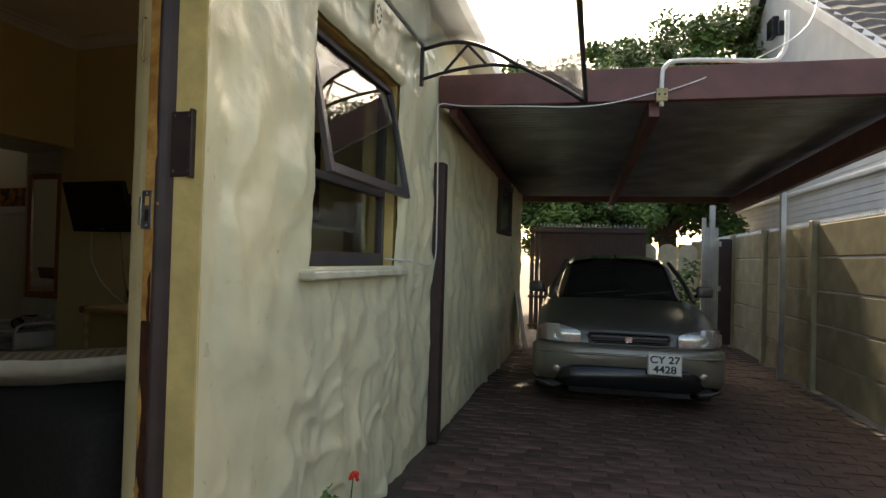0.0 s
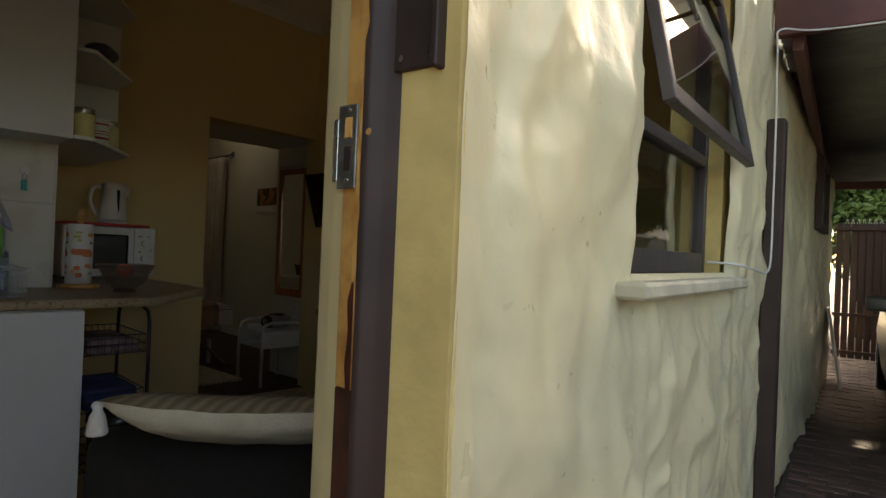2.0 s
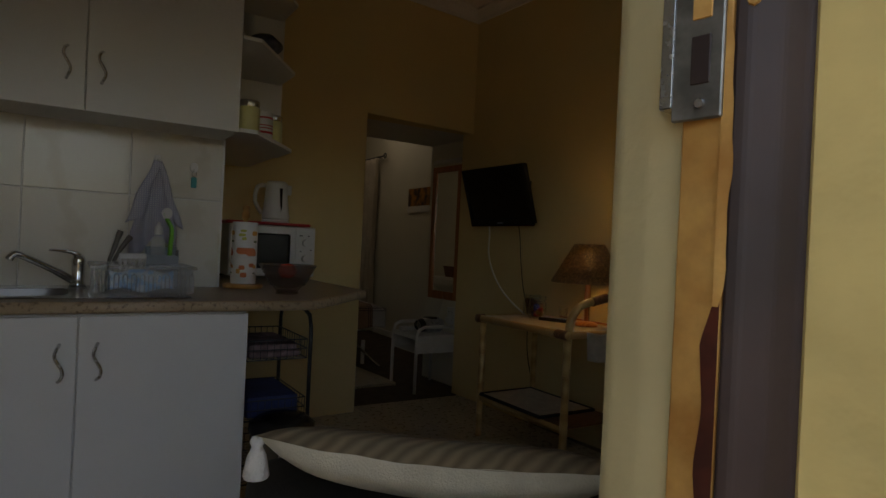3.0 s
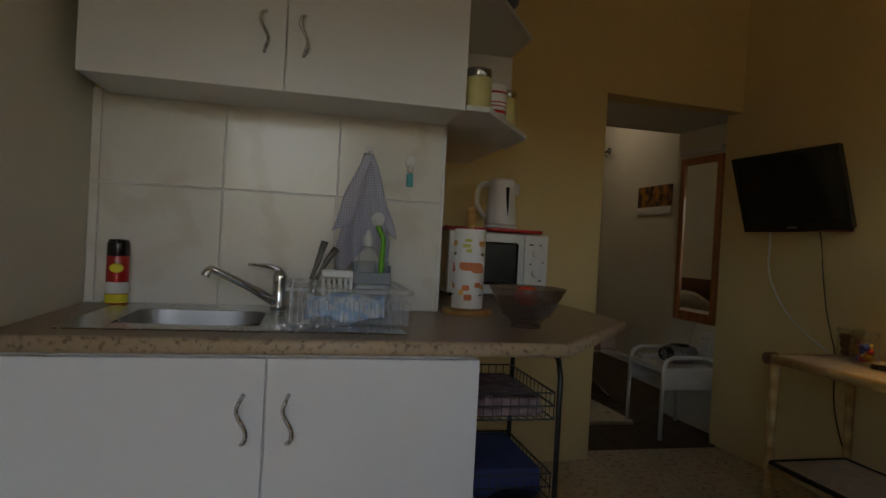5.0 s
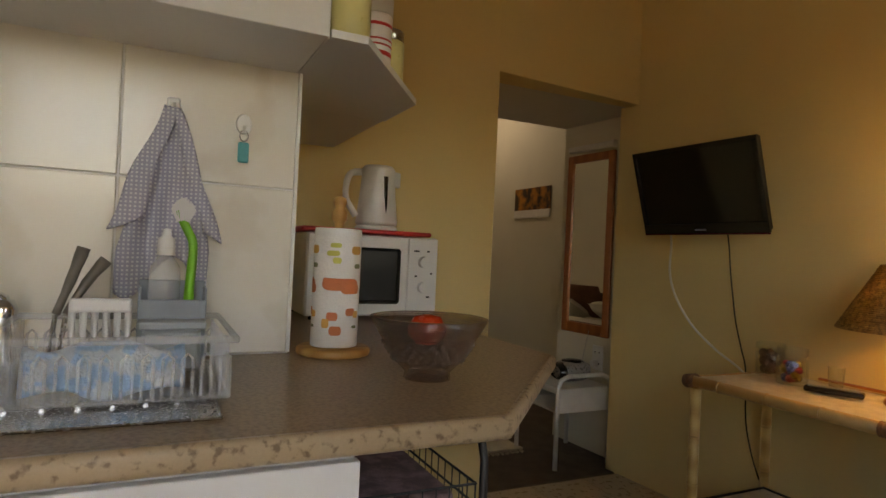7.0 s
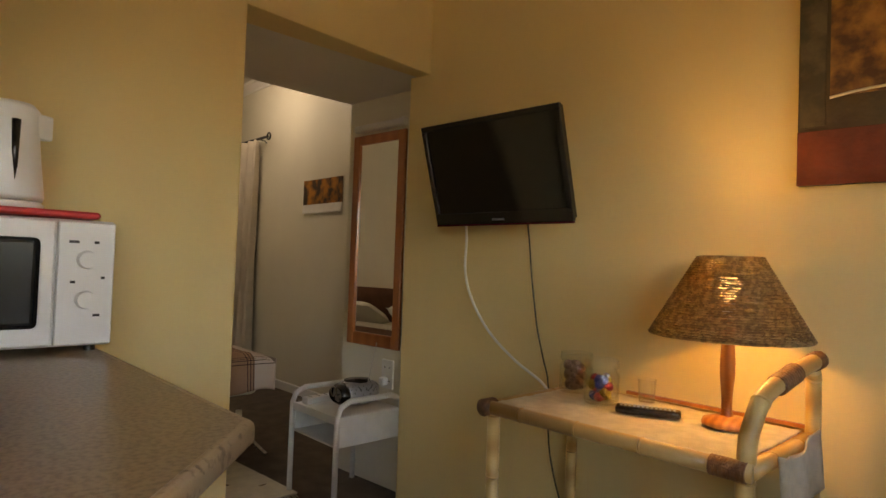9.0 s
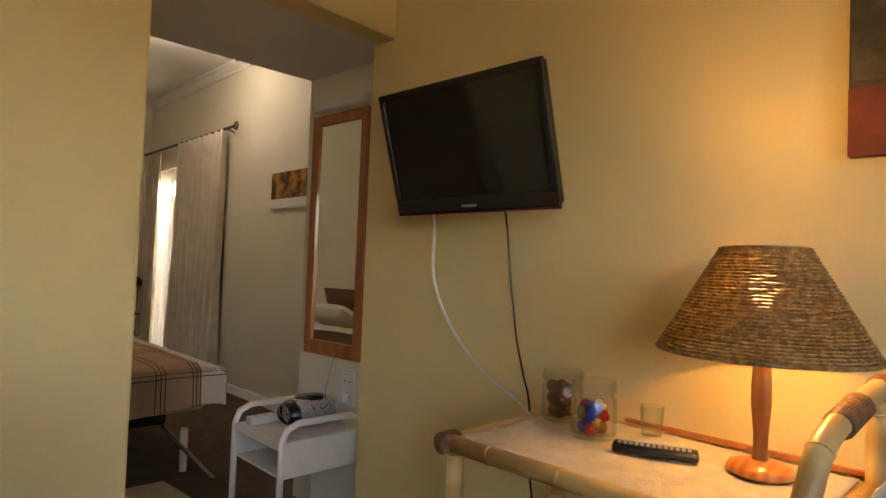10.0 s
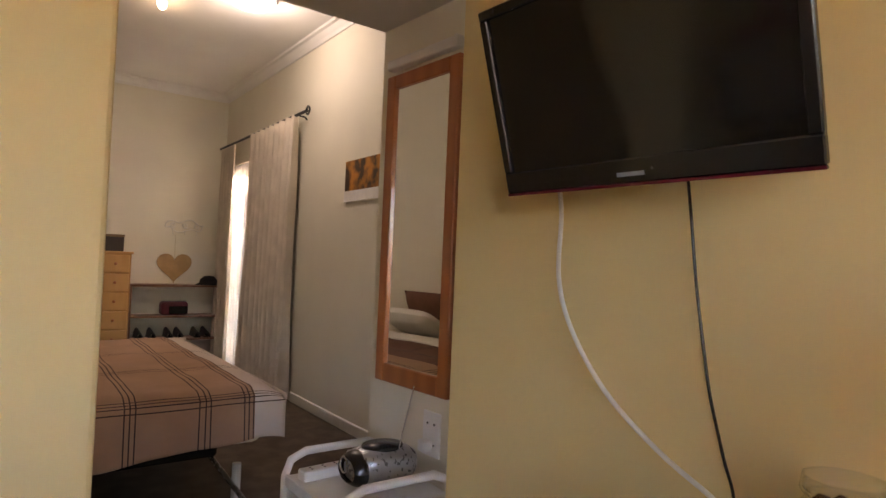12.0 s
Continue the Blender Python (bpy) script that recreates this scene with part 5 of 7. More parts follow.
part("plate", askew(cube(-6.475, -6.385, 4.364, 4.374, 0.515, 0.665, 0.003)), M_WHITEPLASTIC, so)
for z in (0.555, 0.625):
    for dx in (-0.018, 0.018):
        part("hole", turned([(0, 0), (0.0045, 0), (0.0045, 0.001), (0, 0.001)], 0, 0, 0, 10, ASKEW @ pose(-6.43 + dx, 4.3635, z, 90, 0, 0)), M_BLACK, so)
part("plug", askew(cube(-6.455, -6.415, 4.325, 4.3635, 0.535, 0.575, 0.006)), M_WHITEPLASTIC, so)

ct = thing("serving_trolley", -6.46, 4.15, 0.0, "white enamelled tubular trolley with two trays", "trolley")
cx0, cx1, cy0, cy1, ch = -6.655, -6.255, 3.955, 4.335, 0.525
for x in (cx0, cx1):
    part("hoop", bar([(x, cy0, 0.0), (x, cy0, ch - 0.07), (x, cy0 + 0.018, ch - 0.022), (x, cy0 + 0.07, ch), (x, cy1 - 0.07, ch), (x, cy1 - 0.018, ch - 0.022), (x, cy1, ch - 0.07), (x, cy1, 0.0)], 0.0135, 12), M_WHITEMETAL, ct, "", True)
part("top_tray", join(cube(cx0 + 0.012, cx1 - 0.012, cy0 + 0.005, cy1 - 0.005, 0.445, 0.455, 0.002), cube(cx0 + 0.012, cx1 - 0.012, cy0 - 0.006, cy0 + 0.004, 0.425, 0.462, 0.002)), M_WHITEMETAL, ct)
part("side_panel", cube(cx1 - 0.010, cx1 - 0.002, cy0 + 0.012, cy1 - 0.012, 0.315, 0.455, 0.002), M_WHITEMETAL, ct)
part("side_panel", cube(cx0 + 0.002, cx0 + 0.010, cy0 + 0.012, cy1 - 0.012, 0.315, 0.455, 0.002), M_WHITEMETAL, ct)
part("lower_tray", cube(cx0 + 0.012, cx1 - 0.012, cy0 + 0.005, cy1 - 0.005, 0.315, 0.325, 0.002), M_WHITEMETAL, ct)
ra = thing("radio", -6.45, 4.20, 0.456, "silver and black portable radio with its aerial up", "radio")
RA = pose(-6.44, 4.19, 0.458)
def radio_shell(a, b):
    t, u = 2 * math.pi * a, 2 * b - 1
    e = (1 - abs(u) ** 3.2) ** 0.5 if abs(u) < 1 else 0
    k = (abs(math.cos(t)) ** 3 + abs(math.sin(t)) ** 3) ** (-1 / 3)
    return RA @ Vector((0.078 * e * k * math.cos(t) * (0.9 + 0.1 * e), 0.125 * u, 0.062 + 0.061 * e * k * math.sin(t)))
part("shell", sheet(32, 20, radio_shell), mat("silver_plastic", (0.42, 0.42, 0.43), 0.28, 0.6, vary=0.1), ra, "", True)
part("front", sheet(24, 10, lambda a, b: RA @ Vector((0.0815 * (1 - 0.25 * b) * math.cos(2 * math.pi * a) * 0.9, -0.085 - 0.042 * math.sqrt(b), 0.060 + 0.062 * (1 - 0.35 * b) * math.sin(2 * math.pi * a) * 0.9))), M_BLACK, ra, "black rounded speaker end", True)
part("speaker_ring", bar([RA @ Vector((-0.01 + 0.024 * math.cos(k), -0.13, 0.075 + 0.024 * math.sin(k))) for k in [2 * math.pi * q / 20 for q in range(21)]], 0.0035, 6), M_STEEL, ra, "silver speaker ring", True)
part("disc_lid", turned([(0, 0.004), (0.055, 0.0), (0.058, -0.010), (0.0, -0.012)], 0, 0, 0, 28, RA @ pose(0.0, 0.0, 0.124) @ Matrix.Diagonal((1.0, 1.25, 1, 1))), M_BLACK, ra, "black disc lid", True)
part("aerial", bar([RA @ Vector((0.05, 0.03, 0.11)), RA @ Vector((0.02, 0.10, 0.30))], [0.0025, 0.0018], 6), M_CHROME, ra)
part("aerial_tip", turned([(0, -0.004), (0.004, 0), (0, 0.004)], *(RA @ Vector((0.02, 0.10, 0.30))), 8), M_CHROME, ra)
st = thing("power_strip", -6.57, 4.06, 0.456, "white multi-socket power strip with plugs", "power strip")
SM = pose(-6.585, 4.10, 0.4565, 0, 0, 4)
part("body", cube(-0.024, 0.024, -0.125, 0.125, 0.0, 0.034, 0.004, SM), M_WHITEPLASTIC, st)
for k in range(3):
    for dx in (-0.008, 0.008):
        part("slot", turned([(0, 0), (0.004, 0), (0.004, 0.001), (0, 0.001)], 0, 0, 0, 8, SM @ pose(dx, -0.09 + k * 0.045, 0.034)), M_BLACK, st)
part("plug", cube(-0.018, 0.018, 0.05, 0.09, 0.034, 0.066, 0.006, SM, 2), M_WHITEPLASTIC, st)
rug = thing("rag_rug", -6.9, 3.75, 0.001, "small cream rug with brown stripes and fringe", "rug")
part("weave", sheet(24, 10, lambda a, b: Vector((-7.35 + 0.75 * a, 3.50 + 0.42 * b + 0.05 * a, 0.012 + 0.003 * noise.noise(Vector((a * 9, b * 9, 1))))), 0.008), M_LINEN, rug)
for k in range(6):
    part("stripe", cube(-7.26 + k * 0.115, -7.235 + k * 0.115, 3.53, 3.92, 0.0165, 0.0185), M_JUTE, rug, "brown woven stripe")
bm = bmesh.new()
for k in range(36):
    tube(bm, [(-6.60, 3.555 + k * 0.0115, 0.012), (-6.555 - 0.01 * (k % 3), 3.555 + k * 0.0115 + 0.004 * (k % 2), 0.004)], 0.0022, 4)
part("fringe", bm, M_LINEN, rug, "knotted fringe")

# ---- bedroom ----
def blanket_mat():
    """Tan cotton with groups of dark woven lines both ways; the foot end is undyed."""
    m = mat("striped_tan_cotton", (0.46, 0.27, 0.17), 0.95, vary=0.10, scale=5, fine=240, bump=0.35)
    n, l, b = nodes_of(m)
    co, sp = n.new("ShaderNodeTexCoord"), n.new("ShaderNodeSeparateXYZ")
    l.new(co.outputs["Object"], sp.inputs[0])
    def calc(op, a, c, third=None):
        q = n.new("ShaderNodeMath")
        q.operation = op
        for i, v in enumerate((a, c) if third is None else (a, c, third)):
            if isinstance(v, (int, float)):
                q.inputs[i].default_value = v
            else:
                l.new(v, q.inputs[i])
        return q.outputs[0]
    along = sp.outputs["Y"]
    fold = calc("SUBTRACT", sp.outputs["X"], sp.outputs["Z"])
    lines = None
    for src, cs in ((along, (4.045, 4.065, 4.085, 3.86, 3.885, 3.905, 3.58, 3.60, 3.62, 3.2, 3.22, 3.24)), (fold, (-7.955, -7.935, -7.915, -7.89, -7.64, -7.615, -7.59, -8.55, -8.53, -8.50, -9.1, -9.07))):
        for c in cs:
            q = calc("COMPARE", src, c, 0.0026)
            lines = q if lines is None else calc("MAXIMUM", lines, q)
    pale = calc("GREATER_THAN", along, 4.09)
    head = calc("LESS_THAN", along, 3.40)
    base_in = b.inputs["Base Color"].links[0].from_socket
    def blend(f, a, col):
        x = n.new("ShaderNodeMix")
        x.data_type = "RGBA"
        l.new(f, x.inputs["Factor"])
        l.new(a, x.inputs["A"])
        x.inputs["B"].default_value = (*col, 1)
        return x.outputs["Result"]
    c1 = blend(pale, base_in, (0.60, 0.50, 0.43))
    c2 = blend(head, c1, (0.16, 0.075, 0.05))
    l.new(blend(lines, c2, (0.055, 0.03, 0.025)), b.inputs["Base Color"])
    return m


bed = thing("bed", -8.25, 3.2, 0.0, "bed with a striped tan cotton cover", "bed")
BX0, BX1, BY0, BY1, BZ = -9.2, -7.38, 2.10, 4.21, 0.585
part("mattress", cube(BX0 + 0.03, BX1 - 0.03, BY0, BY1 - 0.05, 0.33, BZ - 0.02, 0.05, None, 3), M_LINEN, bed, "", True)
part("base", cube(BX0 + 0.15, BX1 - 0.22, BY0, BY1 - 0.2, 0.24, 0.33, 0.01), M_BLACK, bed)
def cover(a, b):
    q, y = a * 2.54 - 0.42, BY0 + 0.75 + b * (BY1 - BY0 - 0.73)
    w = BX1 - BX0
    wob = 0.012 * noise.noise(Vector((a * 9, b * 7, 0)))
    sag = 0.03 * max(0, (b - 0.9) / 0.1) ** 2
    if q < 0:
        return Vector((BX0 - 0.02 + wob, y, BZ + q))
    if q > w:
        d = q - w
        r = min(d, 0.05)
        return Vector((BX1 + 0.02 + 0.03 * d + 0.02 * math.sin(b * 17) * d / 0.4 + 0.010 * math.sin(b * 41) * d, y + 0.02 * d, BZ - 0.01 - d * (1.0 - 0.38 * b) - sag + wob * 0.4))
    edge = min(q, w - q)
    return Vector((BX0 + q, y, BZ + 0.008 + wob - 0.02 * max(0, 1 - edge / 0.06) ** 2 - sag * 1.4))
part("bedspread", sheet(110, 70, cover, 0.008), blanket_mat(), bed, "striped tan cover hanging over the side", True)
part("foot_drop", sheet(60, 12, lambda a, b: Vector((BX0 + 0.01 + a * (BX1 - BX0 + 0.01), BY1 + 0.026 + 0.008 * math.sin(a * 30) * b, BZ - 0.028 - (0.10 + 0.05 * a) * b)), 0.006), mat("undyed_cotton", (0.60, 0.50, 0.43), 0.95, fine=240, bump=0.4), bed, "undyed cover end", True)
for x in (BX0 + 0.1, BX1 - 0.12):
    for y in (BY0 + 0.1, BY1 - 0.14):
        part("leg", bar([(x, y, 0), (x, y, 0.23)], 0.02, 10), M_WHITEMETAL, bed)
part("floor_tube", bar([(BX1 - 0.30, 3.98, 0.25), (BX1 + 0.10, 4.12, 0.03), (BX1 + 0.14, 4.13, 0.014)], 0.012, 10), M_STEEL, bed, "pale metal tube stay")
part("headboard", cube(BX0 + 0.02, BX1 - 0.02, 2.01, 2.07, 0.2, 0.84, 0.02), mat("dark_wood_headboard", (0.10, 0.045, 0.025), 0.4), bed, "dark wooden headboard")
def soft_pillow(x, y, z, w, h, tilt, m, label, name="pillow"):
    PMx = pose(x, y, z, tilt, 0, 0)
    bm = join(*(sheet(16, 12, lambda a, b, s=s: PMx @ Vector((w * (a - 0.5), h * (b - 0.5), s * 0.075 * max(0.0, (1 - (2 * a - 1) ** 4) * (1 - (2 * b - 1) ** 4)) ** 0.5))) for s in (-1, 1)))
    tagged(part(name, bm, m, None, "", True), label, "pillow", "pillows on the bed")
M_PILLOW = mat("white_cotton", (0.74, 0.72, 0.68), 0.95, vary=0.06, fine=200, bump=0.3)
M_BROWNCOTTON = mat("brown_cotton", (0.17, 0.075, 0.045), 0.95, vary=0.2, bump=0.3)
for x in (-7.85, -8.70):
    soft_pillow(x, 2.17, BZ + 0.15, 0.74, 0.40, 66, M_BROWNCOTTON, "brown cotton pillow leaning on the headboard")
    soft_pillow(x, 2.44, BZ + 0.085, 0.62, 0.36, 28, M_PILLOW, "white cotton pillow leaning on the bed")
tagged(part("folded_sheet", sheet(20, 8, lambda a, b: Vector((BX0 + 0.02 + a * (BX1 - BX0 - 0.04), 2.66 + 0.25 * b, BZ + 0.022 + 0.010 * noise.noise(Vector((a * 8, b * 5, 2))))), 0.01), M_PILLOW, None, "", True), "white sheet folded over the cover", "sheet")

# curtains and window
M_CURTAIN = mat("beige_curtain_cloth", (0.70, 0.62, 0.52), 0.95, vary=0.10, scale=6, fine=240, bump=0.4)
def curtain(name, x0, x1, n, amp, y, z0, z1, m, label):
    def f(a, b):
        return Vector((x0 + (x1 - x0) * a + 0.012 * math.sin(b * 4 + a * 9), y + amp * (0.55 + 0.45 * b) * math.sin(2 * math.pi * n * a + 0.7 * math.sin(a * 11)) + 0.012 * noise.noise(Vector((a * 20, b * 3, 1))), z1 - (z1 - z0) * b))
    tagged(part(name, sheet(int(n * 14), 24, f, 0.002), m, None, "", True), label, "curtain")
curtain("curtain", -10.45, -9.36, 9, 0.075, 5.025, 0.03, 2.315, M_CURTAIN, "floor-length beige curtain drawn over the window")
curtain("curtain", -11.50, -11.02, 5, 0.035, 5.045, 0.03, 2.315, M_CURTAIN, "narrow beige curtain gathered at the wall corner")
m_sheer = thin_mat("white_sheer_cloth", (0.9, 0.9, 0.9), 0.5, 0.6, (0.8, 0.79, 0.77))
sn, sl = m_sheer.node_tree.nodes, m_sheer.node_tree.links
s_add, s_tr = sn.new("ShaderNodeMixShader"), sn.new("ShaderNodeBsdfTranslucent")
s_tr.inputs[0].default_value = (0.85, 0.84, 0.82, 1)
s_add.inputs[0].default_value = 0.5
sl.new(sn["Material Output"].inputs["Surface"].links[0].from_socket, s_add.inputs[1])
sl.new(s_tr.outputs[0], s_add.inputs[2])
sl.new(s_add.outputs[0], sn["Material Output"].inputs["Surface"])
curtain("net_curtain", -11.15, -10.42, 9, 0.026, 5.09, 0.03, 2.10, m_sheer, "white net curtain glowing with daylight")
rod = thing("curtain_rod", -10.36, 5.05, 2.335, "black iron curtain rod with ring finials", "curtain rod")
part("pole", bar([(-11.56, 5.045, 2.335), (-9.22, 5.045, 2.335)], 0.0125, 10), M_BLACKWIRE, rod)
part("finial", bar([(-9.20 + 0.032 * math.cos(k), 5.045, 2.335 + 0.032 * math.sin(k)) for k in [2 * math.pi * q / 18 for q in range(19)]], 0.008, 8), M_BLACKWIRE, rod, "", True)
for x in (-9.38, -11.4):
    part("bracket", bar([(x, 5.119, 2.30), (x, 5.10, 2.32), (x, 5.045, 2.325)], 0.007, 8), M_BLACKWIRE, rod)
win = tagged(new("window_1"), "tall bedroom window behind the curtains", "window", "", "structure")
win.location = (-10.4, 5.15, 0.02)
for x0, x1 in ((-11.25, -11.19), (-10.80, -10.72), (-10.01, -9.95)):
    part("window_frame", cube(x0, x1, 5.15, 5.21, 0.02, 2.13), M_REDWOOD, win)
for z0, z1 in ((0.02, 0.08), (2.07, 2.13)):
    part("window_frame", cube(-11.19, -10.01, 5.152, 5.208, z0, z1), M_REDWOOD, win)
for x0, x1 in ((-11.19, -10.80), (-10.72, -10.01)):
    pn = part("pane", cube(x0, x1, 5.175, 5.181, 0.08, 2.07), M_PANE, win)
    pn.visible_shadow = False

cal = thing("calendar", -8.42, 5.11, 1.58, "wall calendar with an orange landscape picture", "calendar")
part("picture", cube(-8.625, -8.02, 5.108, 5.114, 1.655, 1.868), mat("orange_landscape_print", (0.50, 0.20, 0.03), 0.5, vary=0.6, scale=9, fine=40, bump=0.0, dark=(0.05, 0.03, 0.02), spread=(0.42, 0.6)), cal, "orange and black landscape print")
part("sheet", cube(-8.625, -8.02, 5.104, 5.112, 1.585, 1.655, 0.001), M_PAPER, cal, "white lower sheet")
part("lower_sheets", cube(-8.62, -8.025, 5.100, 5.110, 1.578, 1.60, 0.001), M_PAPER, cal)

ch_ = thing("chest_of_drawers", -11.4, 3.85, 0.0, "tall pine chest of drawers with round knobs", "chest")
part("carcass", cube(-11.595, -11.21, 3.58, 4.165, 0.0, 1.14), M_PINE, ch_)
part("top", cube(-11.598, -11.19, 3.565, 4.18, 1.14, 1.162, 0.004), M_PINE, ch_)
for k in range(6):
    z = 0.06 + k * 0.18
    d = part("drawer", cube(-11.21, -11.192, 3.595, 4.15, z, z + 0.168, 0.004), M_PINE, ch_)
    for y in (3.72, 4.03):
        part("knob", turned([(0, 0.022), (0.012, 0.018), (0.014, 0.010), (0.007, 0), (0, 0)], 0, 0, 0, 12, pose(-11.192, y, z + 0.084, 0, 90, 0)), M_REDWOOD, d, "turned wooden knob")
bxx = thing("storage_box", -11.35, 4.0, 1.162, "small dark box with a gold strip on the chest", "box")
part("body", cube(-11.45, -11.25, 3.87, 4.10, 1.163, 1.30, 0.004), mat("dark_box_board", (0.05, 0.035, 0.03), 0.5), bxx)
part("lid", cube(-11.455, -11.245, 3.865, 4.105, 1.30, 1.325, 0.003), mat("bronze_board", (0.20, 0.13, 0.06), 0.45), bxx, "bronze lid")
shelf = thing("low_bookcase", -11.5, 4.62, 0.0, "low wooden shelf unit along the far wall", "shelf")
M_DARKSHELF = wave_mat("dark_shelf_wood", (0.27, 0.13, 0.07), (0.18, 0.08, 0.04), 8, "Y", 0.45, 4.0)
for z in (0.29, 0.525, 0.84):
    part("board", cube(-11.598, -11.34, 4.205, 5.05, z - 0.02, z, 0.002), M_DARKSHELF, shelf)
for y in (4.19, 5.05):
    part("side", cube(-11.598, -11.34, y, y + 0.015, 0.0, 0.845), M_DARKSHELF, shelf)
bag = thing("toiletry_bag", -11.45, 4.62, 0.525, "small red and black zipped bag on the shelf", "bag")
part("body", cube(-11.53, -11.37, 4.49, 4.75, 0.526, 0.665, 0.03, None, 3), mat("dark_red_nylon", (0.12, 0.01, 0.02), 0.5, bump=0.4), bag, "", True)
part("side_panel", cube(-11.372, -11.362, 4.56, 4.74, 0.54, 0.62, 0.004), M_BLACK, bag, "black front pocket")
part("zip", bar([(-11.45, 4.50, 0.667), (-11.45, 4.74, 0.667)], 0.005, 6), M_STEEL, bag)
tagged(part("cap", turned([(0.0, 0.10), (0.05, 0.092), (0.085, 0.06), (0.095, 0.02), (0.13, 0.004), (0.13, 0), (0, 0)], -11.46, 4.96, 0.841, 22), mat("black_felt", (0.012, 0.01, 0.012), 0.9), None, "", True), "black felt hat on the shelf", "hat")
for k, y in enumerate((4.30, 4.42, 4.58, 4.68, 4.85, 4.95)):
    s_ = thing("shoe", -11.45, y, 0.29, "dark shoe standing in the shelf", "shoe", "shoes in the shelf")
    part("sole", cube(-11.57, -11.36, y - 0.035, y + 0.035, 0.291, 0.305, 0.004), M_BLACK, s_)
    part("upper", sheet(14, 10, lambda a, b, y=y: Vector((-11.57 + 0.205 * a, y + 0.036 * math.cos(math.pi * b) * (0.85 + 0.15 * math.sin(3 * a)), 0.304 + 0.085 * math.sin(math.pi * b) * (1 - 0.55 * a)))), mat("dark_leather", (0.03, 0.02, 0.018), 0.45), s_, "", True)
hb = thing("heart_board", -11.58, 4.63, 0.86, "heart-shaped wooden board hanging from a cord", "board")
def heart(t, q):
    x, z = 16 * math.sin(t) ** 3, 13 * math.cos(t) - 5 * math.cos(2 * t) - 2 * math.cos(3 * t) - math.cos(4 * t)
    return Vector((-11.585, 4.632 + q * x * 0.0108, 1.03 + q * z * 0.0108))
bm = sheet(44, 5, lambda a, b: heart(2 * math.pi * a, b), 0.014)
part("board", bm, mat("pale_heart_wood", (0.46, 0.29, 0.13), 0.5, vary=0.15, scale=10), hb)
part("cord", bar([(-11.585, 4.632, 1.08), (-11.588, 4.635, 1.36)], 0.003, 6), M_LINEN, hb)
wo = thing("wire_hook_rail", -11.58, 4.72, 1.38, "white wire hook rail with cloud outline", "hook rail")
part("outline", bar([(-11.584, 4.72 + 0.19 * math.cos(k) * (1 + 0.05 * math.sin(5 * k)), 1.46 + 0.055 * math.sin(k) + 0.018 * math.cos(5 * k)) for k in [2 * math.pi * q / 40 for q in range(41)]], 0.005, 6), M_WHITEMETAL, wo, "", True)
for y in (4.60, 4.72, 4.84):
    part("scroll", bar([(-11.583, y + (0.012 + 0.02 * (q / 20)) * math.cos(q * 0.6), 1.465 + (0.012 + 0.02 * (q / 20)) * math.sin(q * 0.6)) for q in range(21)], 0.0035, 5), M_WHITEMETAL, wo, "", True)
    part("hook", bar([(-11.585, y, 1.41), (-11.575, y, 1.37), (-11.56, y, 1.365), (-11.555, y, 1.38)], 0.003, 5), M_WHITEMETAL, wo)

# ceiling lights
def flush_light(x, y, r, glow, energy, colour, label):
    f = thing("ceiling_light", x, y, 2.95, label, "light")
    part("base", turned([(0, 0.0), (r * 1.05, 0.0), (r * 1.05, -0.018), (r * 0.98, -0.022), (0, -0.022)], x, y, 2.949, 32), M_STEEL, f, "", True)
    part("diffuser", turned([(r * 0.97, -0.022), (r * 0.93, -0.045), (r * 0.75, -0.066), (r * 0.4, -0.078), (0, -0.082)], x, y, 2.949, 32), glow, f, "glowing white glass", True)
    d = bpy.data.lights.new("ceiling_lamp", "POINT")
    d.shadow_soft_size, d.energy, d.color = r * 0.7, energy, colour
    o = new("ceiling_lamp", d)
    o.location = (x, y, 2.949 - 0.10 - r * 0.7)
    o.parent = f
    o.matrix_parent_inverse = f.matrix_basis.inverted()
    return o
flush_light(-8.85, 4.46, 0.16, glow_mat("cool_lamp_glass", (0.95, 0.96, 1.0), 0.15), 0.26, (1.0, 0.95, 0.88), "round white flush ceiling light, lit")
flush_light(-9.32, 3.98, 0.035, glow_mat("warm_spot_glass", (1.0, 0.80, 0.52), 0.25), 0.03, (1.0, 0.78, 0.5), "small warm ceiling spot, lit")

# ---- outside: doorway, window, awning ----
M_ALU = mat("dark_bronze_window_metal", (0.10, 0.085, 0.085), 0.4, 0.4, vary=0.15)
M_SILL = mat("pale_painted_sill", (0.66, 0.62, 0.46), 0.55, vary=0.2, scale=9, fine=50, bump=0.3)


def wall_part(name, parent, m, o0, o1, s0, s1, z0, z1, bevel=0.0, label="", tilt=None):
    return part(name, cube(o0, o1, s0, s1, z0, z1, bevel, WALL if tilt is None else WALL @ tilt), m, parent, label)


M_REVEAL = mat("cream_yellow_reveal", (0.70, 0.57, 0.30), 0.6, vary=0.1, scale=5, bump=0.25)
df = tagged(new("door_1"), "open doorway with a worn dark brown wooden frame", "door frame", "", "structure")
df.matrix_basis = WALL
def frame_strip(name, outline, m, z0, z1, bevel, label=""):
    bm = prism(outline, z0, z1, bevel)
    bmesh.ops.transform(bm, matrix=WALL, verts=bm.verts)
    return part(name, bm, m, df, label)


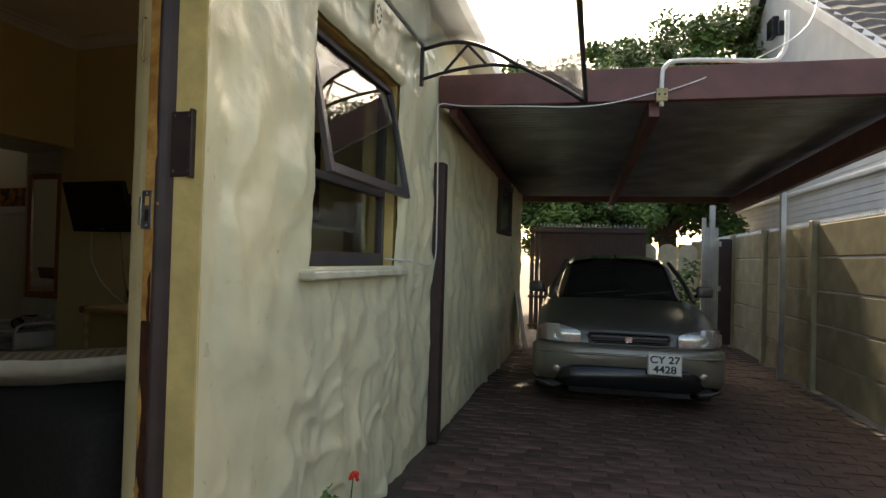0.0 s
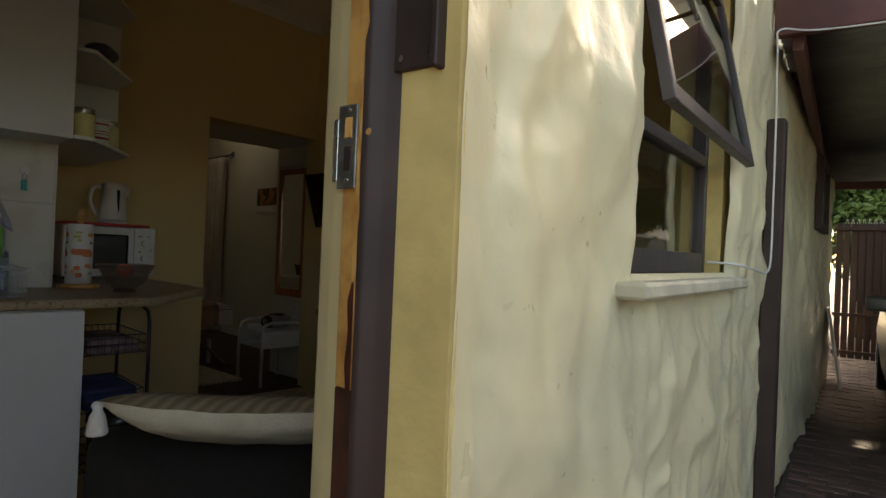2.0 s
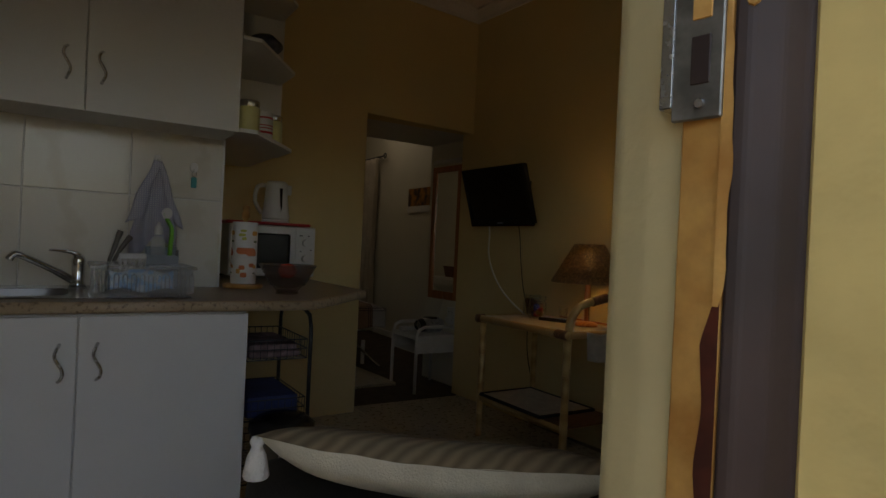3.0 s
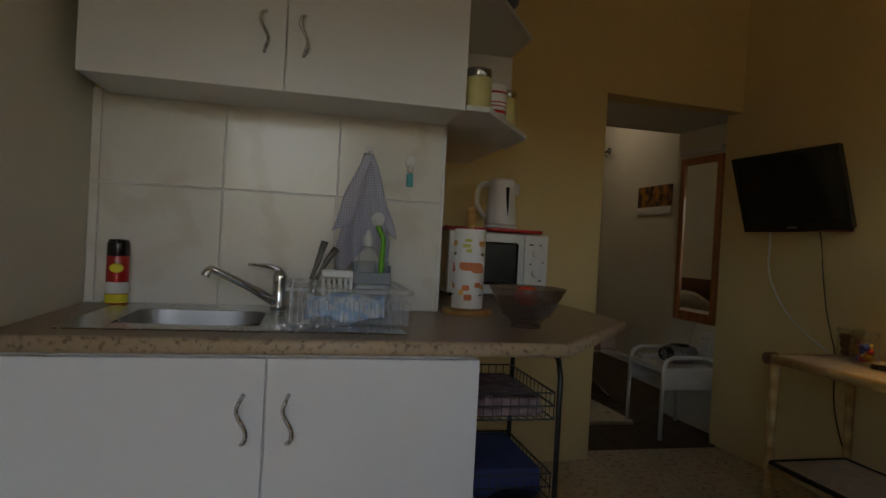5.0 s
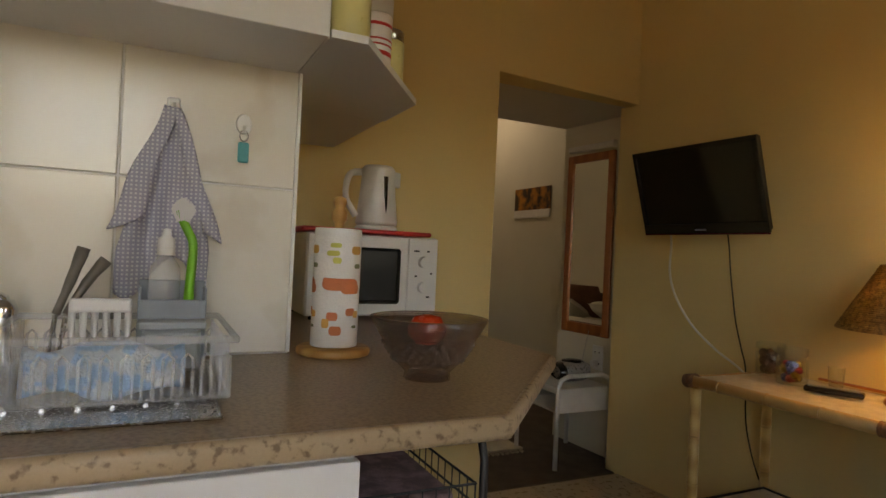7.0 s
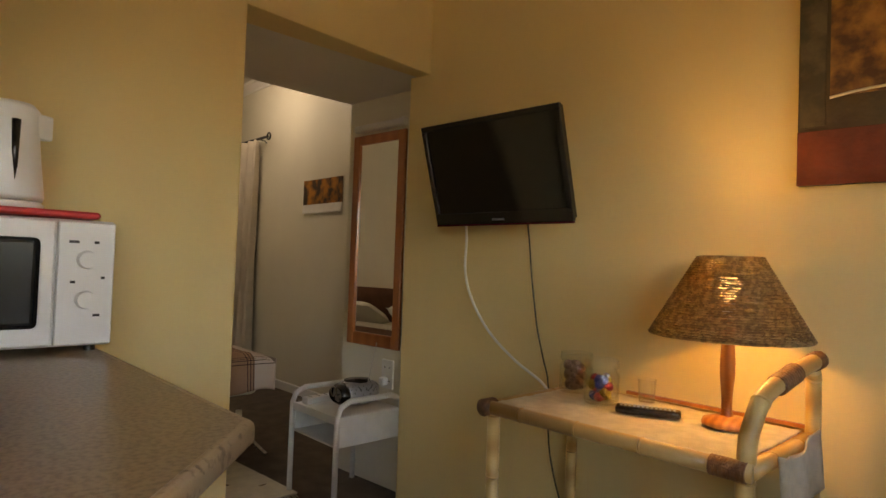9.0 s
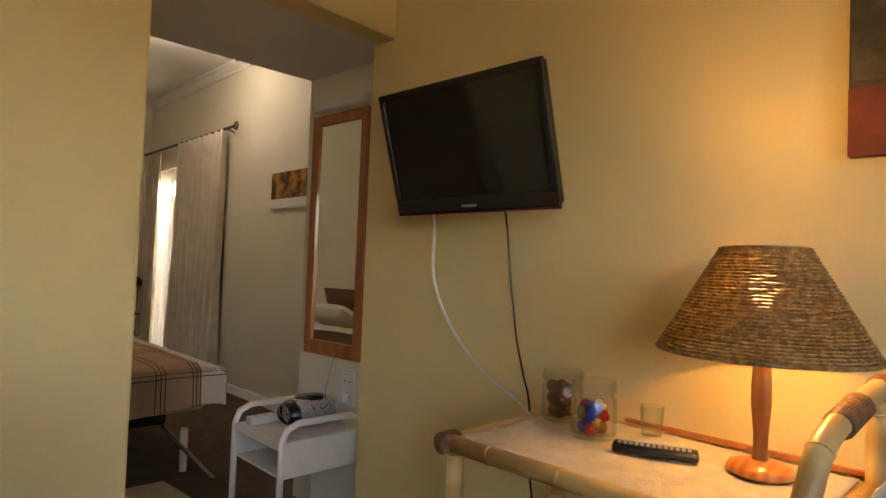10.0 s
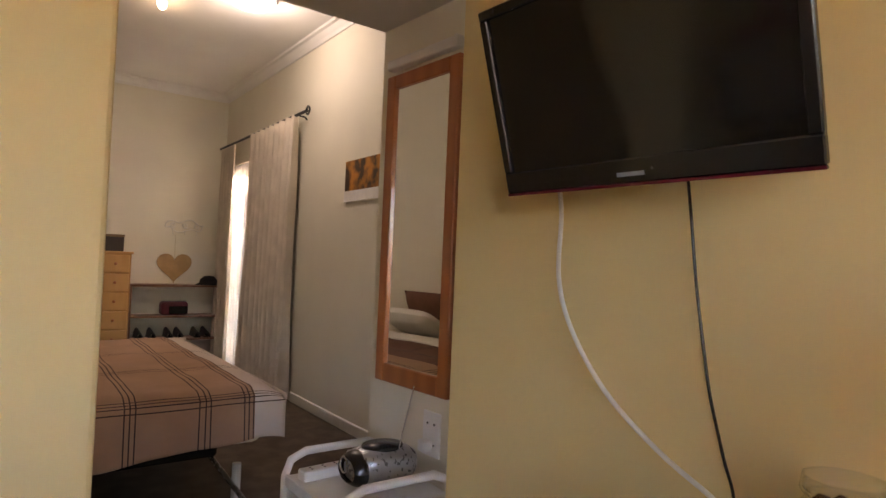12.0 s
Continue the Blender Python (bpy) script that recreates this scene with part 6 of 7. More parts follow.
frame_strip("jamb", [(-0.090, 0.054), (-0.133, 0.054), (-0.133, -0.066), (-0.122, -0.064), (-0.108, -0.050), (-0.099, -0.034), (-0.090, -0.026)], M_FRAME, -0.06, 2.10, 0.003)
frame_strip("worn_rebate", [(-0.1335, 0.054), (-0.168, 0.054), (-0.168, -0.060), (-0.1335, -0.065)], M_BAREWOOD, 0.99, 2.10, 0.002, "bare orange wood where the paint has worn off")
frame_strip("stained_rebate", [(-0.1335, 0.054), (-0.168, 0.054), (-0.168, -0.060), (-0.1335, -0.065)], mat("wet_stained_wood", (0.10, 0.03, 0.015), 0.4, vary=0.5, scale=20), -0.06, 0.989, 0.002, "dark stained lower rebate")
frame_strip("inner_plaster", [(-0.1685, 0.06), (-0.250, 0.06), (-0.250, -0.012), (-0.243, -0.026), (-0.232, -0.034), (-0.200, -0.046), (-0.1685, -0.052)], M_REVEAL, -0.06, 2.12, 0.004)


def worn_edge(a, b):
    z = 1.13 + 0.96 * a
    return WALL @ Vector((-0.138 + b * (0.006 + 0.010 * noise.noise(Vector((z * 7, 3, 1))) + 0.006 * noise.noise(Vector((z * 29, 8, 1)))), -0.0668, z))


part("worn_edge", sheet(80, 3, worn_edge), M_BAREWOOD, df, "ragged edge of bare wood beside the brown paint")


def stain_edge(a, b):
    z = 0.985 + 0.17 * a
    return WALL @ Vector((-0.1336 - b * 0.011 * (1 - max(0.0, a - 0.7) / 0.3) * (1 + 0.35 * noise.noise(Vector((z * 23, 1, 7)))), -0.0664 + 0.14 * b * 0.011, z))


part("stain_edge", sheet(40, 3, stain_edge), mat("red_brown_old_paint", (0.11, 0.022, 0.012), 0.4, vary=0.4, scale=30), df, "remains of red-brown paint on bare wood")
for zc, hh in ((0.72, 0.10), (0.50, 0.05), (0.36, 0.03)):
    part("worn_patch", sheet(20, 2, lambda a, b: WALL @ Vector((-0.160 + 0.012 * (b - 0.5) * math.sin(math.pi * a) * (1 + noise.noise(Vector((a * 5, zc * 9, 1)))), -0.0628, zc + hh * (2 * a - 1)))), M_BAREWOOD, df, "small patch of bare wood")
wall_part("jamb", df, M_FRAME, -0.205, -0.108, DOOR_S0 + 0.001, DOOR_S0 + 0.030, -0.06, 2.10, 0.004)
wall_part("head", df, M_FRAME, -0.205, -0.108, DOOR_S0 + 0.031, 0.007, 2.075, 2.119, 0.004)
wall_part("threshold", df, M_FRAME, -0.26, -0.10, DOOR_S0 + 0.031, 0.007, -0.10, -0.002, 0.006)
sp = wall_part("strike_plate", df, mat("dull_scratched_steel", (0.34, 0.33, 0.30), 0.45, 0.9, vary=0.4, scale=30, bump=0.1), -0.171, -0.137, -0.0700, -0.0655, 1.252, 1.362, 0.001, "worn steel strike plate")
wall_part("side_lip", sp, M_STEEL, -0.181, -0.1712, -0.0690, -0.0400, 1.262, 1.345, 0.001, "bent steel lip")
wall_part("latch_hole", sp, M_FRAME, -0.158, -0.145, -0.0712, -0.0695, 1.275, 1.307, 0.0005)
wall_part("bolt_hole", sp, M_BAREWOOD, -0.158, -0.145, -0.0712, -0.0695, 1.318, 1.345, 0.0005)
for z in (1.262, 1.354):
    part("screw", turned([(0, 0), (0.004, 0), (0.003, 0.002), (0, 0.002)], 0, 0, 0, 8, WALL @ pose(-0.151, -0.0702, z, 90, 0, 0)), M_STEEL, sp)
hp = wall_part("hinge_plate", df, M_FRAME, -0.104, -0.028, -0.041, -0.031, 1.405, 1.592, 0.002, "dark brown bolted gate plate")
for z in (1.42, 1.578):
    for o in (-0.09, -0.04):
        part("bolt", turned([(0, 0), (0.005, 0), (0.005, 0.003), (0, 0.004)], 0, 0, 0, 8, WALL @ pose(o, -0.041, z, 90, 0, 0)), M_STEEL, hp)
wall_part("jamb_plate_edge", hp, M_FRAME, -0.036, -0.026, -0.053, -0.031, 1.40, 1.597, 0.002)
for z in (1.325,):
    part("wood_plug", turned([(0, 0), (0.005, 0), (0.004, 0.0015), (0, 0.0015)], 0, 0, 0, 8, WALL @ pose(-0.1215, -0.0640, z, 90, 0, 0)), M_BAREWOOD, df)
hk = thing("cabin_hook", *(WALL @ Vector((-0.181, -0.07, 1.74))), "small brass cabin hook on the door frame", "hook")
part("hook", bar([WALL @ Vector((-0.181, -0.064, 1.86)), WALL @ Vector((-0.181, -0.076, 1.85)), WALL @ Vector((-0.177, -0.076, 1.78)), WALL @ Vector((-0.183, -0.076, 1.75)), WALL @ Vector((-0.175, -0.076, 1.73)), WALL @ Vector((-0.170, -0.076, 1.745))], 0.0028, 6, 3), mat("old_brass", (0.35, 0.24, 0.10), 0.4, 0.9), hk, "", True)

w2 = tagged(new("window_2"), "dark metal kitchen window with its top sash propped open", "window", "", "structure")
w2.matrix_basis = WALL
F0, F1 = -0.165, -0.115
wall_part("window_frame", w2, M_ALU, F0, F1, WIN_S0, WIN_S0 + 0.035, WIN_Z0, WIN_Z1, 0.003)
wall_part("window_frame", w2, M_ALU, F0, F1, WIN_S1 - 0.035, WIN_S1, WIN_Z0, WIN_Z1, 0.003)
wall_part("window_frame", w2, M_ALU, F0 + 0.001, F1 - 0.001, WIN_S0 + 0.035, WIN_S1 - 0.035, WIN_Z0, WIN_Z0 + 0.07, 0.003)
wall_part("window_frame", w2, M_ALU, F0 + 0.001, F1 - 0.001, WIN_S0 + 0.035, WIN_S1 - 0.035, WIN_Z1 - 0.04, WIN_Z1, 0.003)
wall_part("transom", w2, M_ALU, F0 + 0.001, F1 - 0.001, WIN_S0 + 0.035, WIN_S1 - 0.035, 1.535, 1.575, 0.003)
p_ = wall_part("pane", w2, M_PANE, -0.142, -0.136, WIN_S0 + 0.035, WIN_S1 - 0.035, WIN_Z0 + 0.07, 1.535)
p_.visible_shadow = False
SASH = pose(-0.112, 0, WIN_Z1 - 0.03, 0, -11.5, 0)
sw0, sw1, sh_ = WIN_S0 + 0.012, WIN_S1 - 0.012, -0.645
sash = wall_part("sash", w2, M_ALU, 0.0, 0.03, sw0, sw0 + 0.035, sh_, 0.0, 0.003, "open top-hung sash", SASH)
for a0, a1, z0, z1 in ((sw1 - 0.035, sw1, sh_, 0.0), (sw0 + 0.035, sw1 - 0.035, -0.035, 0.0), (sw0 + 0.035, sw1 - 0.035, sh_, sh_ + 0.045)):
    wall_part("sash_bar", sash, M_ALU, 0.001, 0.029, a0, a1, z0, z1, 0.002, "", SASH)
p_ = wall_part("sash_pane", sash, M_PANE, 0.012, 0.018, sw0 + 0.035, sw1 - 0.035, sh_ + 0.045, -0.035, 0, "", SASH)
p_.visible_shadow = False
wall_part("window_sill", w2, M_SILL, -0.115, 0.034, WIN_S0 - 0.095, WIN_S1 + 0.03, WIN_Z0 - 0.050, WIN_Z0 - 0.012, 0.008, "cream painted projecting sill")

ab = thing("air_vent", *(WALL @ Vector((0.0, 1.27, 2.36))), "small round plaster air vent with petal openings", "vent")
part("ring", turned([(0.0, 0.004), (0.05, 0.004), (0.056, 0.0), (0.05, -0.004), (0, -0.004)], 0, 0, 0, 24, WALL @ pose(0.012, 1.27, 2.40, 0, 90, 0) @ Matrix.Diagonal((1.5, 1, 1, 1))), M_PLASTER, ab)
for k in range(8):
    a = 2 * math.pi * k / 8
    part("opening", turned([(0, 0.002), (0.010, 0), (0, -0.002)], 0, 0, 0, 8, WALL @ pose(0.0165, 1.27 + 0.028 * math.cos(a), 2.40 + 0.042 * math.sin(a), 0, 90, 0)), M_FRAME, ab)

wp = tagged(part("cover_strip", cube(-0.02, 0.055, 2.50, 2.60, GROUND, 1.86, 0.006, WALL), M_FRAME, None), "dark brown wooden cover strip on the house wall", "post")

# curved clear awning on black brackets
M_POLY = thin_mat("clear_polycarbonate", (0.88, 0.90, 0.92), 0.2, 0.15)
aw = thing("awning", *(WALL @ Vector((0.4, 1.0, 2.5))), "clear curved awning on black metal brackets", "awning")
def arch(o):
    return 2.485 + 0.05 * math.sin(math.pi * min(o / 0.6, 1.0)) - 0.365 * max(0.0, (o - 0.12) / 0.88) ** 1.7
def awning_bracket(s):
    W = lambda o, z: WALL @ Vector((o, s, z))
    top = [W(0.01 + 1.0 * k / 14, arch(1.0 * k / 14)) for k in range(15)]
    br = part("bracket", bar(top, 0.013, 8), M_BLACKWIRE, aw, "", True)
    part("upright", bar([W(0.012, 2.26), W(0.012, 2.50)], 0.014, 8), M_BLACKWIRE, br)
    part("lower_chord", bar([W(0.012, 2.30), W(0.20, 2.345), W(0.45, 2.37), W(0.62, 2.345)], 0.011, 8, 3), M_BLACKWIRE, br, "", True)
    for a, b in (((0.16, 2.345), (0.30, 2.50)), ((0.30, 2.50), (0.42, 2.372))):
        part("strut", bar([W(*a), W(*b)], 0.009, 8), M_BLACKWIRE, br)
awning_bracket(2.04)
awning_bracket(0.25)
pv = part("sheet", sheet(20, 12, lambda a, b: WALL @ Vector((0.01 + 1.0 * a, -0.35 + 2.41 * b, arch(1.0 * a) + 0.017)), 0.004), M_POLY, aw, "clear ribbed sheet", True)
pv.visible_shadow = False
part("front_bar", bar([WALL @ Vector((1.01, -0.35, arch(1.0) + 0.01)), WALL @ Vector((1.01, 2.06, arch(1.0) + 0.01))], 0.013, 8), M_BLACKWIRE, aw)
part("wall_bar", bar([WALL @ Vector((0.012, -0.35, 2.515)), WALL @ Vector((0.012, 2.06, 2.515))], 0.013, 8), M_BLACKWIRE, aw)

# ---- carport: u across the drive, v along it ----
PORT = pose(-2.611, 4.604, 0, 0, 0, 10.5)
def port(u, v, z):
    return PORT @ Vector((u, v, z))
M_ZINC = mat("galvanised_roof_sheet", (0.34, 0.35, 0.36), 0.36, 0.6, vary=0.25, scale=3, fine=30, bump=0.1)
cp = thing("carport", *port(1.6, 2.5, GROUND), "lean-to carport with red-brown beams and corrugated roof", "carport")
def beam(name, u0, u1, v0, v1, z0, z1, dz=0.0, m=M_ROOFSTEEL):
    bm = cube(u0, u1, v0, v1, z0, z1, 0.004)
    for q in bm.verts:
        q.co.z -= dz * (q.co.y - v0) / max(v1 - v0, 1e-6) if v1 - v0 > 1 else 0
    bmesh.ops.transform(bm, matrix=PORT, verts=bm.verts)
    return part(name, bm, m, cp)
FALL = 0.14
beam("front_beam", -0.06, 3.09, -0.03, 0.03, 2.265, 2.485)
beam("back_beam", 0.05, 3.09, 4.97, 5.03, 2.09, 2.22)
beam("side_beam", 3.00, 3.06, 0.031, 4.969, 2.08, 2.29, FALL)
beam("wall_beam", 0.01, 0.06, 0.031, 4.969, 2.20, 2.30, FALL)
beam("rafter", 1.36, 1.43, 0.031, 4.969, 2.17, 2.285, FALL)
part("roof_sheet", sheet(2, 64 * 8, lambda a, b: port(-0.05 + 3.13 * a, -0.02 + 5.1 * b, 2.322 - FALL * b + 0.016 * math.sin(2 * math.pi * 64 * b)), 0.001), M_ZINC, cp, "corrugated galvanised roof sheet", True)
for u, v in ((3.20, 3.36), (3.22, 0.12)):
    pz = part("post", cube(u - 0.03, u + 0.03, v - 0.03, v + 0.03, GROUND, 2.22, 0.004, PORT), M_ZINC, cp, "grey steel post")
part("post", cube(2.96, 3.04, 6.0, 6.09, GROUND, 2.15, 0.004, PORT), M_ZINC, cp, "grey steel post")

jb = thing("junction_box", *port(1.43, -0.04, 2.29), "weathered yellow junction box on the beam", "junction box")
part("box", cube(1.395, 1.465, -0.065, -0.031, 2.25, 2.335, 0.004, PORT), mat("aged_yellow_plastic", (0.50, 0.40, 0.18), 0.5, vary=0.3, scale=25), jb)
for u in (1.412, 1.448):
    part("knockout", turned([(0, 0), (0.008, 0), (0.007, 0.002), (0, 0.002)], 0, 0, 0, 10, PORT @ pose(u, -0.066, 2.295, 90, 0, 0)), M_LABELTXT, jb)
cd = tagged(part("conduit", bar([port(1.43, -0.045, 2.22), port(1.43, -0.045, 2.42), port(1.45, -0.045, 2.48), port(1.53, -0.045, 2.515), port(1.9, 0.0, 2.515), port(2.10, 0.05, 2.52), port(2.17, 0.08, 2.56), port(2.20, 0.08, 2.65), port(2.20, 0.08, 2.85)], 0.0145, 10, 3), M_WHITEMETAL, None, "", True), "white steel cable conduit bent above the carport", "pipe")
tagged(part("cable", bar([port(1.40, -0.05, 2.315), port(1.15, -0.035, 2.26), port(0.9, -0.036, 2.235), port(0.5, -0.036, 2.25), port(0.12, -0.036, 2.262), WALL @ Vector((0.03, 2.44, 2.25)), WALL @ Vector((0.025, 2.40, 2.15)), WALL @ Vector((0.025, 2.43, 1.85)), WALL @ Vector((0.022, 2.46, 1.45)), WALL @ Vector((0.022, 2.45, 1.20)), WALL @ Vector((0.022, 2.33, 1.145)), WALL @ Vector((0.022, 2.15, 1.15)), WALL @ Vector((0.0, 1.80, 1.175)), WALL @ Vector((-0.10, 1.76, 1.18))], 0.0042, 6, 5), M_WHITEPLASTIC, None, "", True), "thin white cable clipped along beam and wall", "cable")
tagged(part("cable", bar([port(1.47, -0.05, 2.32), port(1.62, -0.045, 2.37), port(1.8, 0.0, 2.45), port(2.0, 0.05, 2.53), port(2.5, 0.6, 2.95), port(4.6, 6.5, 5.6)], 0.0042, 6, 5), M_WHITEPLASTIC, None, "", True), "thin white supply cable rising to the neighbour's gable", "cable")

w3 = tagged(new("window_3"), "narrow brown framed window in the carport wall", "window", "", "structure")
w3.matrix_basis = WALL
for s0, s1, z0, z1 in ((5.25, 5.31, 1.5, 2.12), (6.05, 6.11, 1.5, 2.12), (5.31, 6.05, 1.5, 1.56), (5.31, 6.05, 2.06, 2.12)):
    wall_part("window_frame", w3, M_FRAME, -0.02, 0.035, s0, s1, z0, z1, 0.004)
wall_part("pane", w3, M_BLACK, -0.02, 0.012, 5.31, 6.05, 1.56, 2.06, 0, "dark glass")
lb = tagged(part("leaning_board", cube(0, 0.02, 0, 0.5, 0, 0.85, 0.003, PORT @ pose(0.22, 4.2, GROUND + 0.005, 0, -9, 0)), M_WHITEMETAL, None), "pale board leaning against the carport wall", "board")

# ---- precast boundary wall ----
M_PRECAST = mat("painted_precast_concrete", (0.37, 0.335, 0.22), 0.8, vary=0.18, scale=5, fine=45, bump=0.4, piece=0.05)
M_SPIKE = mat("white_wall_spikes", (0.75, 0.75, 0.73), 0.5)
bw = thing("boundary_wall", *port(3.4, 4, GROUND), "cream precast concrete panel wall with white spikes on top", "wall")
for k in range(-4, 7):
    v0 = 1.20 + 1.67 * k
    part("fence_post", cube(3.315, 3.46, v0 - 0.06, v0 + 0.06, GROUND - 0.1, 1.70, 0.010, PORT), M_PRECAST, bw)
    for r in range(5):
        z0 = GROUND + 0.01 + r * 0.347
        part("panel", cube(3.365, 3.41, v0 + 0.062, v0 + 1.607, z0, z0 + 0.338, 0.012, PORT), M_PRECAST, bw)
for k in range(-1, 5):
    bm = bmesh.new()
    for i in range(33):
        v = 1.20 + 1.67 * k + i * 0.05
        lathe(bm, [(0.012, 0.0), (0.006, 0.025), (0.0, 0.05)], *port(3.388, v, 1.665), 5)
    box(bm, 3.37, 3.405, 1.20 + 1.67 * k, 1.20 + 1.67 * (k + 1), 1.655, 1.668, 0, PORT)
    part("spike_strip", bm, M_SPIKE, bw, "white plastic spike strip")

# ---- gate and what stands beyond ----
M_GATE = mat("dark_brown_gate_paint", (0.035, 0.016, 0.014), 0.5, vary=0.3, bump=0.2)
gt_ = thing("driveway_gate", *port(1.4, 6.4, GROUND), "dark brown steel driveway gate with spiked top", "gate")
for z in (0.05, 0.55, 1.70):
    part("rail", cube(0.10, 2.05, 6.38, 6.42, z, z + 0.05, 0.003, PORT), M_GATE, gt_)
for k in range(-1, 22):
    part("slat", cube(0.205 + k * 0.084, 0.205 + k * 0.084 + (0.072 if k < 4 else 0.081), 6.42, 6.435, 0.0, 1.79, 0.002, PORT), M_GATE, gt_)
part("sheet", cube(0.30, 2.05, 6.437, 6.447, 0.75, 1.785, 0.002, PORT), M_GATE, gt_, "plain dark sheet behind the slats")
bm = bmesh.new()
for k in range(60):
    u = 0.22 + k * 0.031
    tube(bm, [port(u, 6.42, 1.79), port(u + 0.012 * (-1) ** k, 6.42, 1.85)], 0.003, 4)
part("spikes", bm, M_SPIKE, gt_, "row of thin spikes")
leaf_ob = thing("gate_leaf", *port(2.95, 6.0, GROUND), "grey ribbed steel gate leaf folded back beside the drive", "gate")
part("edge_post", cube(2.84, 2.90, 5.97, 6.03, GROUND, 1.95, 0.004, PORT), M_ZINC, leaf_ob)
for k in range(7):
    part("rib_sheet", cube(2.905 + k * 0.026, 2.927 + k * 0.026, 5.985 + 0.012 * (k % 2), 5.995 + 0.012 * (k % 2), GROUND + 0.05, 1.80, 0.002, PORT), M_ZINC, leaf_ob)
# part of the leaf lying in shade; the shade is put into its dark colour
part("shaded_sheet", cube(3.095, 3.285, 5.98, 6.0, GROUND + 0.05, 1.62, 0.003, PORT), M_GATE, leaf_ob, "gate leaf sheet coloured dark for the shade on it")
for z in (0.1, 0.8, 1.5):
    part("hinge", cube(3.085, 3.125, 5.96, 5.985, z, z + 0.08, 0.003, PORT), M_ZINC, leaf_ob)
bulb_ob = thing("hanging_bulb", *port(1.38, 4.75, 1.98), "bare white bulb hanging from the carport beam", "light")
part("flex", bar([port(1.38, 4.75, 2.15), port(1.38, 4.75, 2.06)], 0.004, 6), M_BLACKWIRE, bulb_ob)
part("holder", turned([(0, 0.09), (0.014, 0.09), (0.016, 0.05), (0, 0.05)], *port(1.38, 4.75, 1.975), 12), M_BLACK, bulb_ob)
part("bulb", turned([(0.012, 0.055), (0.018, 0.04), (0.028, 0.015), (0.024, -0.012), (0, -0.022)], *port(1.38, 4.75, 1.975), 16), M_WHITEPLASTIC, bulb_ob, "white bulb, unlit", True)
M_PALE = mat("cream_picket_concrete", (0.66, 0.60, 0.42), 0.8, vary=0.15, bump=0.3)
for k in range(9):
    u0 = 1.75 + k * 0.40
    pk = thing("garden_wall_panel", *port(u0, 9, GROUND), "cream round-topped garden wall panel in sunlight", "wall", "round-topped panels")
    prof_ = [(u0 + 0.02, 0), (u0 + 0.38, 0), (u0 + 0.38, 1.55)] + [(u0 + 0.2 + 0.18 * math.cos(math.pi * q / 8), 1.55 + 0.15 * math.sin(math.pi * q / 8)) for q in range(1, 8)] + [(u0 + 0.02, 1.55)]
    bm = prism(prof_, 0, 0.05)
    bmesh.ops.transform(bm, matrix=PORT @ pose(0, 9, GROUND, 90, 0, 0), verts=bm.verts)
    part("panel", bm, M_PALE, pk)

# ---- parked car ----
M_CARPAINT = mat("grey_metallic_car_paint", (0.115, 0.112, 0.10), 0.34, 0.35, vary=0.08, scale=3, fine=400, bump=0.0, coat=0.4)
M_BUMPER = mat("champagne_grey_bumper", (0.20, 0.185, 0.145), 0.32, 0.35, vary=0.08, coat=0.5, bump=0.0)
M_CARGLASS = mat("dark_car_glass", (0.012, 0.014, 0.014), 0.05, vary=0.0, bump=0.0)
M_TYRE = mat("black_tyre_rubber", (0.015, 0.015, 0.015), 0.85)
M_LENS = thin_mat("headlight_lens", (0.95, 0.95, 0.92), 0.05, 0.10)
M_AMBER = thin_mat("amber_lens", (0.85, 0.35, 0.10), 0.08, 0.35, (0.6, 0.2, 0.04))
CAR = PORT @ pose(1.375, 1.27, GROUND, 0, 0, 0)
car = thing("car", *(CAR @ Vector((0, 2.1, 0))), "grey four-door saloon car parked under the carport", "car")
def loft(rows, shape, m=CAR, close=True):
    bm = bmesh.new()
    rings = []
    for row in rows:
        half = shape(*row[1:])
        pts = half + [(-x, z) for x, z in reversed(half) if x > 1e-6]
        rings.append([bm.verts.new(m @ Vector((x, row[0], z))) for x, z in pts])
    n = len(rings[0])
    for a, b in zip(rings, rings[1:]):
        for k in range(n - 1 if not close else n):
            bm.faces.new((a[k], a[(k + 1) % n], b[(k + 1) % n], b[k]))
    if close:
        bm.faces.new(rings[0])
        bm.faces.new(rings[-1][::-1])
    return bm
def hull(hw, zl, zs, zt):
    return [(0.0, zt), (hw * 0.35, zt - 0.002), (hw * 0.66, zt - 0.012), (hw * 0.86, zt - 0.045), (hw * 0.965, zt - 0.10 if zt - 0.10 > zs else zs + 0.02), (hw, zs), (hw * 0.985, zs - 0.12), (hw * 0.95, zl + 0.03), (hw * 0.85, zl)]
def finer(rows, k=4):
    out = []
    for i in range(len(rows) - 1):
        for q in range(k):
            t = q / k
            out.append(tuple(a + (b - a) * t for a, b in zip(rows[i], rows[i + 1])))
    return out + [rows[-1]]
body_rows = finer([(0.085, 0.62, 0.36, 0.50, 0.675), (0.12, 0.70, 0.32, 0.52, 0.705), (0.26, 0.79, 0.28, 0.54, 0.755), (0.50, 0.825, 0.28, 0.58, 0.805), (0.85, 0.84, 0.28, 0.60, 0.862), (1.20, 0.847, 0.30, 0.64, 0.905), (1.5, 0.847, 0.25, 0.64, 0.915), (3.3, 0.847, 0.25, 0.64, 0.95), (3.9, 0.82, 0.28, 0.64, 0.96), (4.15, 0.74, 0.34, 0.62, 0.90)], 3)
part("body", loft(body_rows, hull), M_CARPAINT, car, "", True)
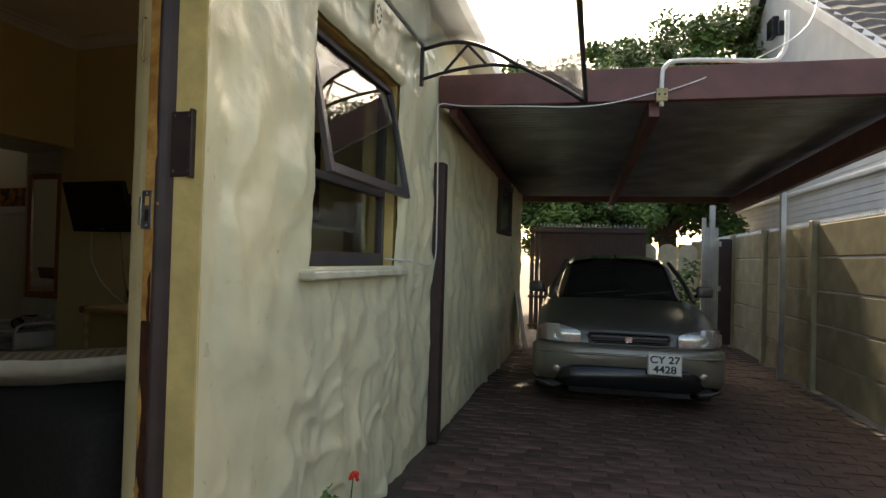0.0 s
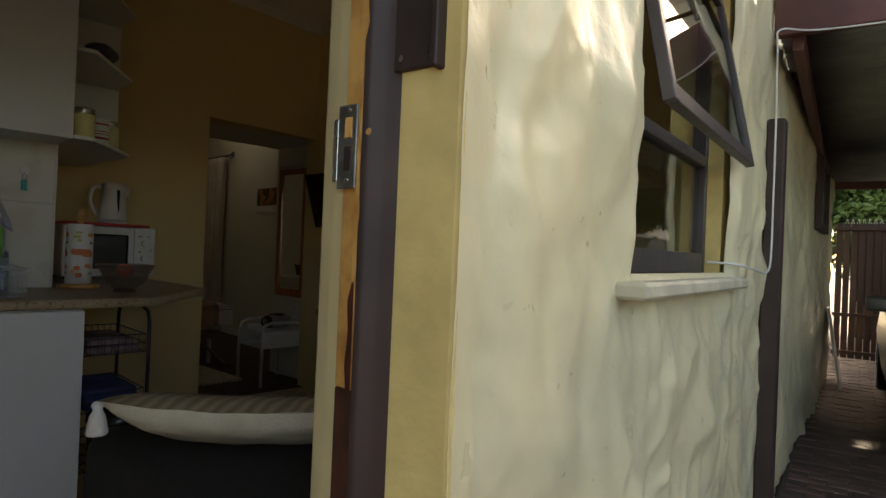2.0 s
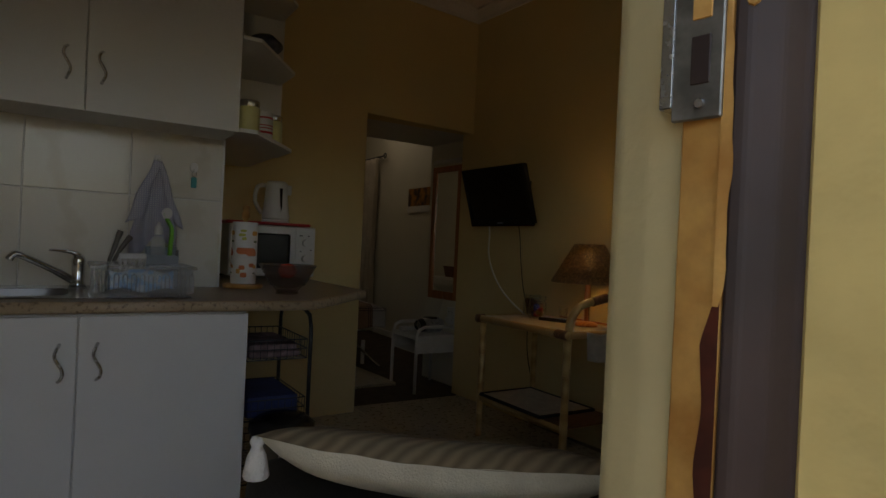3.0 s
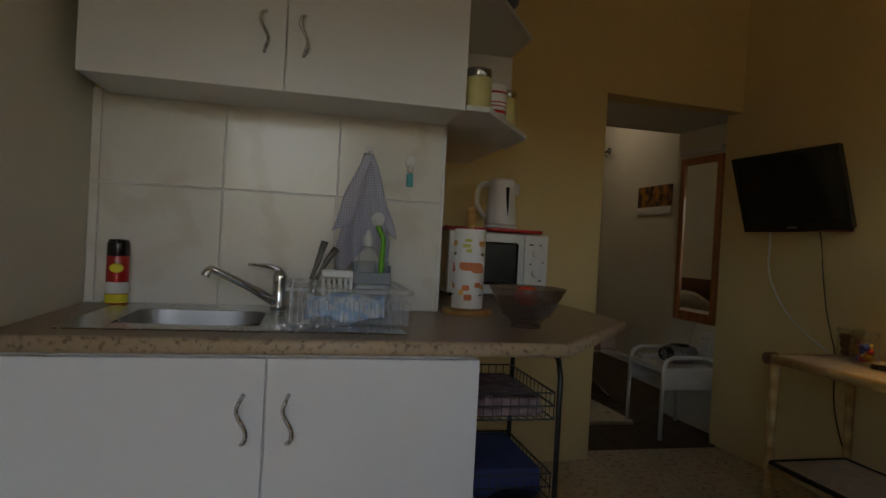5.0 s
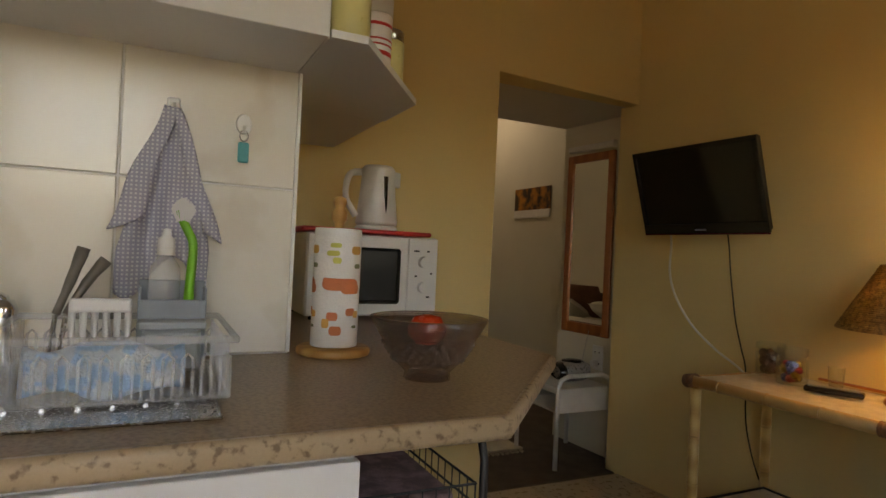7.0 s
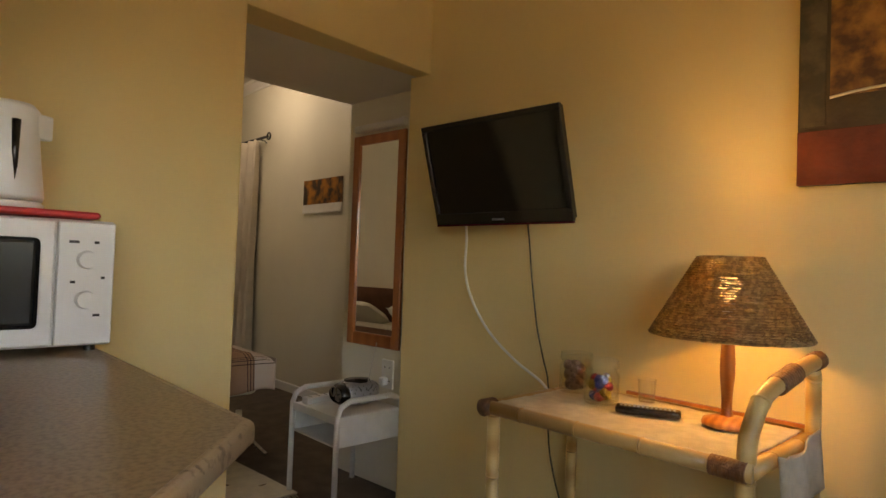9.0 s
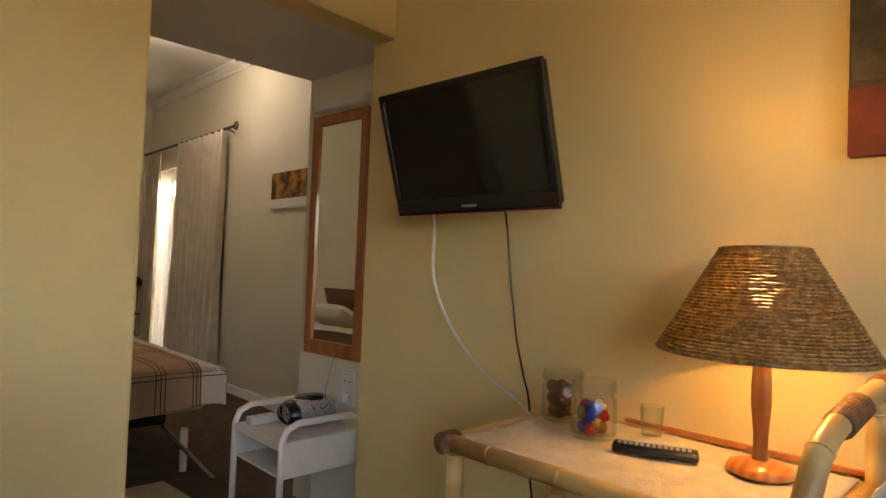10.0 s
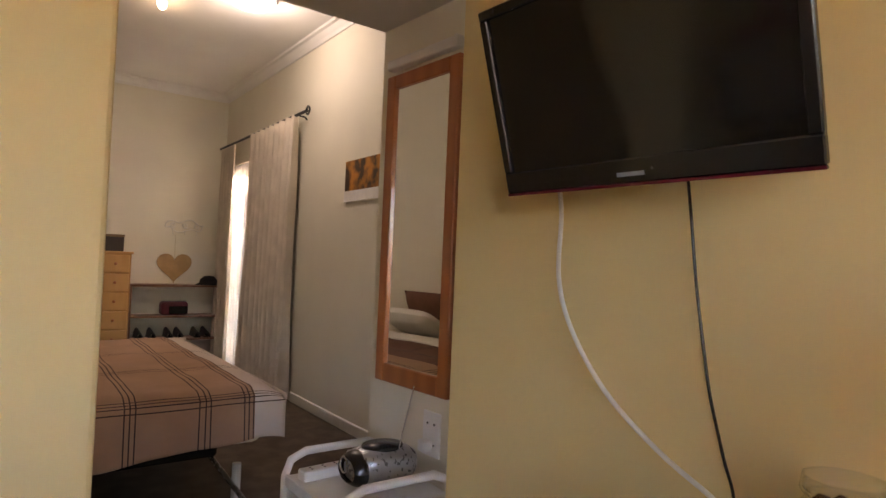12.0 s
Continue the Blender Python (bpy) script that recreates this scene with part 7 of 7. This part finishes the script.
def roof_shape(hw, zb, zt):
    return [(0.0, zt), (hw * 0.5, zt - 0.008), (hw * 0.85, zt - 0.045), (hw, zt - 0.09), (hw * 1.0 + (zt - zb) * 0.28, zb)]
part("greenhouse", loft(finer([(1.18, 0.62, 0.86, 0.925), (1.55, 0.60, 0.88, 1.13), (1.90, 0.57, 0.89, 1.32), (2.3, 0.565, 0.90, 1.375), (2.9, 0.565, 0.90, 1.36), (3.3, 0.58, 0.92, 1.22), (3.8, 0.62, 0.94, 0.99)], 3), roof_shape), M_CARGLASS, car, "dark tinted windows", True)
part("roof", loft(finer([(1.88, 0.55, 1.30, 1.335), (2.1, 0.56, 1.33, 1.37), (2.5, 0.565, 1.34, 1.385), (3.0, 0.56, 1.31, 1.35)], 3), lambda hw, zb, zt: [(0, zt), (hw * 0.5, zt - 0.008), (hw * 0.86, zt - 0.04), (hw * 0.98, zt - 0.085)], CAR, False), M_CARPAINT, car, "", True)
for sx in (-1, 1):
    part("pillar", bar([CAR @ Vector((sx * 0.73, 1.20, 0.90)), CAR @ Vector((sx * 0.665, 1.55, 1.10)), CAR @ Vector((sx * 0.575, 1.90, 1.29))], 0.024, 8, 3), M_CARPAINT, car, "", True)
    mr = part("side_mirror", cube(-0.085, 0.085, -0.045, 0.045, -0.06, 0.06, 0.03, CAR @ pose(sx * 0.90, 1.55, 0.985, 0, 0, sx * 12), 3), M_CARPAINT, car, "", True)
    part("mirror_foot", bar([CAR @ Vector((sx * 0.80, 1.53, 0.93)), CAR @ Vector((sx * 0.86, 1.54, 0.96))], 0.02, 8), M_BLACK, mr)
def bumper_shape(hw, z0, z1, bulge=1.0):
    return [(0.0, z1), (hw * 0.6, z1), (hw * 0.93, z1 - 0.015), (hw, z1 - 0.05), (hw, z0 + 0.06), (hw * 0.96, z0 + 0.01), (hw * 0.8, z0)]
part("front_bumper", loft(finer([(-0.01, 0.46, 0.39, 0.525), (0.012, 0.60, 0.34, 0.545), (0.06, 0.72, 0.27, 0.56), (0.15, 0.80, 0.21, 0.56), (0.32, 0.842, 0.18, 0.56), (0.52, 0.848, 0.17, 0.54)], 3), bumper_shape), M_BUMPER, car, "champagne grey front bumper", True)
part("lower_intake", loft([(-0.005, 0.50, 0.20, 0.385), (0.02, 0.58, 0.18, 0.385), (0.2, 0.66, 0.15, 0.37)], bumper_shape), M_BLACK, car, "black lower air intake", True)
part("lower_lip", loft(finer([(0.035, 0.52, 0.13, 0.185), (0.08, 0.68, 0.13, 0.20), (0.25, 0.81, 0.13, 0.22)], 2), bumper_shape), M_CARPAINT, car, "grey chin spoiler", True)
part("bumper_moulding", bar([CAR @ Vector((x, 0.055 - 0.075 * (1 - abs(x / 0.78) ** 2.6), 0.478)) for x in [-0.76 + 0.095 * k for k in range(17)]], 0.012, 8), M_BUMPER, car, "thin bumper moulding", True)
gr = part("grille", cube(-0.345, 0.345, 0.040, 0.10, 0.565, 0.655, 0.030, CAR, 3), M_BLACK, car, "black slatted grille")
for k in range(4):
    part("slat", cube(-0.325, 0.325, 0.035, 0.05, 0.578 + k * 0.020, 0.583 + k * 0.020, 0.001, CAR), M_BLACKWIRE, gr)
part("badge", cube(-0.030, 0.030, 0.022, 0.033, 0.588, 0.634, 0.006, CAR), M_CHROME, gr, "plain chrome badge")
part("grille_frame", bar([CAR @ Vector((x, 0.045, z)) for x, z in ((-0.33, 0.662), (0.33, 0.662), (0.362, 0.63), (0.30, 0.563), (-0.30, 0.563), (-0.362, 0.63), (-0.33, 0.662))], 0.007, 6), M_CARPAINT, gr)
def front_line(x):
    """How far back the wing's skin lies at a distance x from the car's middle."""
    for x0, y0, x1, y1 in ((0.0, 0.085, 0.60, 0.085), (0.60, 0.085, 0.72, 0.15), (0.72, 0.15, 0.79, 0.26), (0.79, 0.26, 0.84, 0.60)):
        if x <= x1:
            return y0 + (y1 - y0) * (x - x0) / (x1 - x0)
    return 0.6
for sx in (-1, 1):
    def lens_pt(a, b, off=0.0, x0=0.41, x1=0.81, sx=sx):
        x = x0 + (x1 - x0) * a
        f = (x - 0.41) / 0.40
        tall = 0.150 * max(0.05, math.sin(math.pi * min(1.0, 0.16 + 0.62 * f))) ** 0.6 * (1 - max(0.0, f - 0.8) * 1.2)
        z = 0.560 + 0.012 * f + tall * b
        y = front_line(x) - 0.030 + 0.55 * max(0.0, z - 0.645) - off
        return CAR @ Vector((sx * x, y, z))
    hl = part("headlight", sheet(14, 8, lambda a, b: lens_pt(a, b, 0.0)), M_CHROME, car, "chrome headlight reflector", True)
    part("lens", sheet(14, 8, lambda a, b: lens_pt(a, b, 0.02), 0.003), M_LENS, hl, "clear headlight lens", True)
    part("bulb_cup", turned([(0, 0.0), (0.045, 0.01), (0.05, 0.03), (0.046, 0.03), (0.03, 0.012), (0, 0.006)], 0, 0, 0, 18, CAR @ pose(sx * 0.60, 0.080, 0.630, 90, 0, 0)), M_CHROME, hl, "", True)
    part("indicator", sheet(8, 8, lambda a, b: lens_pt(a, b, 0.008, 0.715, 0.81), 0.004), M_AMBER, hl, "amber indicator", True)
    part("fog_lamp", turned([(0, 0.006), (0.028, 0.004), (0.032, 0), (0, 0)], 0, 0, 0, 16, CAR @ pose(sx * 0.61, 0.02, 0.33, 90, 0, 0)), M_CHROME, car, "small round fog lamp")
    for y in (0.80, 3.38):
        wh = part("wheel", turned([(0.19, -0.085), (0.27, -0.09), (0.29, -0.07), (0.295, 0), (0.29, 0.07), (0.27, 0.09), (0.19, 0.085), (0.19, -0.085)], 0, 0, 0, 32, CAR @ pose(sx * 0.745, y, 0.295, 0, 90, 0)), M_TYRE, car, "", True)
        part("rim", turned([(0, 0.05), (0.06, 0.06), (0.17, 0.04), (0.19, 0.08), (0.19, -0.08), (0, -0.05)], 0, 0, 0, 24, CAR @ pose(sx * 0.745, y, 0.295, 0, 90 * sx, 0)), M_STEEL, wh, "steel wheel rim", True)
pl = part("number_plate", cube(0.150, 0.425, -0.048, -0.040, 0.335, 0.520, 0.002, CAR), mat("reflective_white_plate", (0.80, 0.80, 0.74), 0.4, vary=0.03), car, "white two-line number plate")
part("plate_border", bar([CAR @ Vector((x, -0.049, z)) for x, z in ((0.155, 0.34), (0.42, 0.34), (0.42, 0.515), (0.155, 0.515), (0.155, 0.34))], 0.002, 5), M_LABELTXT, pl)
for text, z in (("CY 27", 0.438), ("4428", 0.356)):
    tcu = bpy.data.curves.new("writing", "FONT")
    tcu.body, tcu.size, tcu.align_x, tcu.extrude = text, 0.094, "CENTER", 0.0014
    tcu.offset = 0.0022
    tob = new("writing", tcu)
    bpy.context.view_layer.update()
    me = bpy.data.meshes.new_from_object(tob.evaluated_get(bpy.context.evaluated_depsgraph_get()))
    bpy.data.objects.remove(tob)
    bmt = bmesh.new()
    bmt.from_mesh(me)
    bpy.data.meshes.remove(me)
    bmesh.ops.transform(bmt, matrix=CAR @ pose(0.288, -0.0492, z, 90, 0, 0) @ Matrix.Diagonal((1.0, 0.9, 1, 1)), verts=bmt.verts)
    part("letters", bmt, M_LABELTXT, pl)
part("wiper", bar([CAR @ Vector((-0.45, 1.19, 0.935)), CAR @ Vector((0.05, 1.27, 0.985))], 0.006, 6), M_BLACKWIRE, car)
part("wiper", bar([CAR @ Vector((0.05, 1.19, 0.935)), CAR @ Vector((0.50, 1.27, 0.985))], 0.006, 6), M_BLACKWIRE, car)

# ---- neighbour's house ----
M_NWALL = mat("white_painted_brick", (0.50, 0.51, 0.51), 0.7, vary=0.08, scale=3, fine=40, bump=0.3)
M_NROOF = mat("dark_concrete_roof_tile", (0.06, 0.055, 0.055), 0.8, vary=0.3, scale=5)
nh = thing("neighbour_house", *port(6, 9, GROUND), "white neighbouring house with a gable and dark tiled roof", "house")
bm = prism([(3.2, 0), (17.4, 0), (17.4, 2.95), (10.3, 7.6), (3.2, 2.95)], 0, 5.0)
bmesh.ops.transform(bm, matrix=PORT @ pose(10.0, 0, GROUND) @ Matrix(((0, 0, -1, 0), (1, 0, 0, 0), (0, 1, 0, 0), (0, 0, 0, 1))), verts=bm.verts)
part("wall", bm, M_NWALL, nh)
for k in range(26):
    bm = bmesh.new()
    box(bm, 4.985, 5.0, 3.2, 17.4, 0.2 + k * 0.11, 0.29 + k * 0.11, 0, PORT)
    part("board", bm, M_NWALL, nh)
for sgn, v_e in ((-1, 2.9), (1, 17.7)):
    bm = sheet(30, 40, lambda a, b: port(4.75 + 5.4 * a, 10.3 + (v_e - 10.3) * b, 7.78 - 4.85 * b - 0.05 * (b * 22 % 1) + 0.02 * math.sin(a * 120)), 0.05)
    part("roof", bm, M_NROOF, nh, "dark tiled roof slope")
    part("verge_board", bar([port(4.80, 10.3, 7.72), port(4.80, v_e, 2.86)], 0.11, 4), M_NWALL, nh, "white verge board")
part("gutter", bar([port(4.93, 3.0, 2.6), port(4.93, 13.0, 2.62)], 0.05, 8), M_WHITEPLASTIC, nh)
part("downpipe", bar([port(4.93, 12.6, 2.6), port(4.93, 12.7, 2.3), port(4.95, 12.7, 0.0)], 0.04, 8), M_WHITEPLASTIC, nh)
mb = thing("meter_box", *port(4.95, 10, 6.2), "black wall-mounted electrical box with cables", "box")
part("box", cube(4.86, 4.99, 9.7, 10.1, 6.15, 6.55, 0.01, PORT), M_BLACK, mb)
part("insulator", cube(4.86, 4.99, 9.3, 9.4, 6.0, 6.3, 0.02, PORT), M_BLACK, mb)

# ---- planting ----
M_LEAF = mat("green_leaf", (0.14, 0.23, 0.05), 0.5, vary=0.5, scale=1.2, fine=9, bump=0.0, dark=(0.05, 0.10, 0.02))
M_BARK = mat("brown_bark", (0.10, 0.075, 0.05), 0.9, vary=0.4, scale=12, fine=60, bump=0.8)
rng = random.Random(4)
def leaf_mass(centres, leaf, per):
    """Clumps of small folded leaves scattered through ball-shaped clusters."""
    vs, fs = [], []
    for c, r in centres:
        for _ in range(per):
            d = Vector((rng.gauss(0, 1), rng.gauss(0, 1), rng.gauss(0, 1))).normalized() * r * rng.random() ** 0.45
            p = Vector(c) + Vector((d.x, d.y, d.z * 0.8))
            a = Vector((rng.uniform(-1, 1), rng.uniform(-1, 1), rng.uniform(-0.6, 0.4))).normalized()
            s = a.orthogonal().normalized()
            w = leaf * rng.uniform(0.6, 1.2)
            q = len(vs)
            vs += [p, p + a * w * 0.5 + s * w * 0.28, p + a * w - Vector((0, 0, w * 0.15)), p + a * w * 0.5 - s * w * 0.28]
            fs.append((q, q + 1, q + 2, q + 3))
    me = bpy.data.meshes.new("leaves")
    me.from_pydata([tuple(v) for v in vs], [], fs)
    bm = bmesh.new()
    bm.from_mesh(me)
    bpy.data.meshes.remove(me)
    return bm
def tree(u, v, base, height, spread, n, leaf, per, label):
    p0 = port(u, v, base)
    t = thing("tree", p0.x, p0.y, p0.z, label, "tree")
    part("trunk", bar([p0, p0 + Vector((0.1, 0.1, height * 0.35)), p0 + Vector((-0.1, 0.2, height * 0.6))], [0.2, 0.15, 0.09], 10, 3), M_BARK, t, "", True)
    cs, limbs = [], bmesh.new()
    for k in range(n):
        a, h = rng.uniform(0, 6.28), rng.uniform(0.45, 1.0)
        r = spread * math.sqrt(rng.random()) * (1.15 - 0.6 * abs(h - 0.65))
        c = p0 + Vector((r * math.cos(a), r * math.sin(a), height * h))
        cs.append((c, spread * rng.uniform(0.16, 0.30)))
        if k % 3 == 0:
            tube(limbs, [p0 + Vector((0, 0.1, height * 0.4)), p0 + Vector((r * 0.5 * math.cos(a), r * 0.5 * math.sin(a), height * (0.42 + 0.25 * h))), c], [0.07, 0.04, 0.015], 6)
    part("limbs", limbs, M_BARK, t)
    tagged(part("crown", leaf_mass(cs, leaf, per), M_LEAF, t, "dense uneven green foliage"), kind="stuff")
tree(3.2, 12.6, GROUND, 7.4, 2.4, 90, 0.17, 480, "leafy green tree behind the neighbouring house")
tree(1.2, 12.5, GROUND, 5.8, 2.3, 90, 0.15, 420, "low leafy tree beyond the driveway gate")
tree(2.9, 11.2, GROUND, 4.6, 1.6, 60, 0.12, 380, "leafy shrub tree behind the garden wall")
# extra tree, added close and dense to keep the low sun out of the carport
tree(0.5, 10.3, GROUND, 5.3, 2.2, 120, 0.16, 420, "dense leafy tree close behind the driveway gate")
tree(0.9, 8.7, GROUND, 2.9, 1.5, 60, 0.11, 360, "low leafy shrub behind the driveway gate")
tree(-1.2, 13.0, GROUND, 5.8, 2.2, 80, 0.15, 380, "leafy tree beside the far driveway")
sh2 = thing("potted_shrub", *port(2.75, 6.6, GROUND), "green potted shrub beside the parked car", "plant")
part("pot", turned([(0, 0), (0.14, 0), (0.19, 0.32), (0.17, 0.32), (0.15, 0.29), (0, 0.29)], *port(2.75, 6.6, GROUND), 20), mat("terracotta", (0.36, 0.14, 0.07), 0.8), sh2, "terracotta pot", True)
part("foliage", leaf_mass([(port(2.75 + 0.12 * math.cos(k), 6.6 + 0.12 * math.sin(k), 0.5 + 0.13 * k), 0.20) for k in range(6)], 0.11, 40), M_LEAF, sh2)

pg = WALL @ Vector((0.14, 0.72, GROUND))
ger = thing("geranium", pg.x, pg.y, pg.z, "small geranium with one red flower at the wall foot", "plant")
bm = bmesh.new()
tips = []
for k in range(11):
    a = k * 2.4
    tip = pg + Vector((0.13 * math.cos(a) * (0.4 + 0.06 * k), 0.13 * math.sin(a) * (0.4 + 0.06 * k), 0.20 + 0.025 * (k % 5)))
    tube(bm, [pg, (pg + tip) / 2 + Vector((0, 0, 0.04)), tip], 0.004, 5, 3)
    tips.append(tip)
part("stems", bm, M_LEAF, ger)
bm = bmesh.new()
for k, tip in enumerate(tips * 3):
    off = Vector((rng.uniform(-0.05, 0.05), rng.uniform(-0.05, 0.05), rng.uniform(-0.09, 0.02)))
    m_ = Matrix.Translation(tip + off) @ Euler((rng.uniform(-0.7, 0.7), rng.uniform(-0.7, 0.7), rng.uniform(0, 6))).to_matrix().to_4x4()
    c = bm.verts.new(m_ @ Vector((0, 0, -0.006)))
    ring = [bm.verts.new(m_ @ Vector(((0.030 + 0.004 * math.cos(5 * q)) * math.cos(q), (0.030 + 0.004 * math.cos(5 * q)) * math.sin(q), 0.004 * math.cos(3 * q)))) for q in [0.35 + 5.6 * i / 11 for i in range(12)]]
    for a, b in zip(ring, ring[1:]):
        bm.faces.new((c, a, b))
part("leaves", bm, M_LEAF, ger)
fl = pg + Vector((0.03, 0.02, 0.40))
bm = bmesh.new()
for k in range(14):
    bmesh.ops.create_icosphere(bm, subdivisions=1, radius=0.009, matrix=Matrix.Translation(fl + Vector((rng.gauss(0, 0.010), rng.gauss(0, 0.010), rng.gauss(0, 0.008)))))
part("flower", bm, mat("red_petals", (0.70, 0.03, 0.01), 0.6), ger, "red flower head")
part("flower_stem", bar([pg, fl], 0.003, 5), M_LEAF, ger)

# ---- ground and paving ----
M_GROUND = mat("ground_earth", (0.10, 0.075, 0.06), 0.9, vary=0.3)
structure("ground", cube(-400, 400, -400, 400, -0.6, GROUND - 0.028), M_GROUND, "sandy brown ground between the houses", "ground")
M_PAVER = mat("worn_red_brown_paver", (0.135, 0.078, 0.062), 0.75, vary=0.4, scale=8, fine=70, bump=0.5, piece=0.38)
paving = structure("pavement", cube(-0.02, 3.33, -6.0, 9.0, GROUND - 0.05, GROUND - 0.008, 0, PORT), mat("sandy_joint_fill", (0.09, 0.075, 0.06), 0.95, vary=0.3), "worn red-brown brick paving of the driveway", "pavement")
pm = []
for k in range(4):
    bm = cube(-0.100, 0.100, -0.0485, 0.0485, -0.03, 0.0, 0.005)
    for v in bm.verts:
        v.co += Vector((rng.uniform(-1, 1), rng.uniform(-1, 1), rng.uniform(-1, 1))) * 0.0014
    me = bpy.data.meshes.new("paver")
    bm.to_mesh(me)
    bm.free()
    me.materials.append(M_PAVER)
    pm.append(me)
far = bmesh.new()
count = 0
row = 0
v = -6.0
while v < 9.0:
    u = 0.10 + (0.103 if row % 2 else 0.0)
    while u < 3.25:
        dz = rng.uniform(-0.004, 0.003)
        m_ = PORT @ pose(u, v, GROUND + dz, rng.uniform(-0.8, 0.8), rng.uniform(-0.8, 0.8), rng.uniform(-0.8, 0.8))
        if -1.3 < v < 1.2 and u < 2.2 and count < 300:
            ob = new("paver", pm[(row * 7 + count) % 4])
            ob.parent = paving
            ob.matrix_basis = m_
            count += 1
        else:
            box(far, -0.100, 0.100, -0.0485, 0.0485, -0.03, 0.0, 0.0, m_)
        u += 0.206
    v += 0.1025
    row += 1
tagged(part("paver_field", far, M_PAVER, paving, "further brick pavers"), kind="stuff")
